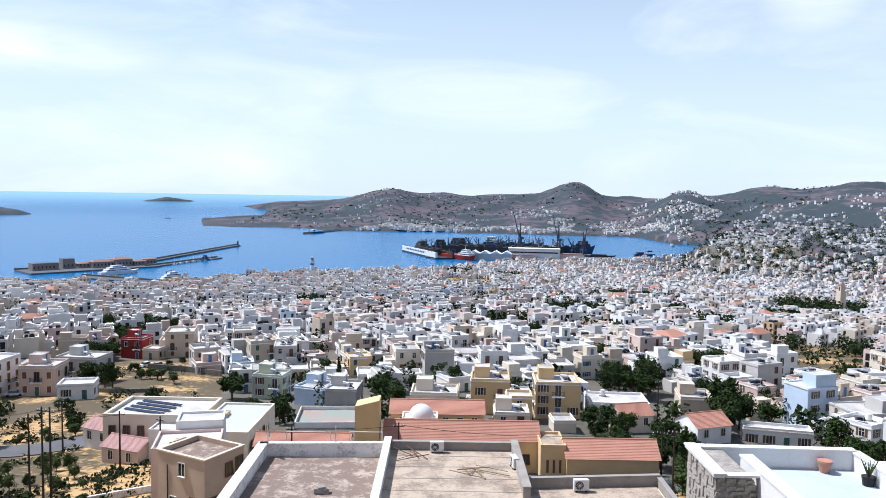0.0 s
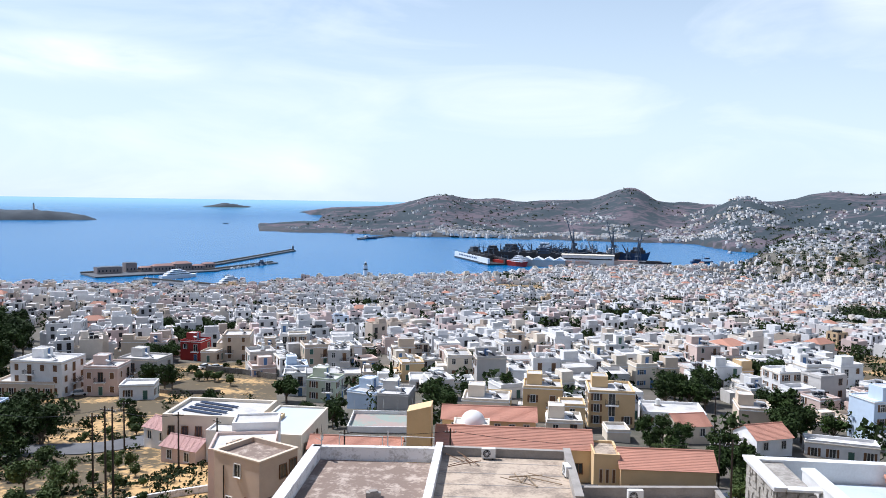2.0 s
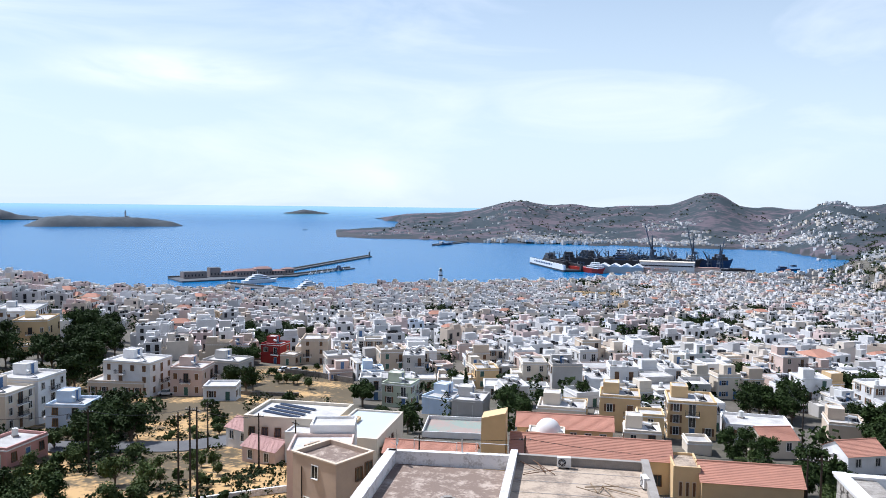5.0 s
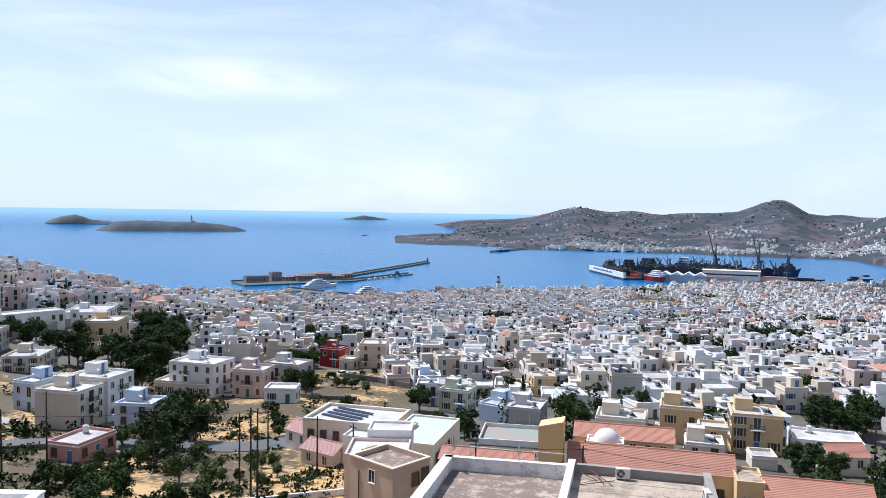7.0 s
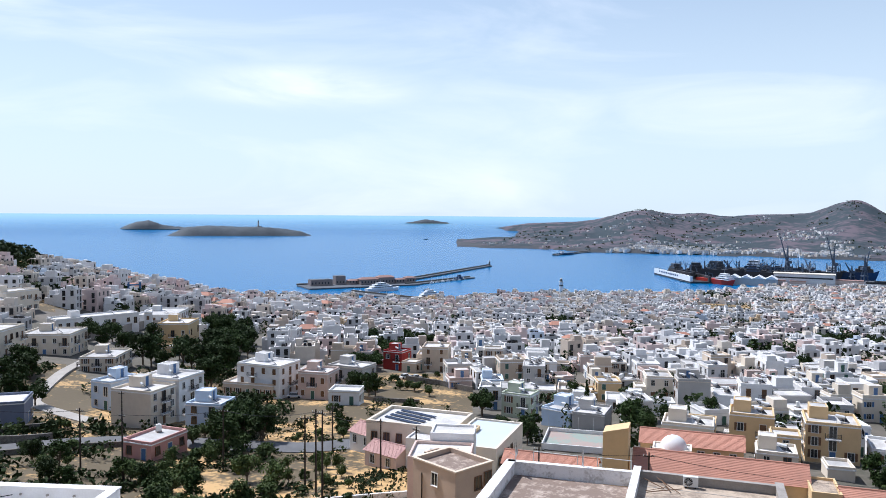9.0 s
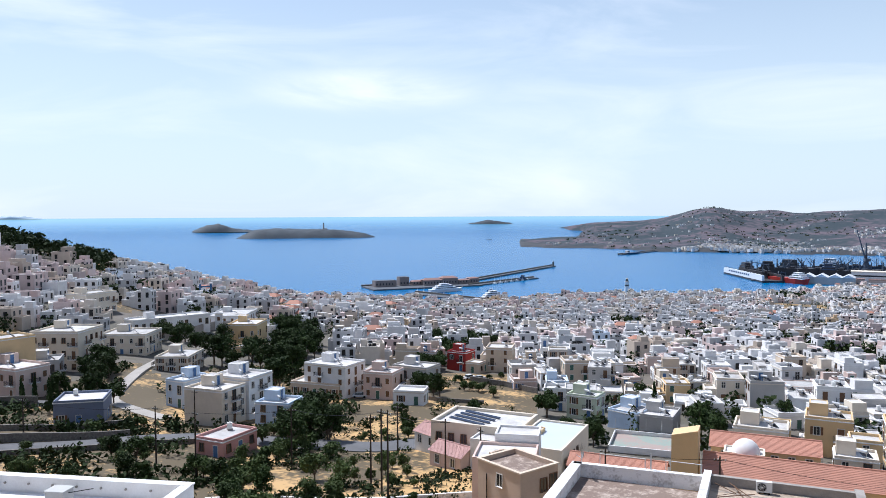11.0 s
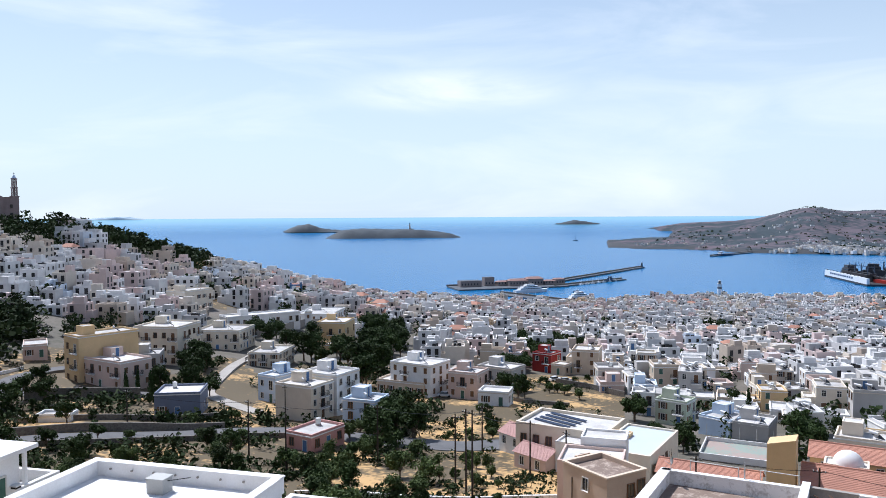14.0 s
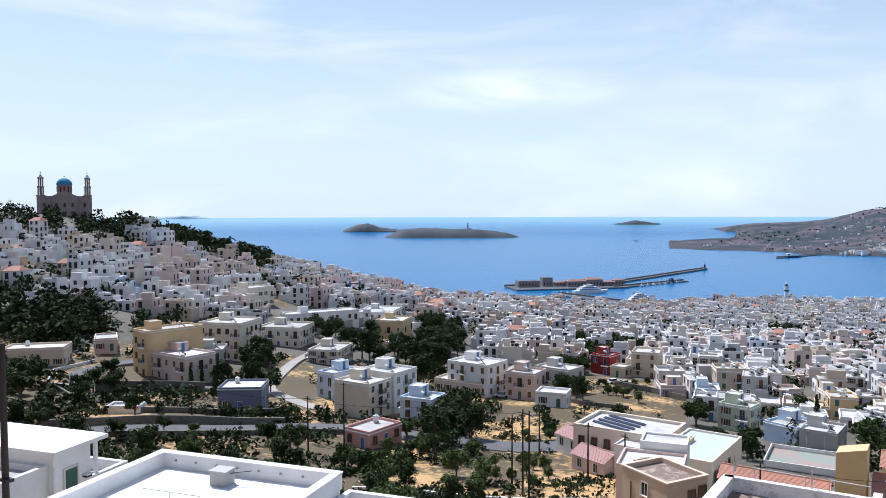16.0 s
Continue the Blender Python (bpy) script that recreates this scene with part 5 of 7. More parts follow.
def hill_church():
    h = thing("domed_church", "stone church with two bell towers and a blue dome", "church", pose(-432.0, 251.0, 113.0, 0, 0, 59.7))
    stone = surface("church_stone", (0.32, 0.245, 0.24), (0.22, 0.17, 0.165), scale=0.3, amount=0.8)
    part("wall", Shape().box(0, 12, -8, 22, 26, 20.0, stone), h)
    g = Shape().box(0, -1.0, -8, 13, 3, 20.5, stone)
    g.faces([(-6.5, -2.5, 12.5), (6.5, -2.5, 12.5), (0, -2.5, 15.2), (-6.5, 0.5, 12.5), (6.5, 0.5, 12.5), (0, 0.5, 15.2)], [(0, 1, 2), (5, 4, 3), (0, 2, 5, 3), (2, 1, 4, 5)], stone)
    part("gable_front", g, h)
    for sx in (-1, 1):
        part("bell_tower", Shape().box(sx * 12.2, 1.0, -8, 4.4, 4.4, 20.5, stone), h)
        part("cornice", Shape().box(sx * 12.2, 1.0, 12.5, 4.9, 4.9, 0.5, stone), h)
        for k, z in enumerate((13.0, 18.0)):
            ww = 3.3 - 0.5 * k
            for a in (-1, 1):
                for b in (-1, 1):
                    part("belfry_post", Shape().box(sx * 12.2 + a * (ww / 2 - 0.4), 1.0 + b * (ww / 2 - 0.4), z, 0.8, 0.8, 4.4, stone), h)
            part("cornice", Shape().box(sx * 12.2, 1.0, z + 4.4, ww + 0.5, ww + 0.5, 0.6, stone), h)
            part("belfry_core", Shape().box(sx * 12.2, 1.0, z, ww - 2.0, ww - 2.0, 4.4, stone), h)
        part("tower_cap", Shape().beam((sx * 12.2, 1.0, 23.0), (sx * 12.2, 1.0, 25.0), 1.4, WALLS["blue"], 10, 0.3), h)
        part("cross", Shape().box(sx * 12.2, 1.0, 25.0, 0.15, 0.15, 1.4, IRON).box(sx * 12.2, 1.0, 25.7, 0.8, 0.15, 0.15, IRON), h)
    part("drum", Shape().beam((0, 12, 12.0), (0, 12, 19.2), 4.1, surface("church_brick", (0.30, 0.18, 0.16), (0.22, 0.14, 0.12)), 16), h)
    for k in range(12):
        a = 2 * math.pi * k / 12
        part("window", shut_mesh("window", 0.9, 3.4, GLASS, stone), h, at=pose(4.1 * math.sin(a), 12 - 4.1 * math.cos(a), 15.0, 0, 0, math.degrees(a)))
    d = Shape()
    n, m = 20, 7
    vs, fs = [], []
    for j in range(m + 1):
        e = math.pi / 2 * j / m
        for i in range(n):
            a = 2 * math.pi * i / n
            vs.append((4.4 * math.cos(e) * math.cos(a), 12 + 4.4 * math.cos(e) * math.sin(a), 19.2 + 4.2 * math.sin(e)))
    for j in range(m):
        fs += [(j * n + i, j * n + (i + 1) % n, (j + 1) * n + (i + 1) % n, (j + 1) * n + i) for i in range(n)]
    d.faces(vs, fs, surface("blue_dome_paint", (0.05, 0.24, 0.40), (0.03, 0.16, 0.30), scale=0.4))
    part("dome", d, h, "blue painted dome", flat=False)
    part("cross", Shape().box(0, 12, 23.2, 0.15, 0.15, 1.8, IRON).box(0, 12, 24.1, 0.9, 0.15, 0.15, IRON), h)
    for x in (-10.5, -4.2, 0, 4.2, 10.5):
        part("window", shut_mesh("window", 1.3, 2.2, GLASS, stone), h, at=pose(x, -2.6 if abs(x) < 6 else -1.6 if abs(x) > 9 else -1.1, 6.0))
        part("door", shut_mesh("door", 1.6, 3.2, GLASS, stone), h, at=pose(x, -2.6 if abs(x) < 6 else -1.6, 0.2))
    part("roof", Shape().box(0, 12, 12.0, 22.6, 26.4, 0.4, stone), h)
    HERO_SPOTS.append((-432, 251, 40))


hill_church()


# ---- the town ----
def pick_colour(r, az, d, mood):
    kinds = ("white", "cream", "sand", "pink", "grey", "ochre", "blue")
    if mood > 0.86:
        return r.choices(kinds, (18, 26, 17, 22, 14, 2, 1))[0]
    if az > 24 and d < 420:
        return r.choices(kinds, (44, 12, 8, 14, 18, 1, 3))[0]
    if az > 12:
        return r.choices(kinds, (40, 15, 11, 17, 15, 1, 1))[0]
    return r.choices(kinds, (54, 14, 8, 10, 12, 1, 1))[0]


# azimuth from, to, distance from, to: fields, yards and woods left open
OPEN = [(-90, 90, 0, 150), (-1, 12, 0, 164), (-16.5, -9.5, 0, 172), (12, 17, 0, 170), (17, 90, 0, 205), (17.5, 24.8, 150, 252), (20.2, 24.2, 150, 270), (24, 34, 0, 262), (30.8, 35.8, 0, 360), (34, 90, 0, 275), (-29.5, -22.8, 236, 386), (-20.5, -18, 366, 414), (-29, -23.5, 625, 770), (-12.5, -6.5, 470, 548),
        (-3.6, 0.0, 800, 985), (-2.4, -0.3, 1030, 1085), (-5.6, -3.8, 990, 1040), (46.5, 54, 440, 620), (56, 90, 400, 700), (50, 90, 262, 288), (36.5, 47, 0, 350), (-18, -13, 690, 760)]


# small gardens with trees between the houses: azimuth, distance, radius
GARDENS = [(2.5, 401, 15), (-1.1, 406, 15), (-5.1, 369, 12), (-11.1, 236, 9), (-13.8, 190, 13), (-16.8, 244, 12), (-21.4, 166, 11), (-16.9, 549, 15), (-12.0, 722, 18), (-20.3, 430, 15), (3.5, 171, 9), (7.1, 349, 10),
           (21.0, 337, 15), (-19.1, 238, 9), (13.0, 292, 9), (14.8, 186, 8), (-7.5, 300, 9), (-24.0, 560, 15), (9.5, 520, 14), (-2.0, 620, 15)]
GARDEN_XY = [(-math.sin(radians(a)) * q, math.cos(radians(a)) * q, w) for a, q, w in GARDENS]


def in_open(az, d):
    x, y = -math.sin(radians(az)) * d, math.cos(radians(az)) * d
    if any((x - gx) ** 2 + (y - gy) ** 2 < (w + 2.5) ** 2 for gx, gy, w in GARDEN_XY):
        return True
    return any(a <= az <= b and c <= d <= e for a, b, c, e in OPEN)


r = random.Random(7)
near_jobs, far_jobs = [], []
GRID_TURN = 17.0
gc, gs = math.cos(radians(GRID_TURN)), math.sin(radians(GRID_TURN))


def town_grid(step, lane, reach, d_from, d_to):
    """House plots in blocks of five by two; each block has a turn, a shift and a mood of its own."""
    for i in range(-reach, reach):
        for j in range(0, int(reach * 1.2)):
            block = random.Random((i // 5) * 1009 + (j // 2) * 31)
            twist, mood = block.gauss(0, 5), block.random()
            u, v = i * step + (i // 5) * lane + block.uniform(-2, 2), j * step + (j // 2) * lane * 1.2 + block.uniform(-2, 2)
            u += r.uniform(-1.2, 1.2)
            v += r.uniform(-1.2, 1.2)
            x, y = u * gc - v * gs, u * gs + v * gc
            az, d = math.degrees(math.atan2(-x, y)), math.hypot(x, y)
            seed = r.random()
            if not (-33 < az < 66) or not (d_from <= d < d_to) or in_open(az, d):
                continue
            if d > np.interp(az, COAST_AZ, COAST_D) - 14 or (az > 40 and d > 640):
                continue
            if d > 1130 and az < -15 and seed > 0.46 - (d - 1130) / 1000:
                continue
            if seed > 0.92 or vnoise(np.float64(x / 38), np.float64(y / 38), 17) > 0.78 or any((x - hx) ** 2 + (y - hy) ** 2 < hr * hr for hx, hy, hr in HERO_SPOTS):
                continue
            (near_jobs if d < 330 else far_jobs).append((x, y, az, d, twist, mood))


town_grid(7.9, 2.6, 80, 120, 430)
town_grid(9.5, 3.0, 215, 430, 1950)
near_jobs.sort(key=lambda q: q[3])
far_jobs += near_jobs[160:]
near_jobs = near_jobs[:160]
for x, y, az, d, twist, mood in near_jobs:
    big = 1.15 if r.random() < 0.12 else 0.88
    near_house(r, x, y, GRID_TURN + twist + r.gauss(0, 2) + (r.uniform(-15, 15) if az > 30 else 0), pick_colour(r, az, d, mood), house_plan(r, size=big))
town = Shape()
for x, y, az, d, twist, mood in far_jobs:
    turn = GRID_TURN + twist + r.gauss(0, 3) + 25 * float(vnoise(x / 300, y / 300, 2))
    big = (1.02 if d > 430 else 0.88) * (1.35 if r.random() < 0.1 else 1.0)
    far_house(town, r, x, y, ground_z(x, y), turn, pick_colour(r, az, d, mood), house_plan(r, size=big), 1.0 if d < 800 else 0.8)
thing("distant_houses", "dense town of white and pastel flat-roofed houses reaching the harbour", "houses", kind="stuff", shape=town)


# ---- roads and field walls ----
def ribbon(name, label, category, pts, width, mat, lift=0.15, kind="structure"):
    """A road laid over the ground along plan points, with a thick edge."""
    line = []
    for (x1, y1), (x2, y2) in zip(pts, pts[1:]):
        n = max(2, int(math.hypot(x2 - x1, y2 - y1) / 2.5))
        line += [(x1 + (x2 - x1) * k / n, y1 + (y2 - y1) * k / n) for k in range(n)]
    line.append(pts[-1])
    for _ in range(3):
        line = [line[0]] + [((a[0] + 2 * b[0] + c[0]) / 4, (a[1] + 2 * b[1] + c[1]) / 4) for a, b, c in zip(line, line[1:], line[2:])] + [line[-1]]
    s, vs, fs = Shape(), [], []
    for i, (x, y) in enumerate(line):
        a, b = line[max(0, i - 1)], line[min(len(line) - 1, i + 1)]
        l = math.hypot(b[0] - a[0], b[1] - a[1]) or 1
        nx, ny = -(b[1] - a[1]) / l * width / 2, (b[0] - a[0]) / l * width / 2
        z = max(ground_z(x, y), ground_z(x + nx, y + ny), ground_z(x - nx, y - ny)) + lift
        vs += [(x + nx, y + ny, z), (x - nx, y - ny, z), (x + nx, y + ny, z - 2.5), (x - nx, y - ny, z - 2.5)]
    for i in range(len(line) - 1):
        k = 4 * i
        fs += [(k + 1, k + 5, k + 4, k), (k, k + 4, k + 6, k + 2), (k + 5, k + 1, k + 3, k + 7)]
    s.faces(vs, fs, mat)
    return thing(name, label, category, kind=kind, shape=s), line


def field_wall(pts, h, t, mat, label, name="garden_wall", lift=0.0):
    s = Shape()
    for (x1, y1), (x2, y2) in zip(pts, pts[1:]):
        n = max(1, int(math.hypot(x2 - x1, y2 - y1) / 3))
        for k in range(n):
            a = (x1 + (x2 - x1) * k / n, y1 + (y2 - y1) * k / n)
            b = (x1 + (x2 - x1) * (k + 1) / n, y1 + (y2 - y1) * (k + 1) / n)
            za, zb = ground_z(*a), ground_z(*b)
            l = math.hypot(b[0] - a[0], b[1] - a[1])
            nx, ny = -(b[1] - a[1]) / l * t / 2, (b[0] - a[0]) / l * t / 2
            vs = []
            for (x, y), z in ((a, za), (b, zb)):
                for sg in (1, -1):
                    vs += [(x + sg * nx, y + sg * ny, z - 1), (x + sg * nx, y + sg * ny, z + h + lift)]
            s.faces(vs, [(1, 3, 7, 5), (0, 1, 5, 4), (3, 2, 6, 7), (0, 2, 3, 1), (4, 5, 7, 6)], mat)
    return thing(name, label, "wall", shape=s, group="low walls in the fields")


ROADS = []
ROADS.append(ribbon("road", "grey asphalt road curving below the houses", "road", [(-168, 52), (-140, 78.5), (-126, 93), (-112.3, 112), (-98, 119.5), (-73, 124.5), (-65, 127.5), (-57, 136)], 6.0, ASPHALT))
ROADS.append(ribbon("road", "asphalt hairpin bend round the pink house", "road", [(-150, 126), (-160, 117.5), (-170, 109), (-179, 106), (-188, 112), (-192, 122), (-189, 134), (-184, 146)], 5.5, ASPHALT))
ROADS.append(ribbon("lane", "pale concrete lane climbing between the gardens", "lane", [(-122, 130), (-134, 133), (-146, 137), (-156, 152.6), (-166, 168), (-176, 190)], 3.2, PALE_PAVING))
ROADS.append(ribbon("street", "pale street running down into the town", "street", [(-60, 222), (-66, 238), (-68.5, 256), (-69, 275), (-72, 305), (-66, 330)], 6.0, ASPHALT))
ROADS.append(ribbon("street", "sunlit street between houses on the slope", "street", [(-116, 196), (-119, 214), (-124, 232), (-133, 256)], 5.0, PALE_PAVING))
ROADS.append(ribbon("street", "wide pale ramp beside the school", "street", [(-205, 222), (-214, 262), (-222, 300), (-232, 330)], 8.0, PALE_PAVING))
ROADS.append(ribbon("street", "street with parked cars below the monastery", "street", [(8, 101), (22, 102), (36, 103), (52, 110)], 5.0, ASPHALT))
field_wall([(-164, 47), (-137.5, 74.5), (-123, 90), (-109.5, 108.5), (-97, 115.8)], 1.0, 0.4, DARKENED_STONE, "rubble retaining wall along the lower side of the road")
field_wall([(-146, 79), (-130, 96), (-116, 114)], 1.6, 0.4, DARKENED_STONE, "stone retaining wall above the road with shade in its colour")
field_wall([(-72, 84), (-58, 88), (-47, 92), (-38, 99)], 0.9, 0.35, LIME, "low whitewashed wall beside a field path")
field_wall([(-52, 78), (-42, 84), (-36, 88)], 0.8, 0.35, DARKENED_STONE, "low stone wall round a dry yard")
field_wall([(-174, 103), (-182, 100), (-193, 108), (-197, 122)], 0.8, 0.3, LIME, "white kerb wall on the outside of the bend")
field_wall([(-150, 121), (-158, 113), (-168, 104)], 2.6, 0.4, DARKENED_STONE, "grey retaining wall below the bend")
field_wall([(-176, 99), (-150, 92), (-134, 108), (-124, 122)], 1.2, 0.4, DARKENED_STONE, "rubble terrace wall among the trees")
field_wall([(-60, 208), (-72, 215), (-84, 218)], 1.6, 0.4, DARKENED_STONE, "stone terrace wall beside the dry lot")
field_wall([(-58, 214), (-60, 226), (-62, 240)], 1.4, 0.3, LIME, "white wall along the bend of the street")
field_wall([(-94, 190), (-88, 183), (-78, 180), (-68, 186)], 1.0, 0.4, DARKENED_STONE, "stone wall above the yellow slope")
field_wall([(-196, 205), (-204, 240), (-212, 275), (-224, 310)], 3.2, 0.5, CONCRETE, "concrete retaining wall of the school ramp")
steps = thing("grandstand", "pale concrete tiers beside the school", "steps", pose(-196, 262, ground_z(-196, 262), 0, 0, 65))
for k in range(7):
    part("tier", Shape().box(0, k * 1.3, -4, 22, 1.3, 4.3 + k * 0.5, CONCRETE if k % 2 else LIME), steps)


# ---- trees ----
def tree_parts(seed, height, spread, trunk_h, leaves, leaf, mat, kind="round"):
    rr = random.Random(seed)
    t = Shape()
    t.beam((0, 0, -0.6), (0.1, 0, trunk_h), 0.06 * height ** 0.8, BARK, 7, 0.03 * height ** 0.8)
    c = Shape()
    centres = []
    for k in range(14 if kind != "cypress" else 18):
        if kind == "cypress":
            z = trunk_h + (height - trunk_h) * k / 18
            rad = spread * (1 - (k / 18) ** 1.6) + 0.1
            centres.append((rr.uniform(-0.15, 0.15), rr.uniform(-0.15, 0.15), z, rad, 1.0))
        else:
            a, q = rr.uniform(0, 2 * math.pi), rr.uniform(0.15, 1) ** 0.6
            z = trunk_h + (height - trunk_h) * rr.uniform(0.12, 0.85)
            wide = 1 - 0.55 * abs((z - trunk_h) / (height - trunk_h) - 0.4)
            x, y = spread * 0.68 * q * wide * math.cos(a), spread * 0.68 * q * wide * math.sin(a)
            centres.append((x, y, z, spread * rr.uniform(0.3, 0.5), 0.75))
            t.beam((0.05, 0, trunk_h * rr.uniform(0.6, 1)), (x, y, z), 0.02 * height ** 0.8, BARK, 5, 0.01 * height ** 0.8)
    for i in range(leaves):
        x, y, z, rad, flat = centres[i % len(centres)]
        v = Vector((rr.gauss(0, 1), rr.gauss(0, 1), rr.gauss(0, 1))).normalized() * rad * (rr.uniform(0.15, 0.5) if i % 6 == 0 else rr.uniform(0.6, 1.05))
        p = Vector((x + v.x, y + v.y, z + v.z * flat))
        n = (v + Vector((rr.gauss(0, 0.5), rr.gauss(0, 0.5), rr.gauss(0.3, 0.5))) * rad).normalized()
        u = n.orthogonal().normalized()
        u = Matrix.Rotation(rr.uniform(0, 6.28), 3, n) @ u
        w = n.cross(u)
        l = leaf * rr.uniform(0.6, 1.35) * (2.2 if i % 6 == 0 else 1.0)
        c.faces([tuple(p - u * l), tuple(p - w * l * 0.55), tuple(p + u * l), tuple(p + w * l * 0.55 + n * l * 0.2)], [(0, 1, 2, 3)], mat)
    return t.data("trunk"), c.data("crown")


KINDS = {
    "pine": [tree_parts(s, 7.5, 3.4, 2.2, 1250, 0.31, LEAF) for s in (1, 2, 3)],
    "olive": [tree_parts(s, 4.2, 2.3, 1.2, 900, 0.2, LEAF_PALE) for s in (4, 5)],
    "bush": [tree_parts(s, 2.2, 1.5, 0.3, 560, 0.18, m) for s, m in ((6, LEAF), (7, LEAF_PALE))],
    "cypress": [tree_parts(s, 8.5, 0.95, 0.7, 1000, 0.23, LEAF, "cypress") for s in (8, 9)],
}
TREE_WORDS = {"pine": ("tree", "dark green broad-crowned tree between the houses", "tree"), "olive": ("olive_tree", "grey-green olive tree in a dry field", "tree"),
              "bush": ("bush", "dense green bush on the dry slope", "bush"), "cypress": ("cypress", "tall narrow dark cypress", "tree")}
rt = random.Random(21)


def plant(kind, x, y, size=1.0):
    n, label, cat = TREE_WORDS[kind]
    trunk, crown = rt.choice(KINDS[kind])
    k = size * rt.uniform(0.85, 1.2)
    m = pose(x, y, ground_z(x, y) - 0.05, 0, 0, rt.uniform(0, 360)) @ Matrix.Diagonal((k, k, k * rt.uniform(0.9, 1.12), 1))
    t = thing(n, label, cat, m, {"pine": "trees in the town", "olive": "olive trees in the fields", "bush": "bushes on the slope", "cypress": "cypresses"}[kind])
    part("trunk", trunk, t)
    part("crown", crown, t)


def free(x, y, gap=0.0):
    return all((x - hx) ** 2 + (y - hy) ** 2 > max(hr - 2.2 + gap, 1) ** 2 for hx, hy, hr in HERO_SPOTS)


def grove(kind, n, az, d, size=1.0):
    done = 0
    for _ in range(n * 5):
        a, q = radians(rt.uniform(*az)), rt.uniform(*d)
        x, y = -math.sin(a) * q, math.cos(a) * q
        if free(x, y) and done < n:
            plant(kind, x, y, size)
            done += 1


grove("pine", 34, (32.6, 36.2), (212, 345), 1.15)
grove("pine", 14, (36.5, 44), (235, 300), 1.05)
grove("pine", 16, (57, 65), (176, 214), 0.85)
grove("pine", 6, (55, 63.5), (140, 174), 0.75)
grove("pine", 9, (46.5, 53), (196, 232), 0.8)
grove("pine", 13, (31.5, 36.5), (142, 172), 0.8)
grove("bush", 16, (31, 37), (128, 170), 1.3)
grove("olive", 20, (30.5, 41), (84, 136), 0.9)
grove("pine", 10, (44, 57), (126, 160), 0.55)
grove("cypress", 4, (48.5, 50.5), (186, 194), 0.6)
grove("pine", 5, (35, 42), (98, 130), 0.55)
grove("olive", 18, (44, 60), (104, 150), 0.75)
grove("bush", 20, (44, 62), (110, 190), 0.9)
grove("olive", 9, (25, 30.5), (92, 132), 0.6)
grove("bush", 18, (21, 31), (90, 168), 0.6)
grove("bush", 14, (20, 29), (150, 185), 1.1)
grove("pine", 14, (23.2, 25.2), (196, 262), 0.85)
grove("pine", 18, (11.5, 20.5), (150, 166), 0.55)
grove("bush", 12, (18, 24), (205, 250), 1.0)
grove("pine", 8, (3.2, 6.2), (160, 186), 0.75)
grove("pine", 5, (-15.2, -12.4), (182, 200), 1.0)
grove("pine", 4, (-23.4, -20.0), (148, 166), 1.05)
grove("pine", 7, (-19, -16), (118, 146), 0.7)
grove("cypress", 3, (-18, -16), (104, 120), 0.7)
grove("pine", 7, (-31, -27.5), (126, 160), 0.75)
grove("pine", 8, (21.5, 24.5), (285, 330), 1.0)
grove("bush", 8, (-20, -14), (96, 112), 0.9)
grove("olive", 5, (-19, -17), (100, 116), 0.9)
grove("cypress", 5, (50, 53), (195, 205), 0.7)
grove("pine", 8, (-16.5, -12.5), (118, 150), 0.6)
grove("pine", 5, (-12.5, -9.5), (142, 168), 0.5)
grove("bush", 10, (-16, -10), (120, 165), 1.2)
grove("pine", 10, (-33, -16), (170, 330), 0.8)
grove("pine", 12, (-16, 12), (175, 330), 0.7)
grove("cypress", 4, (-30, 10), (180, 320), 0.8)
for gx, gy, w in GARDEN_XY:
    if math.hypot(gx, gy) < 340:
        for _ in range(int(w * 0.5)):
            a, q = rt.uniform(0, 6.28), w * 0.8 * rt.random() ** 0.5
            if free(gx + q * math.cos(a), gy + q * math.sin(a)):
                plant("pine", gx + q * math.cos(a), gy + q * math.sin(a), 0.88)


def far_tree(s, rr, x, y, z, h, w, n):
    for _ in range(n):
        a, q, v = rr.uniform(0, 6.283), rr.random() ** 0.5, rr.random()
        rad = w * q * (1 - 0.6 * abs(v - 0.4))
        p = Vector((x + rad * math.cos(a), y + rad * math.sin(a), z + h * (0.15 + 0.85 * v)))
        l = w * (rr.uniform(0.15, 0.3) if n > 20 else rr.uniform(0.22, 0.42))
        d1 = Vector((rr.gauss(0, 1), rr.gauss(0, 1), rr.gauss(0, 0.6))).normalized() * l
        d2 = Vector((rr.gauss(0, 1), rr.gauss(0, 1), rr.gauss(0, 1))).normalized() * l
        s.faces([tuple(p - d1), tuple(p - d2), tuple(p + d1), tuple(p + d2)], [(0, 1, 2, 3)], LEAF_FAR)


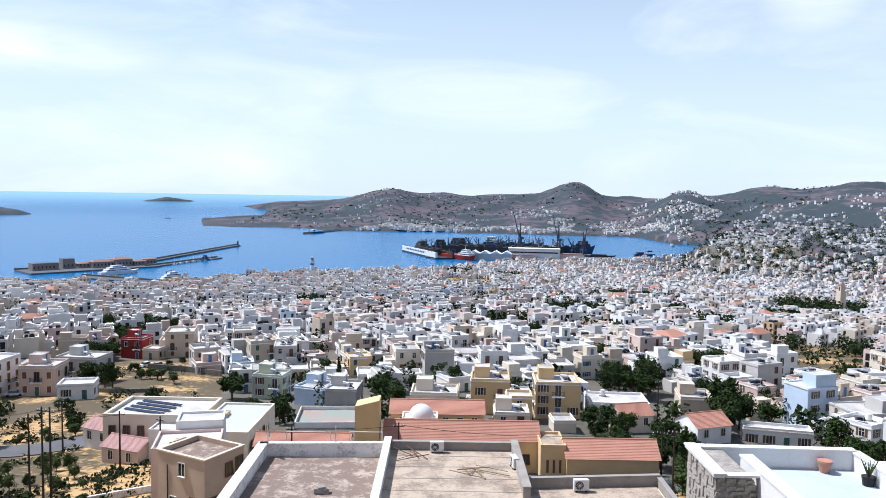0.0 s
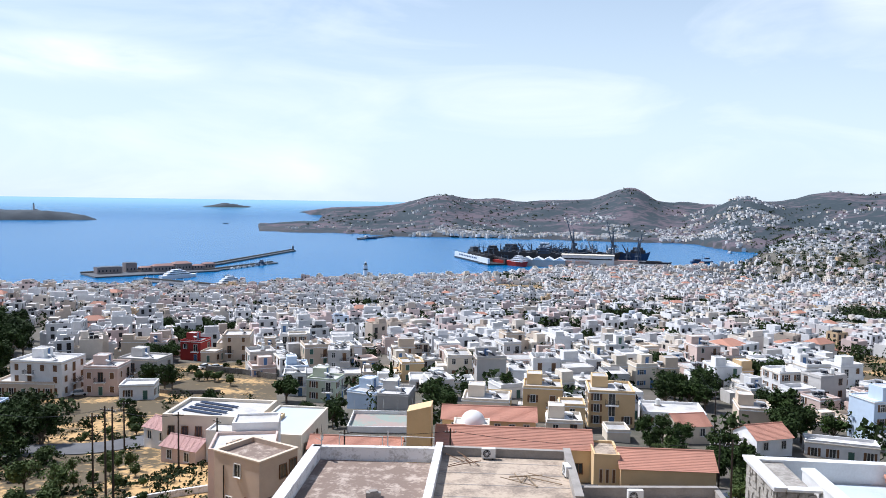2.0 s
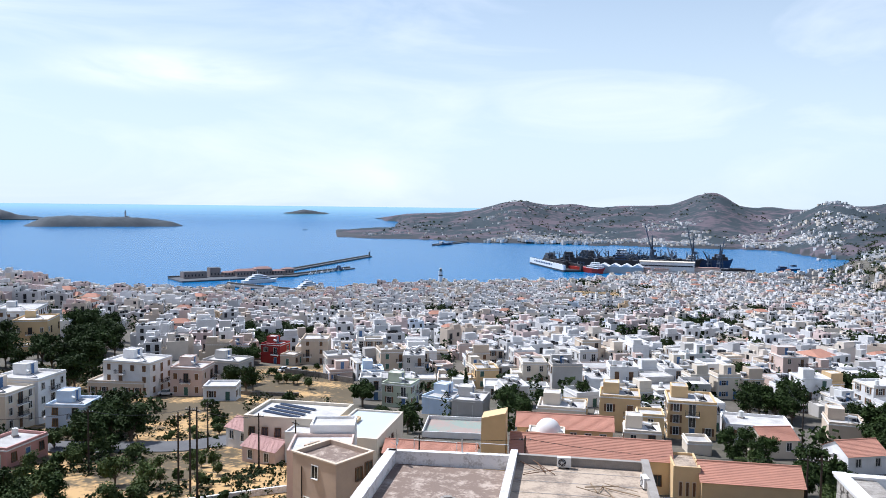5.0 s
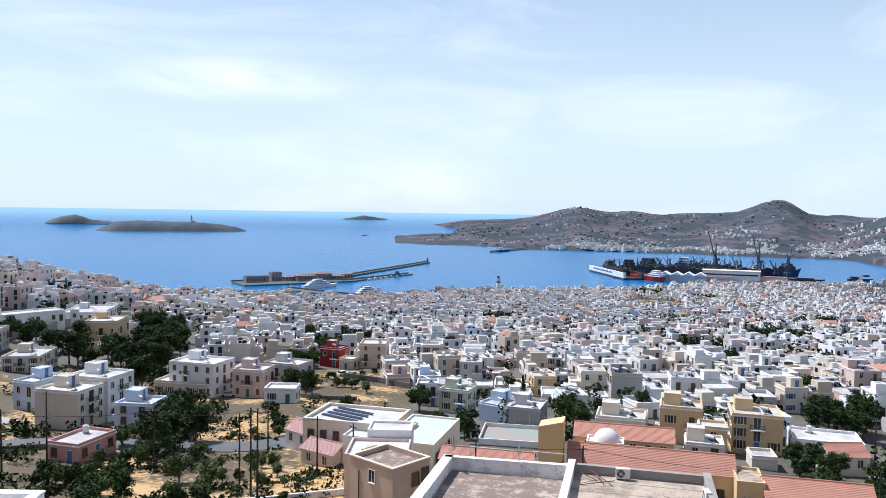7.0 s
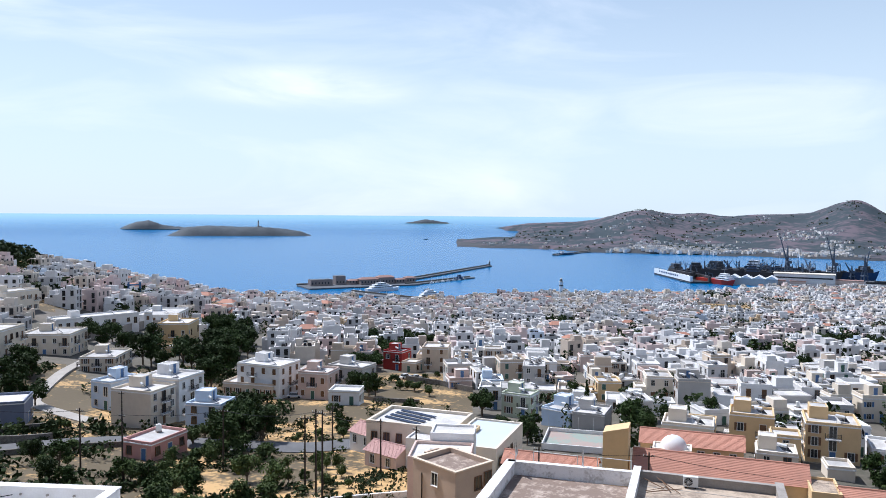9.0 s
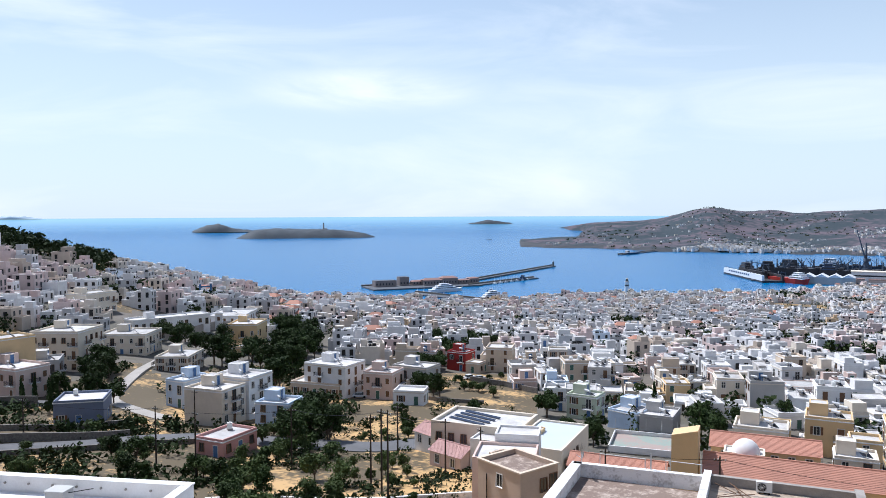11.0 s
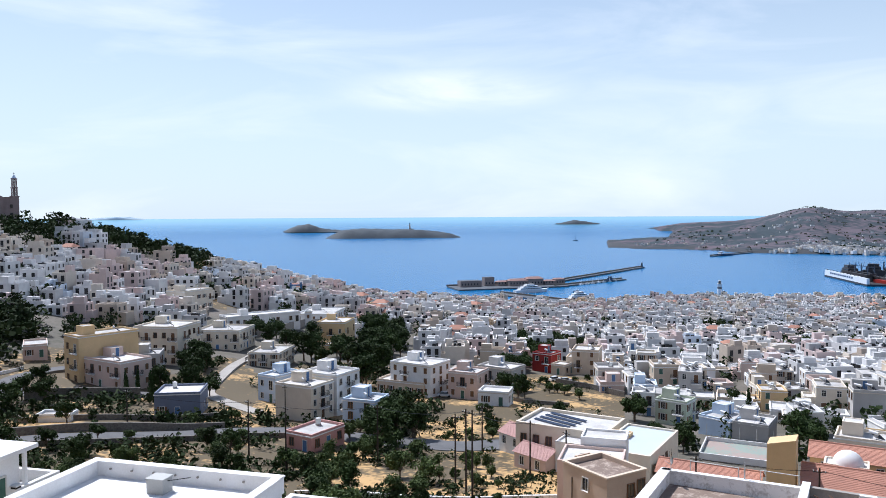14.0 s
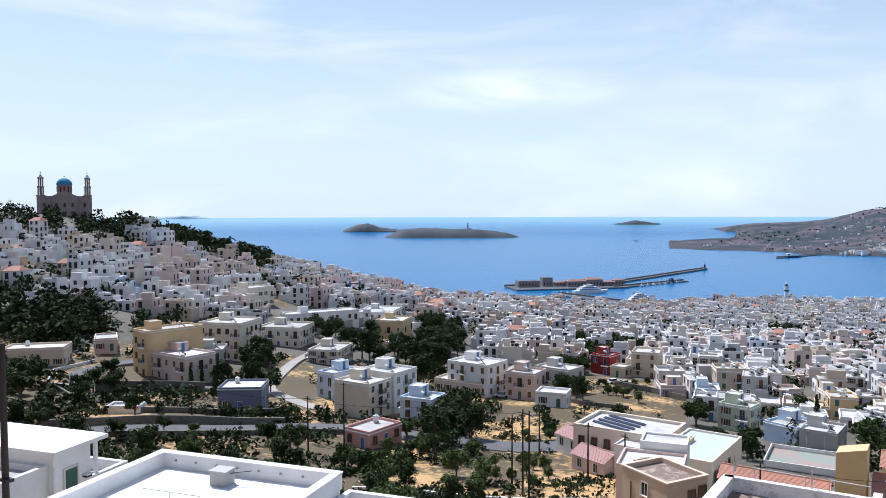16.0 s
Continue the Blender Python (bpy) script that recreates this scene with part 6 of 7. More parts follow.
woods = Shape()
rw = random.Random(33)
PATCHES = (((46.5, 56.5), (440, 610), 330, 7.5, 4.2), ((55, 66), (400, 485), 120, 6, 3.4), ((56, 66), (300, 335), 60, 6, 3.4), ((-29, -23.5), (640, 765), 120, 9, 3.4), ((-28.5, -23), (364, 378), 7, 4, 2.2), ((-2.4, -0.3), (1030, 1085), 34, 8, 5), ((-5.6, -3.8), (990, 1040), 22, 7, 5), ((-4, 2), (560, 600), 14, 6, 4),
           ((-12.5, -6.5), (476, 544), 120, 5, 3.2), ((-2, 1), (410, 440), 9, 6, 4), ((3.5, 6.5), (400, 430), 10, 6, 3.5), ((-18, -13), (695, 755), 46, 5, 4), ((38.5, 41.5), (395, 430), 14, 6, 3.6), ((43.5, 48), (355, 395), 16, 7, 3.6),
           ((20, 23.5), (300, 350), 18, 6, 3.6), ((57, 66), (236, 292), 130, 6.5, 3.4), ((50, 57), (238, 290), 30, 4, 2.6), ((52, 66), (330, 425), 46, 5, 3.0), ((36, 40), (330, 420), 14, 5, 3), ((-32, 45), (340, 1150), 1800, 5.5, 2.8), ((-32, 12), (150, 340), 190, 5, 2.4), ((-33, 10), (340, 700), 500, 6, 3.2), ((-33, 14), (2300, 3600), 1300, 5, 6), ((-33, -17), (1120, 2400), 1500, 6, 5))
for azs, ds, n, hh, ww in PATCHES:
    for _ in range(n):
        a, q = radians(rw.uniform(*azs)), rw.uniform(*ds)
        x, y = -math.sin(a) * q, math.cos(a) * q
        z = ground_z(x, y)
        if q > 2200 and vnoise(np.float64(x / 170), np.float64(y / 170), 12) < 0.15:
            continue
        if z > 1.5 and not any((x - hx) ** 2 + (y - hy) ** 2 < (hr * 0.8) ** 2 for hx, hy, hr in HERO_SPOTS):
            far_tree(woods, rw, x, y, z, hh * rw.uniform(0.6, 1.4), ww * rw.uniform(0.6, 1.3), 48 if q < 800 else 12)
for gx, gy, w in GARDEN_XY:
    for _ in range(int(w * 0.9) if math.hypot(gx, gy) > 340 else 0):
        a, q = rw.uniform(0, 6.28), w * 0.85 * rw.random() ** 0.5
        x, y = gx + q * math.cos(a), gy + q * math.sin(a)
        far_tree(woods, rw, x, y, ground_z(x, y), rw.uniform(6, 9.5), rw.uniform(2.8, 4.4), 64)
thing("distant_trees", "scattered dark trees and scrub among the distant houses", "trees", kind="stuff", shape=woods)

scrub = Shape()
lanes = [line for _, line in ROADS]
for azs, ds, n, hh, ww in (((31, 66), (84, 175), 1300, 1.7, 1.4), ((19, 31), (84, 170), 420, 1.1, 1.0), ((30, 66), (165, 245), 1100, 2.4, 1.8), ((30, 45), (60, 95), 160, 1.2, 1.1), ((17.8, 24.5), (150, 250), 90, 1.2, 1.0), ((-29, -23), (318, 374), 26, 1.0, 1.4), ((-4, -0.5), (872, 960), 10, 1.5, 2.0), ((-20, -13), (95, 112), 40, 1.0, 0.9)):
    for _ in range(n):
        a, q = radians(rw.uniform(*azs)), rw.uniform(*ds)
        x, y = -math.sin(a) * q, math.cos(a) * q
        if not free(x, y) or any((x - px) ** 2 + (y - py) ** 2 < 20 for line in lanes for px, py in line[::2]) or vnoise(np.float64(x / 14), np.float64(y / 14), 15) < -0.25:
            continue
        far_tree(scrub, rw, x, y, ground_z(x, y) - 0.3, hh * rw.uniform(0.5, 1.5), ww * rw.uniform(0.6, 1.5), 26)
thing("undergrowth", "dense dark scrub and weeds over the dry terraces", "scrub", kind="stuff", shape=scrub)


# ---- poles and wires ----
def utility_pole(x, y, h, top=True, name="utility_pole"):
    p = thing(name, "dark timber utility pole with crossarm and insulators", "utility pole", pose(x, y, ground_z(x, y), 0, 0, rt.uniform(-30, 30)), "utility poles")
    part("pole", Shape().beam((0, 0, -0.5), (0, 0, h), 0.16, POLE_WOOD, 8, 0.1), p)
    if top:
        part("crossarm", Shape().box(0, 0, h - 0.6, 1.6, 0.1, 0.1, POLE_WOOD), p)
        for u in (-0.7, -0.25, 0.25, 0.7):
            part("insulator", Shape().beam((u, 0, h - 0.5), (u, 0, h - 0.32), 0.05, PLASTIC, 6), p)
    return (x, y, ground_z(x, y) + h - 0.35)


def wires(name, a, b, n=2):
    for k in range(n):
        s = Shape()
        vs, fs = [], []
        for i in range(13):
            t = i / 12
            x, y, z = (a[0] + (b[0] - a[0]) * t + 0.35 * k, a[1] + (b[1] - a[1]) * t, a[2] + (b[2] - a[2]) * t - 4 * t * (1 - t) * 0.03 * math.dist(a, b))
            vs += [(x, y, z + 0.018), (x + 0.015, y + 0.01, z - 0.012), (x - 0.015, y - 0.01, z - 0.012)]
            if i:
                j = 3 * i
                fs += [(j - 3 + q, j - 3 + (q + 1) % 3, j + (q + 1) % 3, j + q) for q in range(3)]
        s.faces(vs, fs, IRON)
        thing(name, "thin black overhead wire sagging between poles", "wire", shape=s, group="overhead wires")


tops = [utility_pole(x, y, h) for x, y, h in ((-50.6, 96, 12.5), (-47.0, 91, 13), (-54.5, 100, 11), (-62, 124, 9), (-47.5, 112, 9), (-40, 108, 8.5), (-84, 96, 11), (-96, 100, 10), (-74, 108, 10.5), (-112, 128, 8), (-128, 100, 8))]
for a, b in ((0, 1), (1, 4), (0, 3), (6, 8), (6, 7), (8, 0), (7, 10)):
    wires("overhead_wire", tops[a], tops[b])
tops = [utility_pole(x, y, h) for x, y, h in ((31.5, 107, 7.5), (29.5, 95, 9.5), (-5.8, 106, 8), (-20.8, 106, 7), (43, 150, 9), (52, 200, 9))]
for a, b in ((0, 1), (1, 2), (2, 3), (0, 4), (4, 5)):
    wires("overhead_wire", tops[a], tops[b])
near_pole = thing("utility_pole", "dark tarred timber pole close to the white house", "utility pole", pose(-29.5, 14.56, 96.0), "utility poles")
part("pole", Shape().beam((0, 0, -1), (0, 0, 14.2), 0.15, POLE_WOOD, 10, 0.12), near_pole)
for k in range(2):
    part("bracket", Shape().box(0.1, 0, 9.0 - 1.8 * k, 0.5, 0.3, 0.12, IRON), near_pole)
lamp = thing("street_lamp", "thin steel street lamp beside the sunlit street", "street lamp", pose(-114, 198, ground_z(-114, 198)))
part("post", Shape().beam((0, 0, 0), (0, 0, 7), 0.09, STEEL, 8, 0.06), lamp)
part("head", Shape().box(0.5, 0, 6.95, 1.2, 0.3, 0.12, PLASTIC), lamp)
mast = thing("lattice_mast", "blue steel lattice gantry on the ridge", "mast", pose(-262, 309, ground_z(-262, 309), 0, 0, 40))
BLUE_STEEL = surface("blue_steel", (0.05, 0.14, 0.30), rough=0.5, bump=0)
for x in (-2.6, 2.6):
    part("leg", Shape().box(x, 0, 0, 0.9, 0.9, 9.5, BLUE_STEEL), mast)
for z in (4.2, 7.8):
    part("beam", Shape().box(0, 0, z, 6.5, 0.7, 0.7, BLUE_STEEL), mast)


# ---- parked cars ----
def car(x, y, turn, colour, words):
    c = thing("car", "%s parked car at the roadside" % words, "car", pose(x, y, ground_z(x, y) + 0.2, 0, 0, turn), "parked cars")
    paint = surface("car_paint_" + words, colour, rough=0.25, bump=0, spec=0.6)
    part("body", Shape().box(0, 0, 0.3, 4.1, 1.7, 0.5, paint, taper=0.97), c)
    part("cabin", Shape().box(-0.2, 0, 0.8, 2.3, 1.5, 0.55, GLASS, taper=0.78), c)
    part("roof", Shape().box(-0.2, 0, 1.35, 1.75, 1.15, 0.05, paint), c)
    for wx in (-1.3, 1.3):
        for wy in (-0.78, 0.78):
            part("wheel", Shape().beam((wx, wy - 0.1, 0.3), (wx, wy + 0.1, 0.3), 0.31, IRON, 12), c)


for x, y, turn, col, words in ((25.0, 101.5, 5, (0.02, 0.08, 0.35), "blue"), (29.6, 102.0, 4, (0.02, 0.025, 0.04), "black"), (13.5, 100.4, 2, (0.03, 0.03, 0.035), "dark grey"), (-86, 222, 60, (0.7, 0.7, 0.7), "white"), (-82.5, 222, 60, (0.4, 0.41, 0.42), "silver"),
                               (-68, 268, 88, (0.7, 0.7, 0.7), "white"), (-99, 176, 20, (0.6, 0.6, 0.6), "pale grey"), (-166, 116, 120, (0.02, 0.02, 0.025), "black"), (-120, 218, 100, (0.5, 0.5, 0.5), "silver")):
    car(x, y, turn, col, words)


# ---- harbour ----
HULL_BLUE, HULL_WHITE = surface("navy_hull", (0.03, 0.06, 0.13), rough=0.35, bump=0), surface("white_hull", (0.75, 0.76, 0.78), rough=0.35, bump=0)
HULL_RED, HULL_DARK = surface("red_hull", (0.42, 0.035, 0.025), (0.3, 0.04, 0.03), rough=0.5), surface("dark_hull", (0.035, 0.04, 0.05), (0.06, 0.045, 0.04), rough=0.6, scale=0.05)
QUAY = surface("quay_concrete", (0.10, 0.112, 0.13), (0.065, 0.072, 0.085), scale=0.03, fine=0.5)
TILE_FAR = surface("distant_tiles", (0.27, 0.16, 0.14), (0.21, 0.135, 0.12), scale=0.05, fine=0.6)
HARBOUR_WALL = surface("old_harbour_render", (0.25, 0.215, 0.21), (0.17, 0.15, 0.15), scale=0.1)
CRANE_STEEL = surface("crane_steel", (0.06, 0.09, 0.14), (0.09, 0.09, 0.10), rough=0.5, bump=0)


def mole(name, label, a, b, width, h):
    l, turn = math.dist(a, b), math.degrees(math.atan2(b[1] - a[1], b[0] - a[0]))
    m = thing(name, label, "breakwater", pose((a[0] + b[0]) / 2, (a[1] + b[1]) / 2, 0, 0, 0, turn))
    part("deck", Shape().box(0, 0, -6, l, width, 6 + h, QUAY, taper=0.99), m)
    part("sea_wall", Shape().box(0, width / 2 - 1, h, l, 1.6, 2.2, DARKENED_STONE), m)
    return m


mole("outer_mole", "long grey stone breakwater reaching into the sea", (-462, 1180), (-422, 1585), 11, 2.5)
mole("inner_mole", "low concrete pier where boats lie", (-430, 1120), (-375, 1290), 12, 1.8)
mole("quay", "wide harbour quay with old customs buildings", (-560, 1020), (-435, 1150), 62, 2.0)
mole("ferry_quay", "straight concrete quay below the town", (-470, 985), (-340, 930), 20, 1.6)
b = thing("harbour_beacon", "small tower at the end of the breakwater", "beacon", pose(-422, 1580, 2.5))
part("tower", Shape().beam((0, 0, 0), (0, 0, 8), 2.2, QUAY, 10, 1.6), b)
part("lantern", Shape().beam((0, 0, 8), (0, 0, 11), 1.2, HULL_WHITE, 10, 0.4), b)
for x, y, w, d, h, turn, gable_top in ((-546, 1050, 34, 16, 9, 46, 0), (-528, 1078, 16, 14, 13, 46, 0), (-508, 1090, 22, 13, 6, 46, 2), (-488, 1098, 30, 14, 8, 46, 3), (-470, 1122, 26, 17, 10, 46, 3), (-450, 1136, 18, 12, 6, 46, 2), (-440, 1152, 16, 13, 8, 46, 2)):
    q = thing("harbour_building", "old reddish-brown harbour warehouse on the quay", "warehouse", pose(x, y, 2, 0, 0, turn), "harbour buildings")
    part("wall", Shape().box(0, 0, -1, w, d, h + 1, HARBOUR_WALL), q)
    if gable_top:
        s = Shape()
        s.faces([(-w / 2 - 1, -d / 2 - 1, h), (w / 2 + 1, -d / 2 - 1, h), (w / 2 - 4, 0, h + gable_top), (-w / 2 + 4, 0, h + gable_top), (w / 2 + 1, d / 2 + 1, h), (-w / 2 - 1, d / 2 + 1, h)],
                [(0, 1, 2, 3), (3, 2, 4, 5), (1, 4, 2), (5, 0, 3), (0, 5, 4, 1)], TILE_FAR)
        part("roof", s, q, "faded red tiled hipped roof")
    else:
        part("roof", Shape().box(0, 0, h, w - 1, d - 1, 0.4, QUAY), q)
    for k in range(int(w / 5)):
        part("window", Shape().box(-w / 2 + 2.5 + 5 * k, -d / 2 - 0.1, 2.5, 1.6, 0.3, 3.0, GLASS), q)


def ship(name, label, x, y, turn, length, beam_w, h, hull, upper, decks, z=0.0, masts=(), gear=0):
    """A hull with a raked bow, stepped superstructure and masts."""
    s = thing(name, label, "ship", pose(x, y, z, 0, 0, turn), "ships in the harbour")
    l, w = length / 2, beam_w / 2
    hs = Shape()
    vs = []
    for zz, k, bow in ((-1.5, 0.8, 0.86), (h, 1.0, 1.0)):
        vs += [(-l, -w * k * 0.8, zz), (-l * 0.4, -w * k, zz), (l * 0.45, -w * k, zz), (l * 0.8 * bow, -w * k * 0.55, zz), (l * bow, 0, zz + (h * 0.25 if zz > 0 else 0)), (l * 0.8 * bow, w * k * 0.55, zz), (l * 0.45, w * k, zz), (-l * 0.4, w * k, zz), (-l, w * k * 0.8, zz)]
    n = 9
    fs = [(i, (i + 1) % n, n + (i + 1) % n, n + i) for i in range(n)] + [tuple(range(n, 2 * n)), tuple(range(n - 1, -1, -1))]
    hs.faces(vs, fs, hull)
    part("hull", hs, s)
    zz = h
    for i, (a, bb, hh) in enumerate(decks):
        d = part("deckhouse", Shape().box((a + bb) / 2 * length, 0, zz - 0.05, (bb - a) * length, beam_w * (0.86 - 0.1 * i), hh, upper, taper=0.95), s)
        part("window_band", Shape().box((a + bb) / 2 * length, 0, zz + hh * 0.4, (bb - a) * length * 0.97, beam_w * (0.87 - 0.1 * i), hh * 0.3, GLASS), s)
        zz += hh
    for mx, mh in masts:
        part("mast", Shape().beam((mx * length, 0, h), (mx * length, 0, h + mh), 0.35, upper, 6, 0.15), s)
    for k in range(gear):
        gx = (-0.24 + 0.66 * k / max(1, gear - 1)) * length
        part("hatch", Shape().box(gx + 6, 0, h - 0.1, 8, beam_w * 0.6, 2.6, hull), s)
        d = Shape()
        for sy in (-1, 1):
            d.beam((gx, sy * beam_w * 0.3, h), (gx, sy * beam_w * 0.26, h + 15), 0.7, CRANE_STEEL, 6, 0.5)
            d.beam((gx, sy * beam_w * 0.3, h + 3), (gx + 9 * (-1) ** k, sy * beam_w * 0.2, h + 13 + 3 * (k % 3)), 0.4, CRANE_STEEL, 5, 0.25)
        d.beam((gx, -beam_w * 0.3, h + 12), (gx, beam_w * 0.3, h + 12), 0.5, CRANE_STEEL, 5)
        part("derrick", d, s, "dark derrick posts with raised booms")
    return s


YACHT = ((-0.38, 0.25, 2.8), (-0.3, 0.15, 2.6), (-0.2, 0.05, 2.3))
ship("yacht", "large white and blue motor yacht moored at the quay", -434, 1030, 56, 58, 11, 4.5, HULL_WHITE, HULL_WHITE, YACHT, masts=((-0.08, 13),))
ship("yacht", "sleek white motor yacht lying off the waterfront", -337, 964, 52, 44, 9.5, 3.8, HULL_WHITE, HULL_WHITE, YACHT, masts=((-0.08, 12),))
ship("tugboat", "dark tugboat at the end of the pier", -387, 1248, 70, 22, 7, 3, HULL_BLUE, HULL_BLUE, ((-0.1, 0.2, 3), (0, 0.15, 2.5)), masts=((0.0, 7),))
ship("patrol_boat", "small blue boat crossing the harbour basin", -375, 1060, 20, 14, 4, 1.6, HULL_BLUE, HULL_WHITE, ((-0.2, 0.1, 1.8),))
for k in range(7):
    ship("moored_boat", "small white boat moored along the pier", -408 + k * 4.5, 1168 + k * 15, 70, 12, 4, 1.3, HULL_WHITE, HULL_WHITE, ((-0.2, 0.1, 1.4),), masts=((0.0, 9),))
for k in range(8):
    ship("moored_boat", "small white boat moored along the pier", -470 + k * 13, 1008 - k * 7, 66, 10, 3.4, 1.2, HULL_BLUE if k % 3 == 0 else HULL_WHITE, HULL_WHITE, ((-0.2, 0.1, 1.3),), masts=((0.0, 14 if k == 3 else 5),))
ship("cargo_ship", "low cargo vessel at the far jetty", -345, 2120, 60, 60, 11, 5, HULL_BLUE, HULL_WHITE, ((-0.45, -0.3, 6),))
mole("far_jetty", "low jetty below the far shore", (-370, 2060), (-305, 2285), 12, 2.5)
ship("sailing_boat", "tiny dark sailing boat far out", -1080, 3020, 20, 22, 5, 2, HULL_DARK, HULL_DARK, (), masts=((0.0, 26),))
lt = thing("harbour_lighthouse", "white round lighthouse with a dark band on the waterfront", "lighthouse", pose(-189, 1112, 2))
part("tower", Shape().beam((0, 0, -2), (0, 0, 13), 3.4, WALLS["white"], 12, 2.6), lt)
part("band", Shape().beam((0, 0, 7), (0, 0, 9), 3.1, HULL_DARK, 12, 3.0), lt)
part("gallery", Shape().beam((0, 0, 13), (0, 0, 13.8), 3.6, WALLS["grey"], 12), lt)
part("lantern", Shape().beam((0, 0, 13.8), (0, 0, 17.5), 1.8, GLASS, 10, 1.5).beam((0, 0, 17.5), (0, 0, 19), 1.9, WALLS["grey"], 10, 0.2), lt)

# ---- shipyard ----
dock = thing("floating_dock", "long floating dry dock with white outer wall", "floating dock", pose(-30, 1432, 0, 0, 0, -69))
part("pontoon", Shape().box(0, 0, -3, 190, 36, 6, HULL_DARK), dock)
for yy, m in ((-16, HULL_WHITE), (16, HULL_DARK)):
    part("side_wall", Shape().box(0, yy, 3, 188, 4, 9, m, taper=0.99), dock)
    for k in range(12):
        part("bollard", Shape().box(-86 + k * 15.5, yy, 12, 1.6, 1.2, 1.8, HULL_DARK), dock)
for k in range(11):
    part("lettering_bar", Shape().box(-62 + k * 9.5, -18.15, 7.0, 6.5, 0.2, 2.6, HULL_BLUE), dock)
ship("dry_docked_ship", "dark ship standing in the floating dock", -26, 1436, -69, 120, 18, 14, HULL_DARK, HULL_DARK, ((-0.45, -0.2, 5), (-0.4, -0.25, 5)), masts=((0.1, 16), (0.3, 15), (-0.1, 18)), gear=4)
ship("red_ship", "red and white supply ship at the yard quay", 28, 1352, -48, 84, 16, 8, HULL_RED, HULL_WHITE, ((0.05, 0.4, 4), (0.12, 0.35, 3), (0.15, 0.3, 3)), masts=((0.2, 16), (-0.3, 9)))
ship("dark_freighter", "dark freighter with derricks alongside the yard", 80, 1560, -30, 150, 22, 12, HULL_DARK, HULL_DARK, ((-0.46, -0.28, 6), (-0.44, -0.3, 6)), masts=((-0.1, 22), (0.1, 20), (0.3, 20)), gear=5)
ship("dark_freighter", "rusty dark freighter under repair in the yard", 150, 1640, -20, 130, 20, 12, HULL_DARK, HULL_WHITE, ((-0.46, -0.26, 6), (-0.44, -0.3, 6)), masts=((0.0, 24), (0.25, 20)), gear=5)
ship("dark_freighter", "dark blue freighter beside the big crane", 252, 1520, -8, 96, 20, 15, HULL_BLUE, HULL_DARK, ((0.1, 0.4, 6), (0.15, 0.35, 5)), masts=((0.3, 20), (-0.2, 24)))
ship("dark_freighter", "black freighter with tall derricks beside the dock", 38, 1484, -6, 118, 20, 15, HULL_DARK, HULL_DARK, ((-0.46, -0.28, 6), (-0.44, -0.3, 5)), masts=((0.0, 20),), gear=5)
ship("dark_freighter", "rust-streaked dark freighter moored across the yard", 128, 1466, -10, 104, 19, 14, HULL_DARK, HULL_BLUE, ((-0.46, -0.26, 6), (-0.42, -0.3, 5)), masts=((0.1, 22), (0.3, 18)), gear=5)
ship("dark_freighter", "dark freighter with white bridge behind the hall", 196, 1500, 4, 92, 18, 15, HULL_DARK, HULL_WHITE, ((0.2, 0.36, 5), (0.22, 0.34, 4)), masts=((-0.1, 22),), gear=4)
ship("barge", "rusty brown barge at anchor in the bay", 292, 1428, -8, 58, 14, 5, HULL_DARK, HULL_DARK, ((-0.3, 0.2, 2),))
ship("coaster", "small dark coaster lying in the bay", 392, 1490, 10, 44, 10, 4, HULL_BLUE, HULL_BLUE, ((-0.4, -0.1, 4), (0.1, 0.3, 3)), masts=((0.0, 15),))
ship("ferry", "small white ferry at the far bay", 535, 1800, 60, 24, 7, 3, HULL_WHITE, HULL_WHITE, ((-0.3, 0.3, 2.5),))


def crane(x, y, z, turn, h, jib, label):
    c = thing("shipyard_crane", label, "crane", pose(x, y, z, 0, 0, turn), "shipyard cranes")
    for a in (-4, 4):
        for b2 in (-4, 4):
            part("leg", Shape().beam((a, b2, 0), (a * 0.5, b2 * 0.5, h * 0.45), 1.1, CRANE_STEEL, 6), c)
    part("portal", Shape().box(0, 0, h * 0.2, 9, 9, 2, CRANE_STEEL), c)
    part("machine_house", Shape().box(-2, 0, h * 0.45, 9, 6, 5, CRANE_STEEL), c)
    t = Shape()
    for a in (-1.2, 1.2):
        t.beam((a, -1.2, h * 0.45), (0, 0, h), 0.9, CRANE_STEEL, 5)
        t.beam((a, 1.2, h * 0.45), (0, 0, h), 0.9, CRANE_STEEL, 5)
    for k in range(7):
        zz = h * (0.48 + 0.07 * k)
        q = 1.2 * (1 - k / 8)
        t.beam((-q, -q, zz), (q, q, zz + 2.5), 0.25, CRANE_STEEL, 4)
    part("tower", t, c)
    j = Shape()
    for b2 in (-1.0, 1.0):
        j.beam((2, b2, h * 0.55), jib, 0.85, CRANE_STEEL, 5)
        j.beam((2, b2, h * 0.55 + 2), jib, 0.6, CRANE_STEEL, 5)
    part("jib", j, c)
    part("stay", Shape().beam((0, 0, h), jib, 0.18, CRANE_STEEL, 4), c)


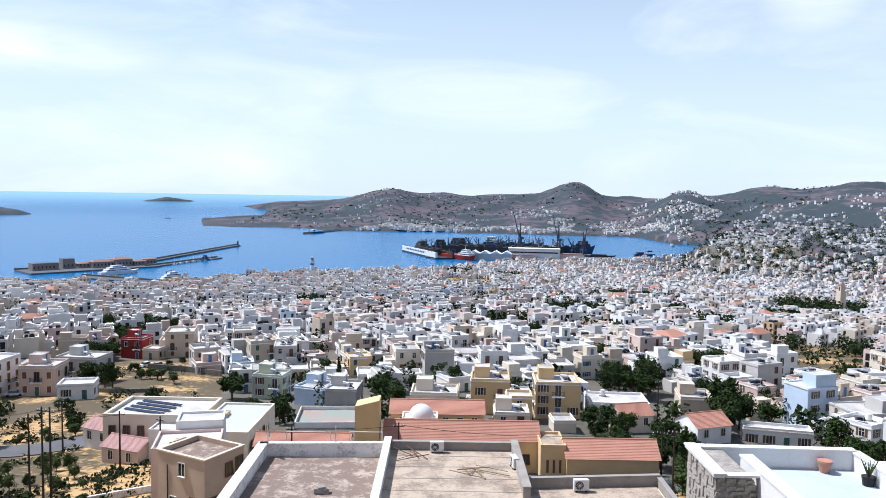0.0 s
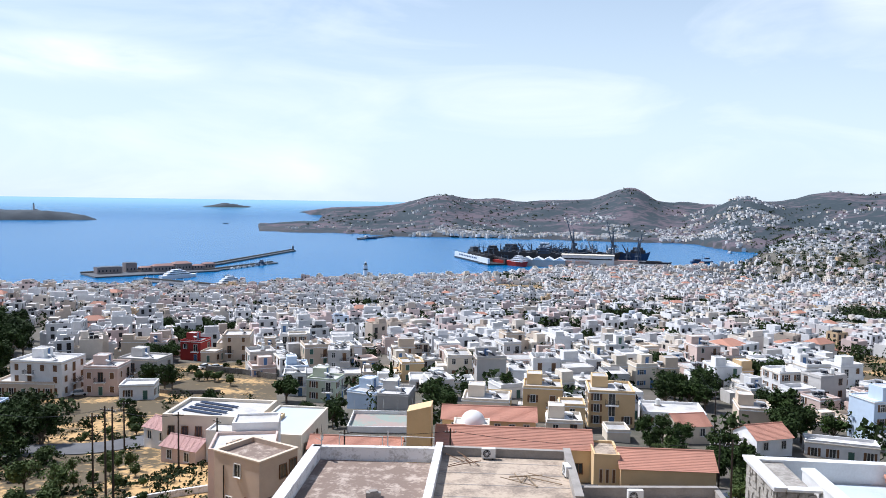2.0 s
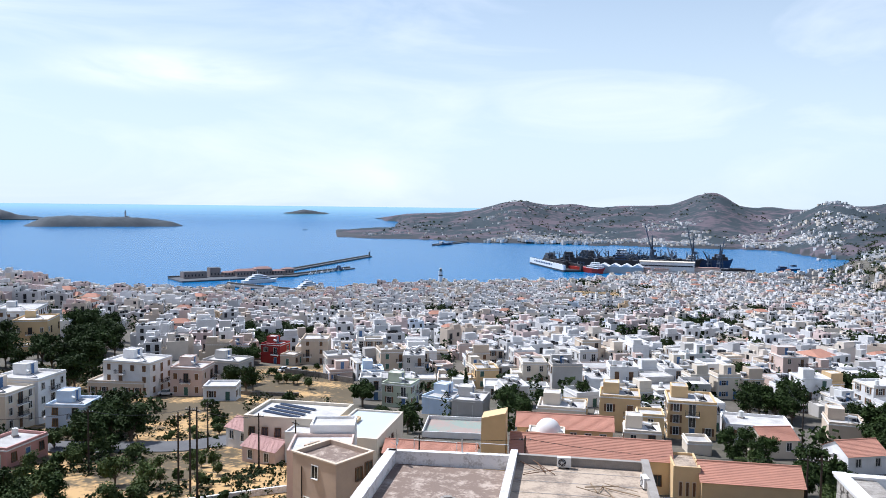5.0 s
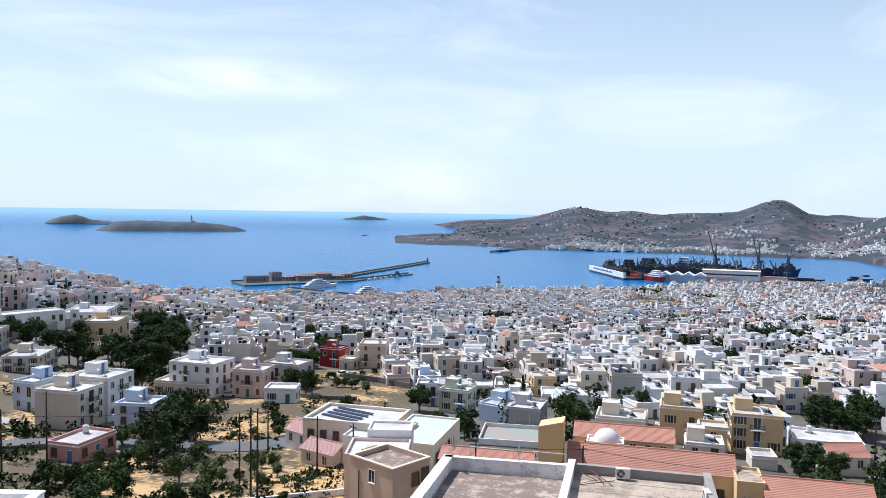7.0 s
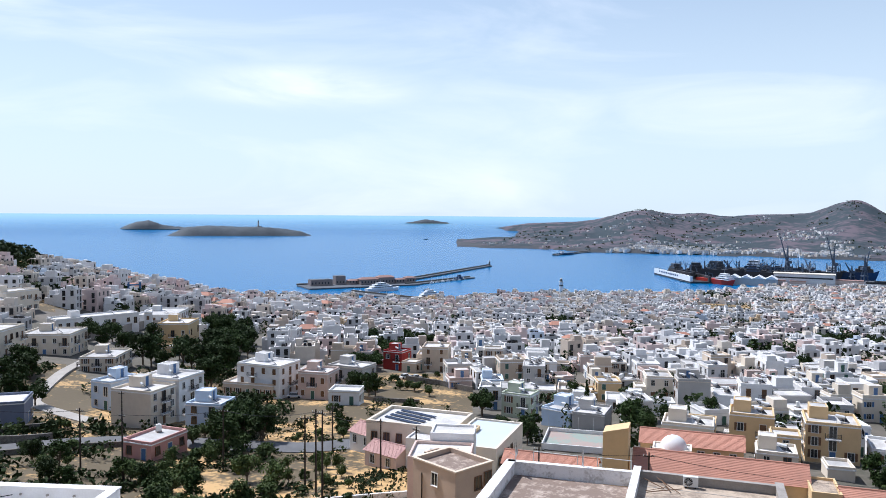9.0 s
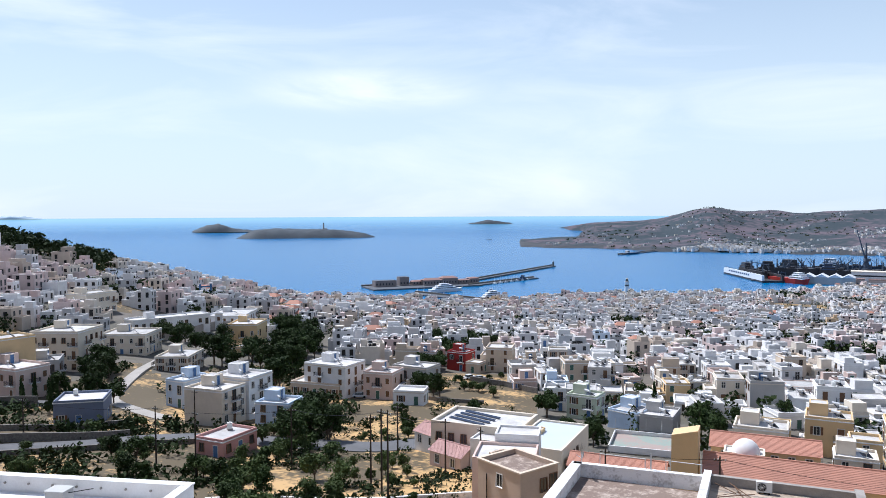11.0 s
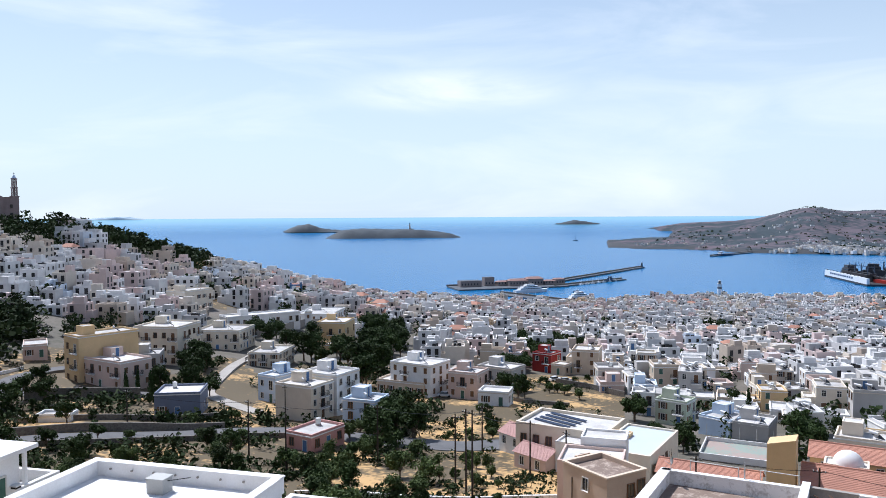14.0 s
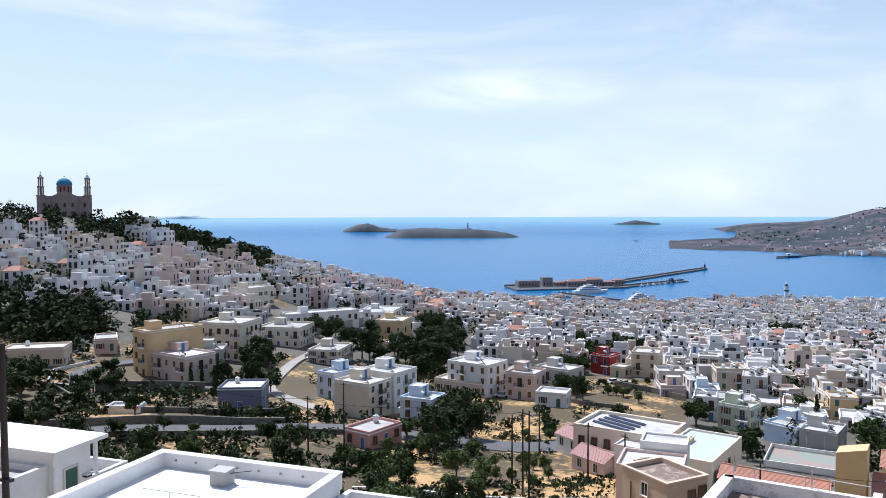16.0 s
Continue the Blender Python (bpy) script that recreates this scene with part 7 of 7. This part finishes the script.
crane(150, 1500, 2, 200, 58, (16, 0, 80), "tall dark shipyard crane with a steep lattice jib")
crane(222, 1480, 2, 160, 56, (12, 0, 74), "dark luffing crane above the repair berths")
crane(268, 1470, 2, 30, 44, (8, 0, 52), "shorter dark portal crane at the end of the yard")
for k, (x, y, h, q) in enumerate(((20, 1480, 22, 14), (52, 1500, 24, -12), (92, 1485, 20, 14), (190, 1530, 26, 14), (120, 1540, 22, -14), (255, 1510, 24, 12))):
    crane(x, y, 2, 40 * k, h, (q, 0, h * 1.25), "small dark dockside crane in the yard")
for x, y, w, d, h, n in ((84, 1356, 76, 30, 11, 4),):
    s = thing("shed_row", "row of white gabled shipyard sheds", "shed", pose(x, y, 2, 0, 0, -8))
    for k in range(n):
        u = -w / 2 + w / n * (k + 0.5)
        ww = w / n
        g = Shape().box(u, 0, -2, ww, d, h, WALLS["grey"])
        part("wall", g, s, "weathered pale shed front")
        rf = Shape()
        rf.faces([(u - ww / 2, -d / 2 - 1, h - 2), (u, -d / 2 - 1, h + 3), (u + ww / 2, -d / 2 - 1, h - 2), (u - ww / 2, d / 2, h - 2), (u, d / 2, h + 3), (u + ww / 2, d / 2, h - 2)], [(0, 1, 4, 3), (1, 2, 5, 4), (0, 2, 1), (3, 4, 5)], HULL_WHITE)
        part("roof", rf, s, "white sheet roof")
hall = thing("shipyard_hall", "long white shipyard hall with a band of windows", "hall", pose(166, 1400, 2, 0, 0, -7))
part("wall", Shape().box(0, 0, -2, 92, 26, 17, HULL_WHITE), hall)
part("window_band", Shape().box(0, -13.1, 8, 86, 0.3, 2.4, GLASS), hall)
part("roof", Shape().box(0, 0, 15, 94, 28, 1.2, WALLS["cream"]), hall)
for x, y, w, d, h in ((120, 1368, 30, 14, 8), (230, 1395, 46, 18, 9), (155, 1385, 24, 12, 6)):
    s = thing("shipyard_building", "low reddish shipyard workshop", "workshop", pose(x, y, 2, 0, 0, -7), "shipyard workshops")
    part("wall", Shape().box(0, 0, -2, w, d, h, WALLS["pink"]), s)
    part("roof", Shape().box(0, 0, h - 2, w + 1, d + 1, 0.6, TILE_FAR), s)
yard = thing("shipyard_quay", "concrete yard quay among the docks", "quay", kind="structure", shape=Shape().box(140, 1400, -6, 330, 110, 8, QUAY, -7).box(200, 1475, -6, 170, 60, 8, QUAY, -7))

# ---- islands and far shore ----
def island(name, label, az, d, length, depth, tops, seed, turn=0.0):
    """A rocky island: ridge heights along its length."""
    n, m = 60, 14
    a = radians(az)
    base = sea_level(d)
    s, vs, fs = Shape(), [], []
    for i in range(n + 1):
        u = i / n
        ridge = float(np.interp(u, np.linspace(0, 1, len(tops)), tops))
        for j in range(m + 1):
            v = j / m * 2 - 1
            prof = max(0.0, 1 - abs(v) ** 3.0)
            edge = min(1.0, u * 9, (1 - u) * 9) ** 0.5
            x, y = (u - 0.5) * length, v * depth / 2 * (0.35 + 0.65 * edge)
            z = ridge * prof * edge + 7.0 * float(fbm(np.float64(x / 40), np.float64(y / 40 + v), seed)) * prof - 1.5
            vs.append((x, y, z))
    for i in range(n):
        for j in range(m):
            k = i * (m + 1) + j
            fs.append((k, k + m + 1, k + m + 2, k + 1))
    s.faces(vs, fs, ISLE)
    return thing(name, label, "island", pose(-math.sin(a) * d, math.cos(a) * d, base, 0, 0, az + turn), shape=s, kind="structure", flat=False)


# scrub tones pushed to blue, so the distance haze sits in the colour
ISLE = surface("hazed_island_scrub", (0.052, 0.068, 0.084), (0.030, 0.042, 0.056), scale=0.01, fine=0.1, amount=1.0, bump=0)
island("islet", "long low rocky island with a lighthouse", 33.1, 3660, 640, 220, (10, 38, 46, 38, 40, 38, 26, 12), 2)
island("islet", "small hilly island behind the long one", 38.9, 4230, 330, 160, (8, 30, 44, 22, 10, 6), 3)
island("islet", "far pale islet on the horizon", 19.6, 4620, 268, 90, (2, 6, 15, 22, 15, 7, 2), 4)
# air haze put into the isle's pale blue-grey base colour
painted_haze = surface("painted_haze_rock", (0.42, 0.52, 0.60), (0.36, 0.46, 0.55), scale=0.01, bump=0, rough=1.0, spec=0.0)
far_isle = island("islet", "mountain island beyond the horizon, paled by painted haze", 52.4, 4965, 330, 60, (2, 8, 12, 17, 20, 16, 13, 8, 4), 6)
far_isle.data.materials[0] = painted_haze
l2 = thing("island_lighthouse", "tall pale lighthouse tower on the long island", "lighthouse", pose(-math.sin(radians(31.9)) * 3660, math.cos(radians(31.9)) * 3660, 38))
part("tower", Shape().beam((0, 0, 0), (0, 0, 26), 4.5, WALLS["grey"], 10, 3), l2)
part("lantern", Shape().beam((0, 0, 26), (0, 0, 31), 3, GLASS, 10, 1.5), l2)
part("keeper_house", Shape().box(8, 0, -4, 16, 10, 9, WALLS["grey"]), l2)

# villages over the far hills
village = Shape()
rv = random.Random(11)
for azs, ds, n in (((-33, -16), (1650, 2700), 1300), ((-16, 7), (2270, 2400), 1000), ((-16, 5), (2400, 2700), 300), ((-20, -5), (2250, 3100), 1000), ((-33, -20), (1500, 1900), 260), ((0, 12), (2300, 3300), 150), ((12, 15.5), (2560, 2800), 16), ((-8, 6), (2700, 3600), 120)):
    for _ in range(n):
        a, q = radians(rv.uniform(*azs)), rv.uniform(*ds)
        if vnoise(np.float64(a * 40), np.float64(q / 150), 8) < -0.1:
            continue
        x, y = -math.sin(a) * q, math.cos(a) * q
        z = ground_z(x, y)
        if z < 2:
            continue
        village.tray(x, y, z - 4, rv.uniform(6, 12), rv.uniform(6, 9), rv.uniform(6.5, 9), 0.4, FAR_WALLS[rv.choice(("white", "white", "white", "cream", "grey"))], ROOF_FAR, rv.uniform(0, 90), 0.3)
thing("hillside_villages", "scattered white houses over the far hills", "houses", kind="stuff", shape=village)
bt = thing("cemetery_tower", "slender stone bell tower among dark cypresses", "bell tower", pose(324, 622, ground_z(324, 622), 0, 0, 10))
part("shaft", Shape().box(0, 0, -3, 5, 5, 21, WALLS["sand"]), bt)
part("belfry", Shape().box(0, 0, 18, 4, 4, 5, WALLS["sand"]).box(0, 0, 18.8, 4.1, 1.6, 3, GLASS), bt)
part("cap", Shape().box(0, 0, 23, 4.6, 4.6, 2.0, TILE_FAR, taper=0.2), bt)
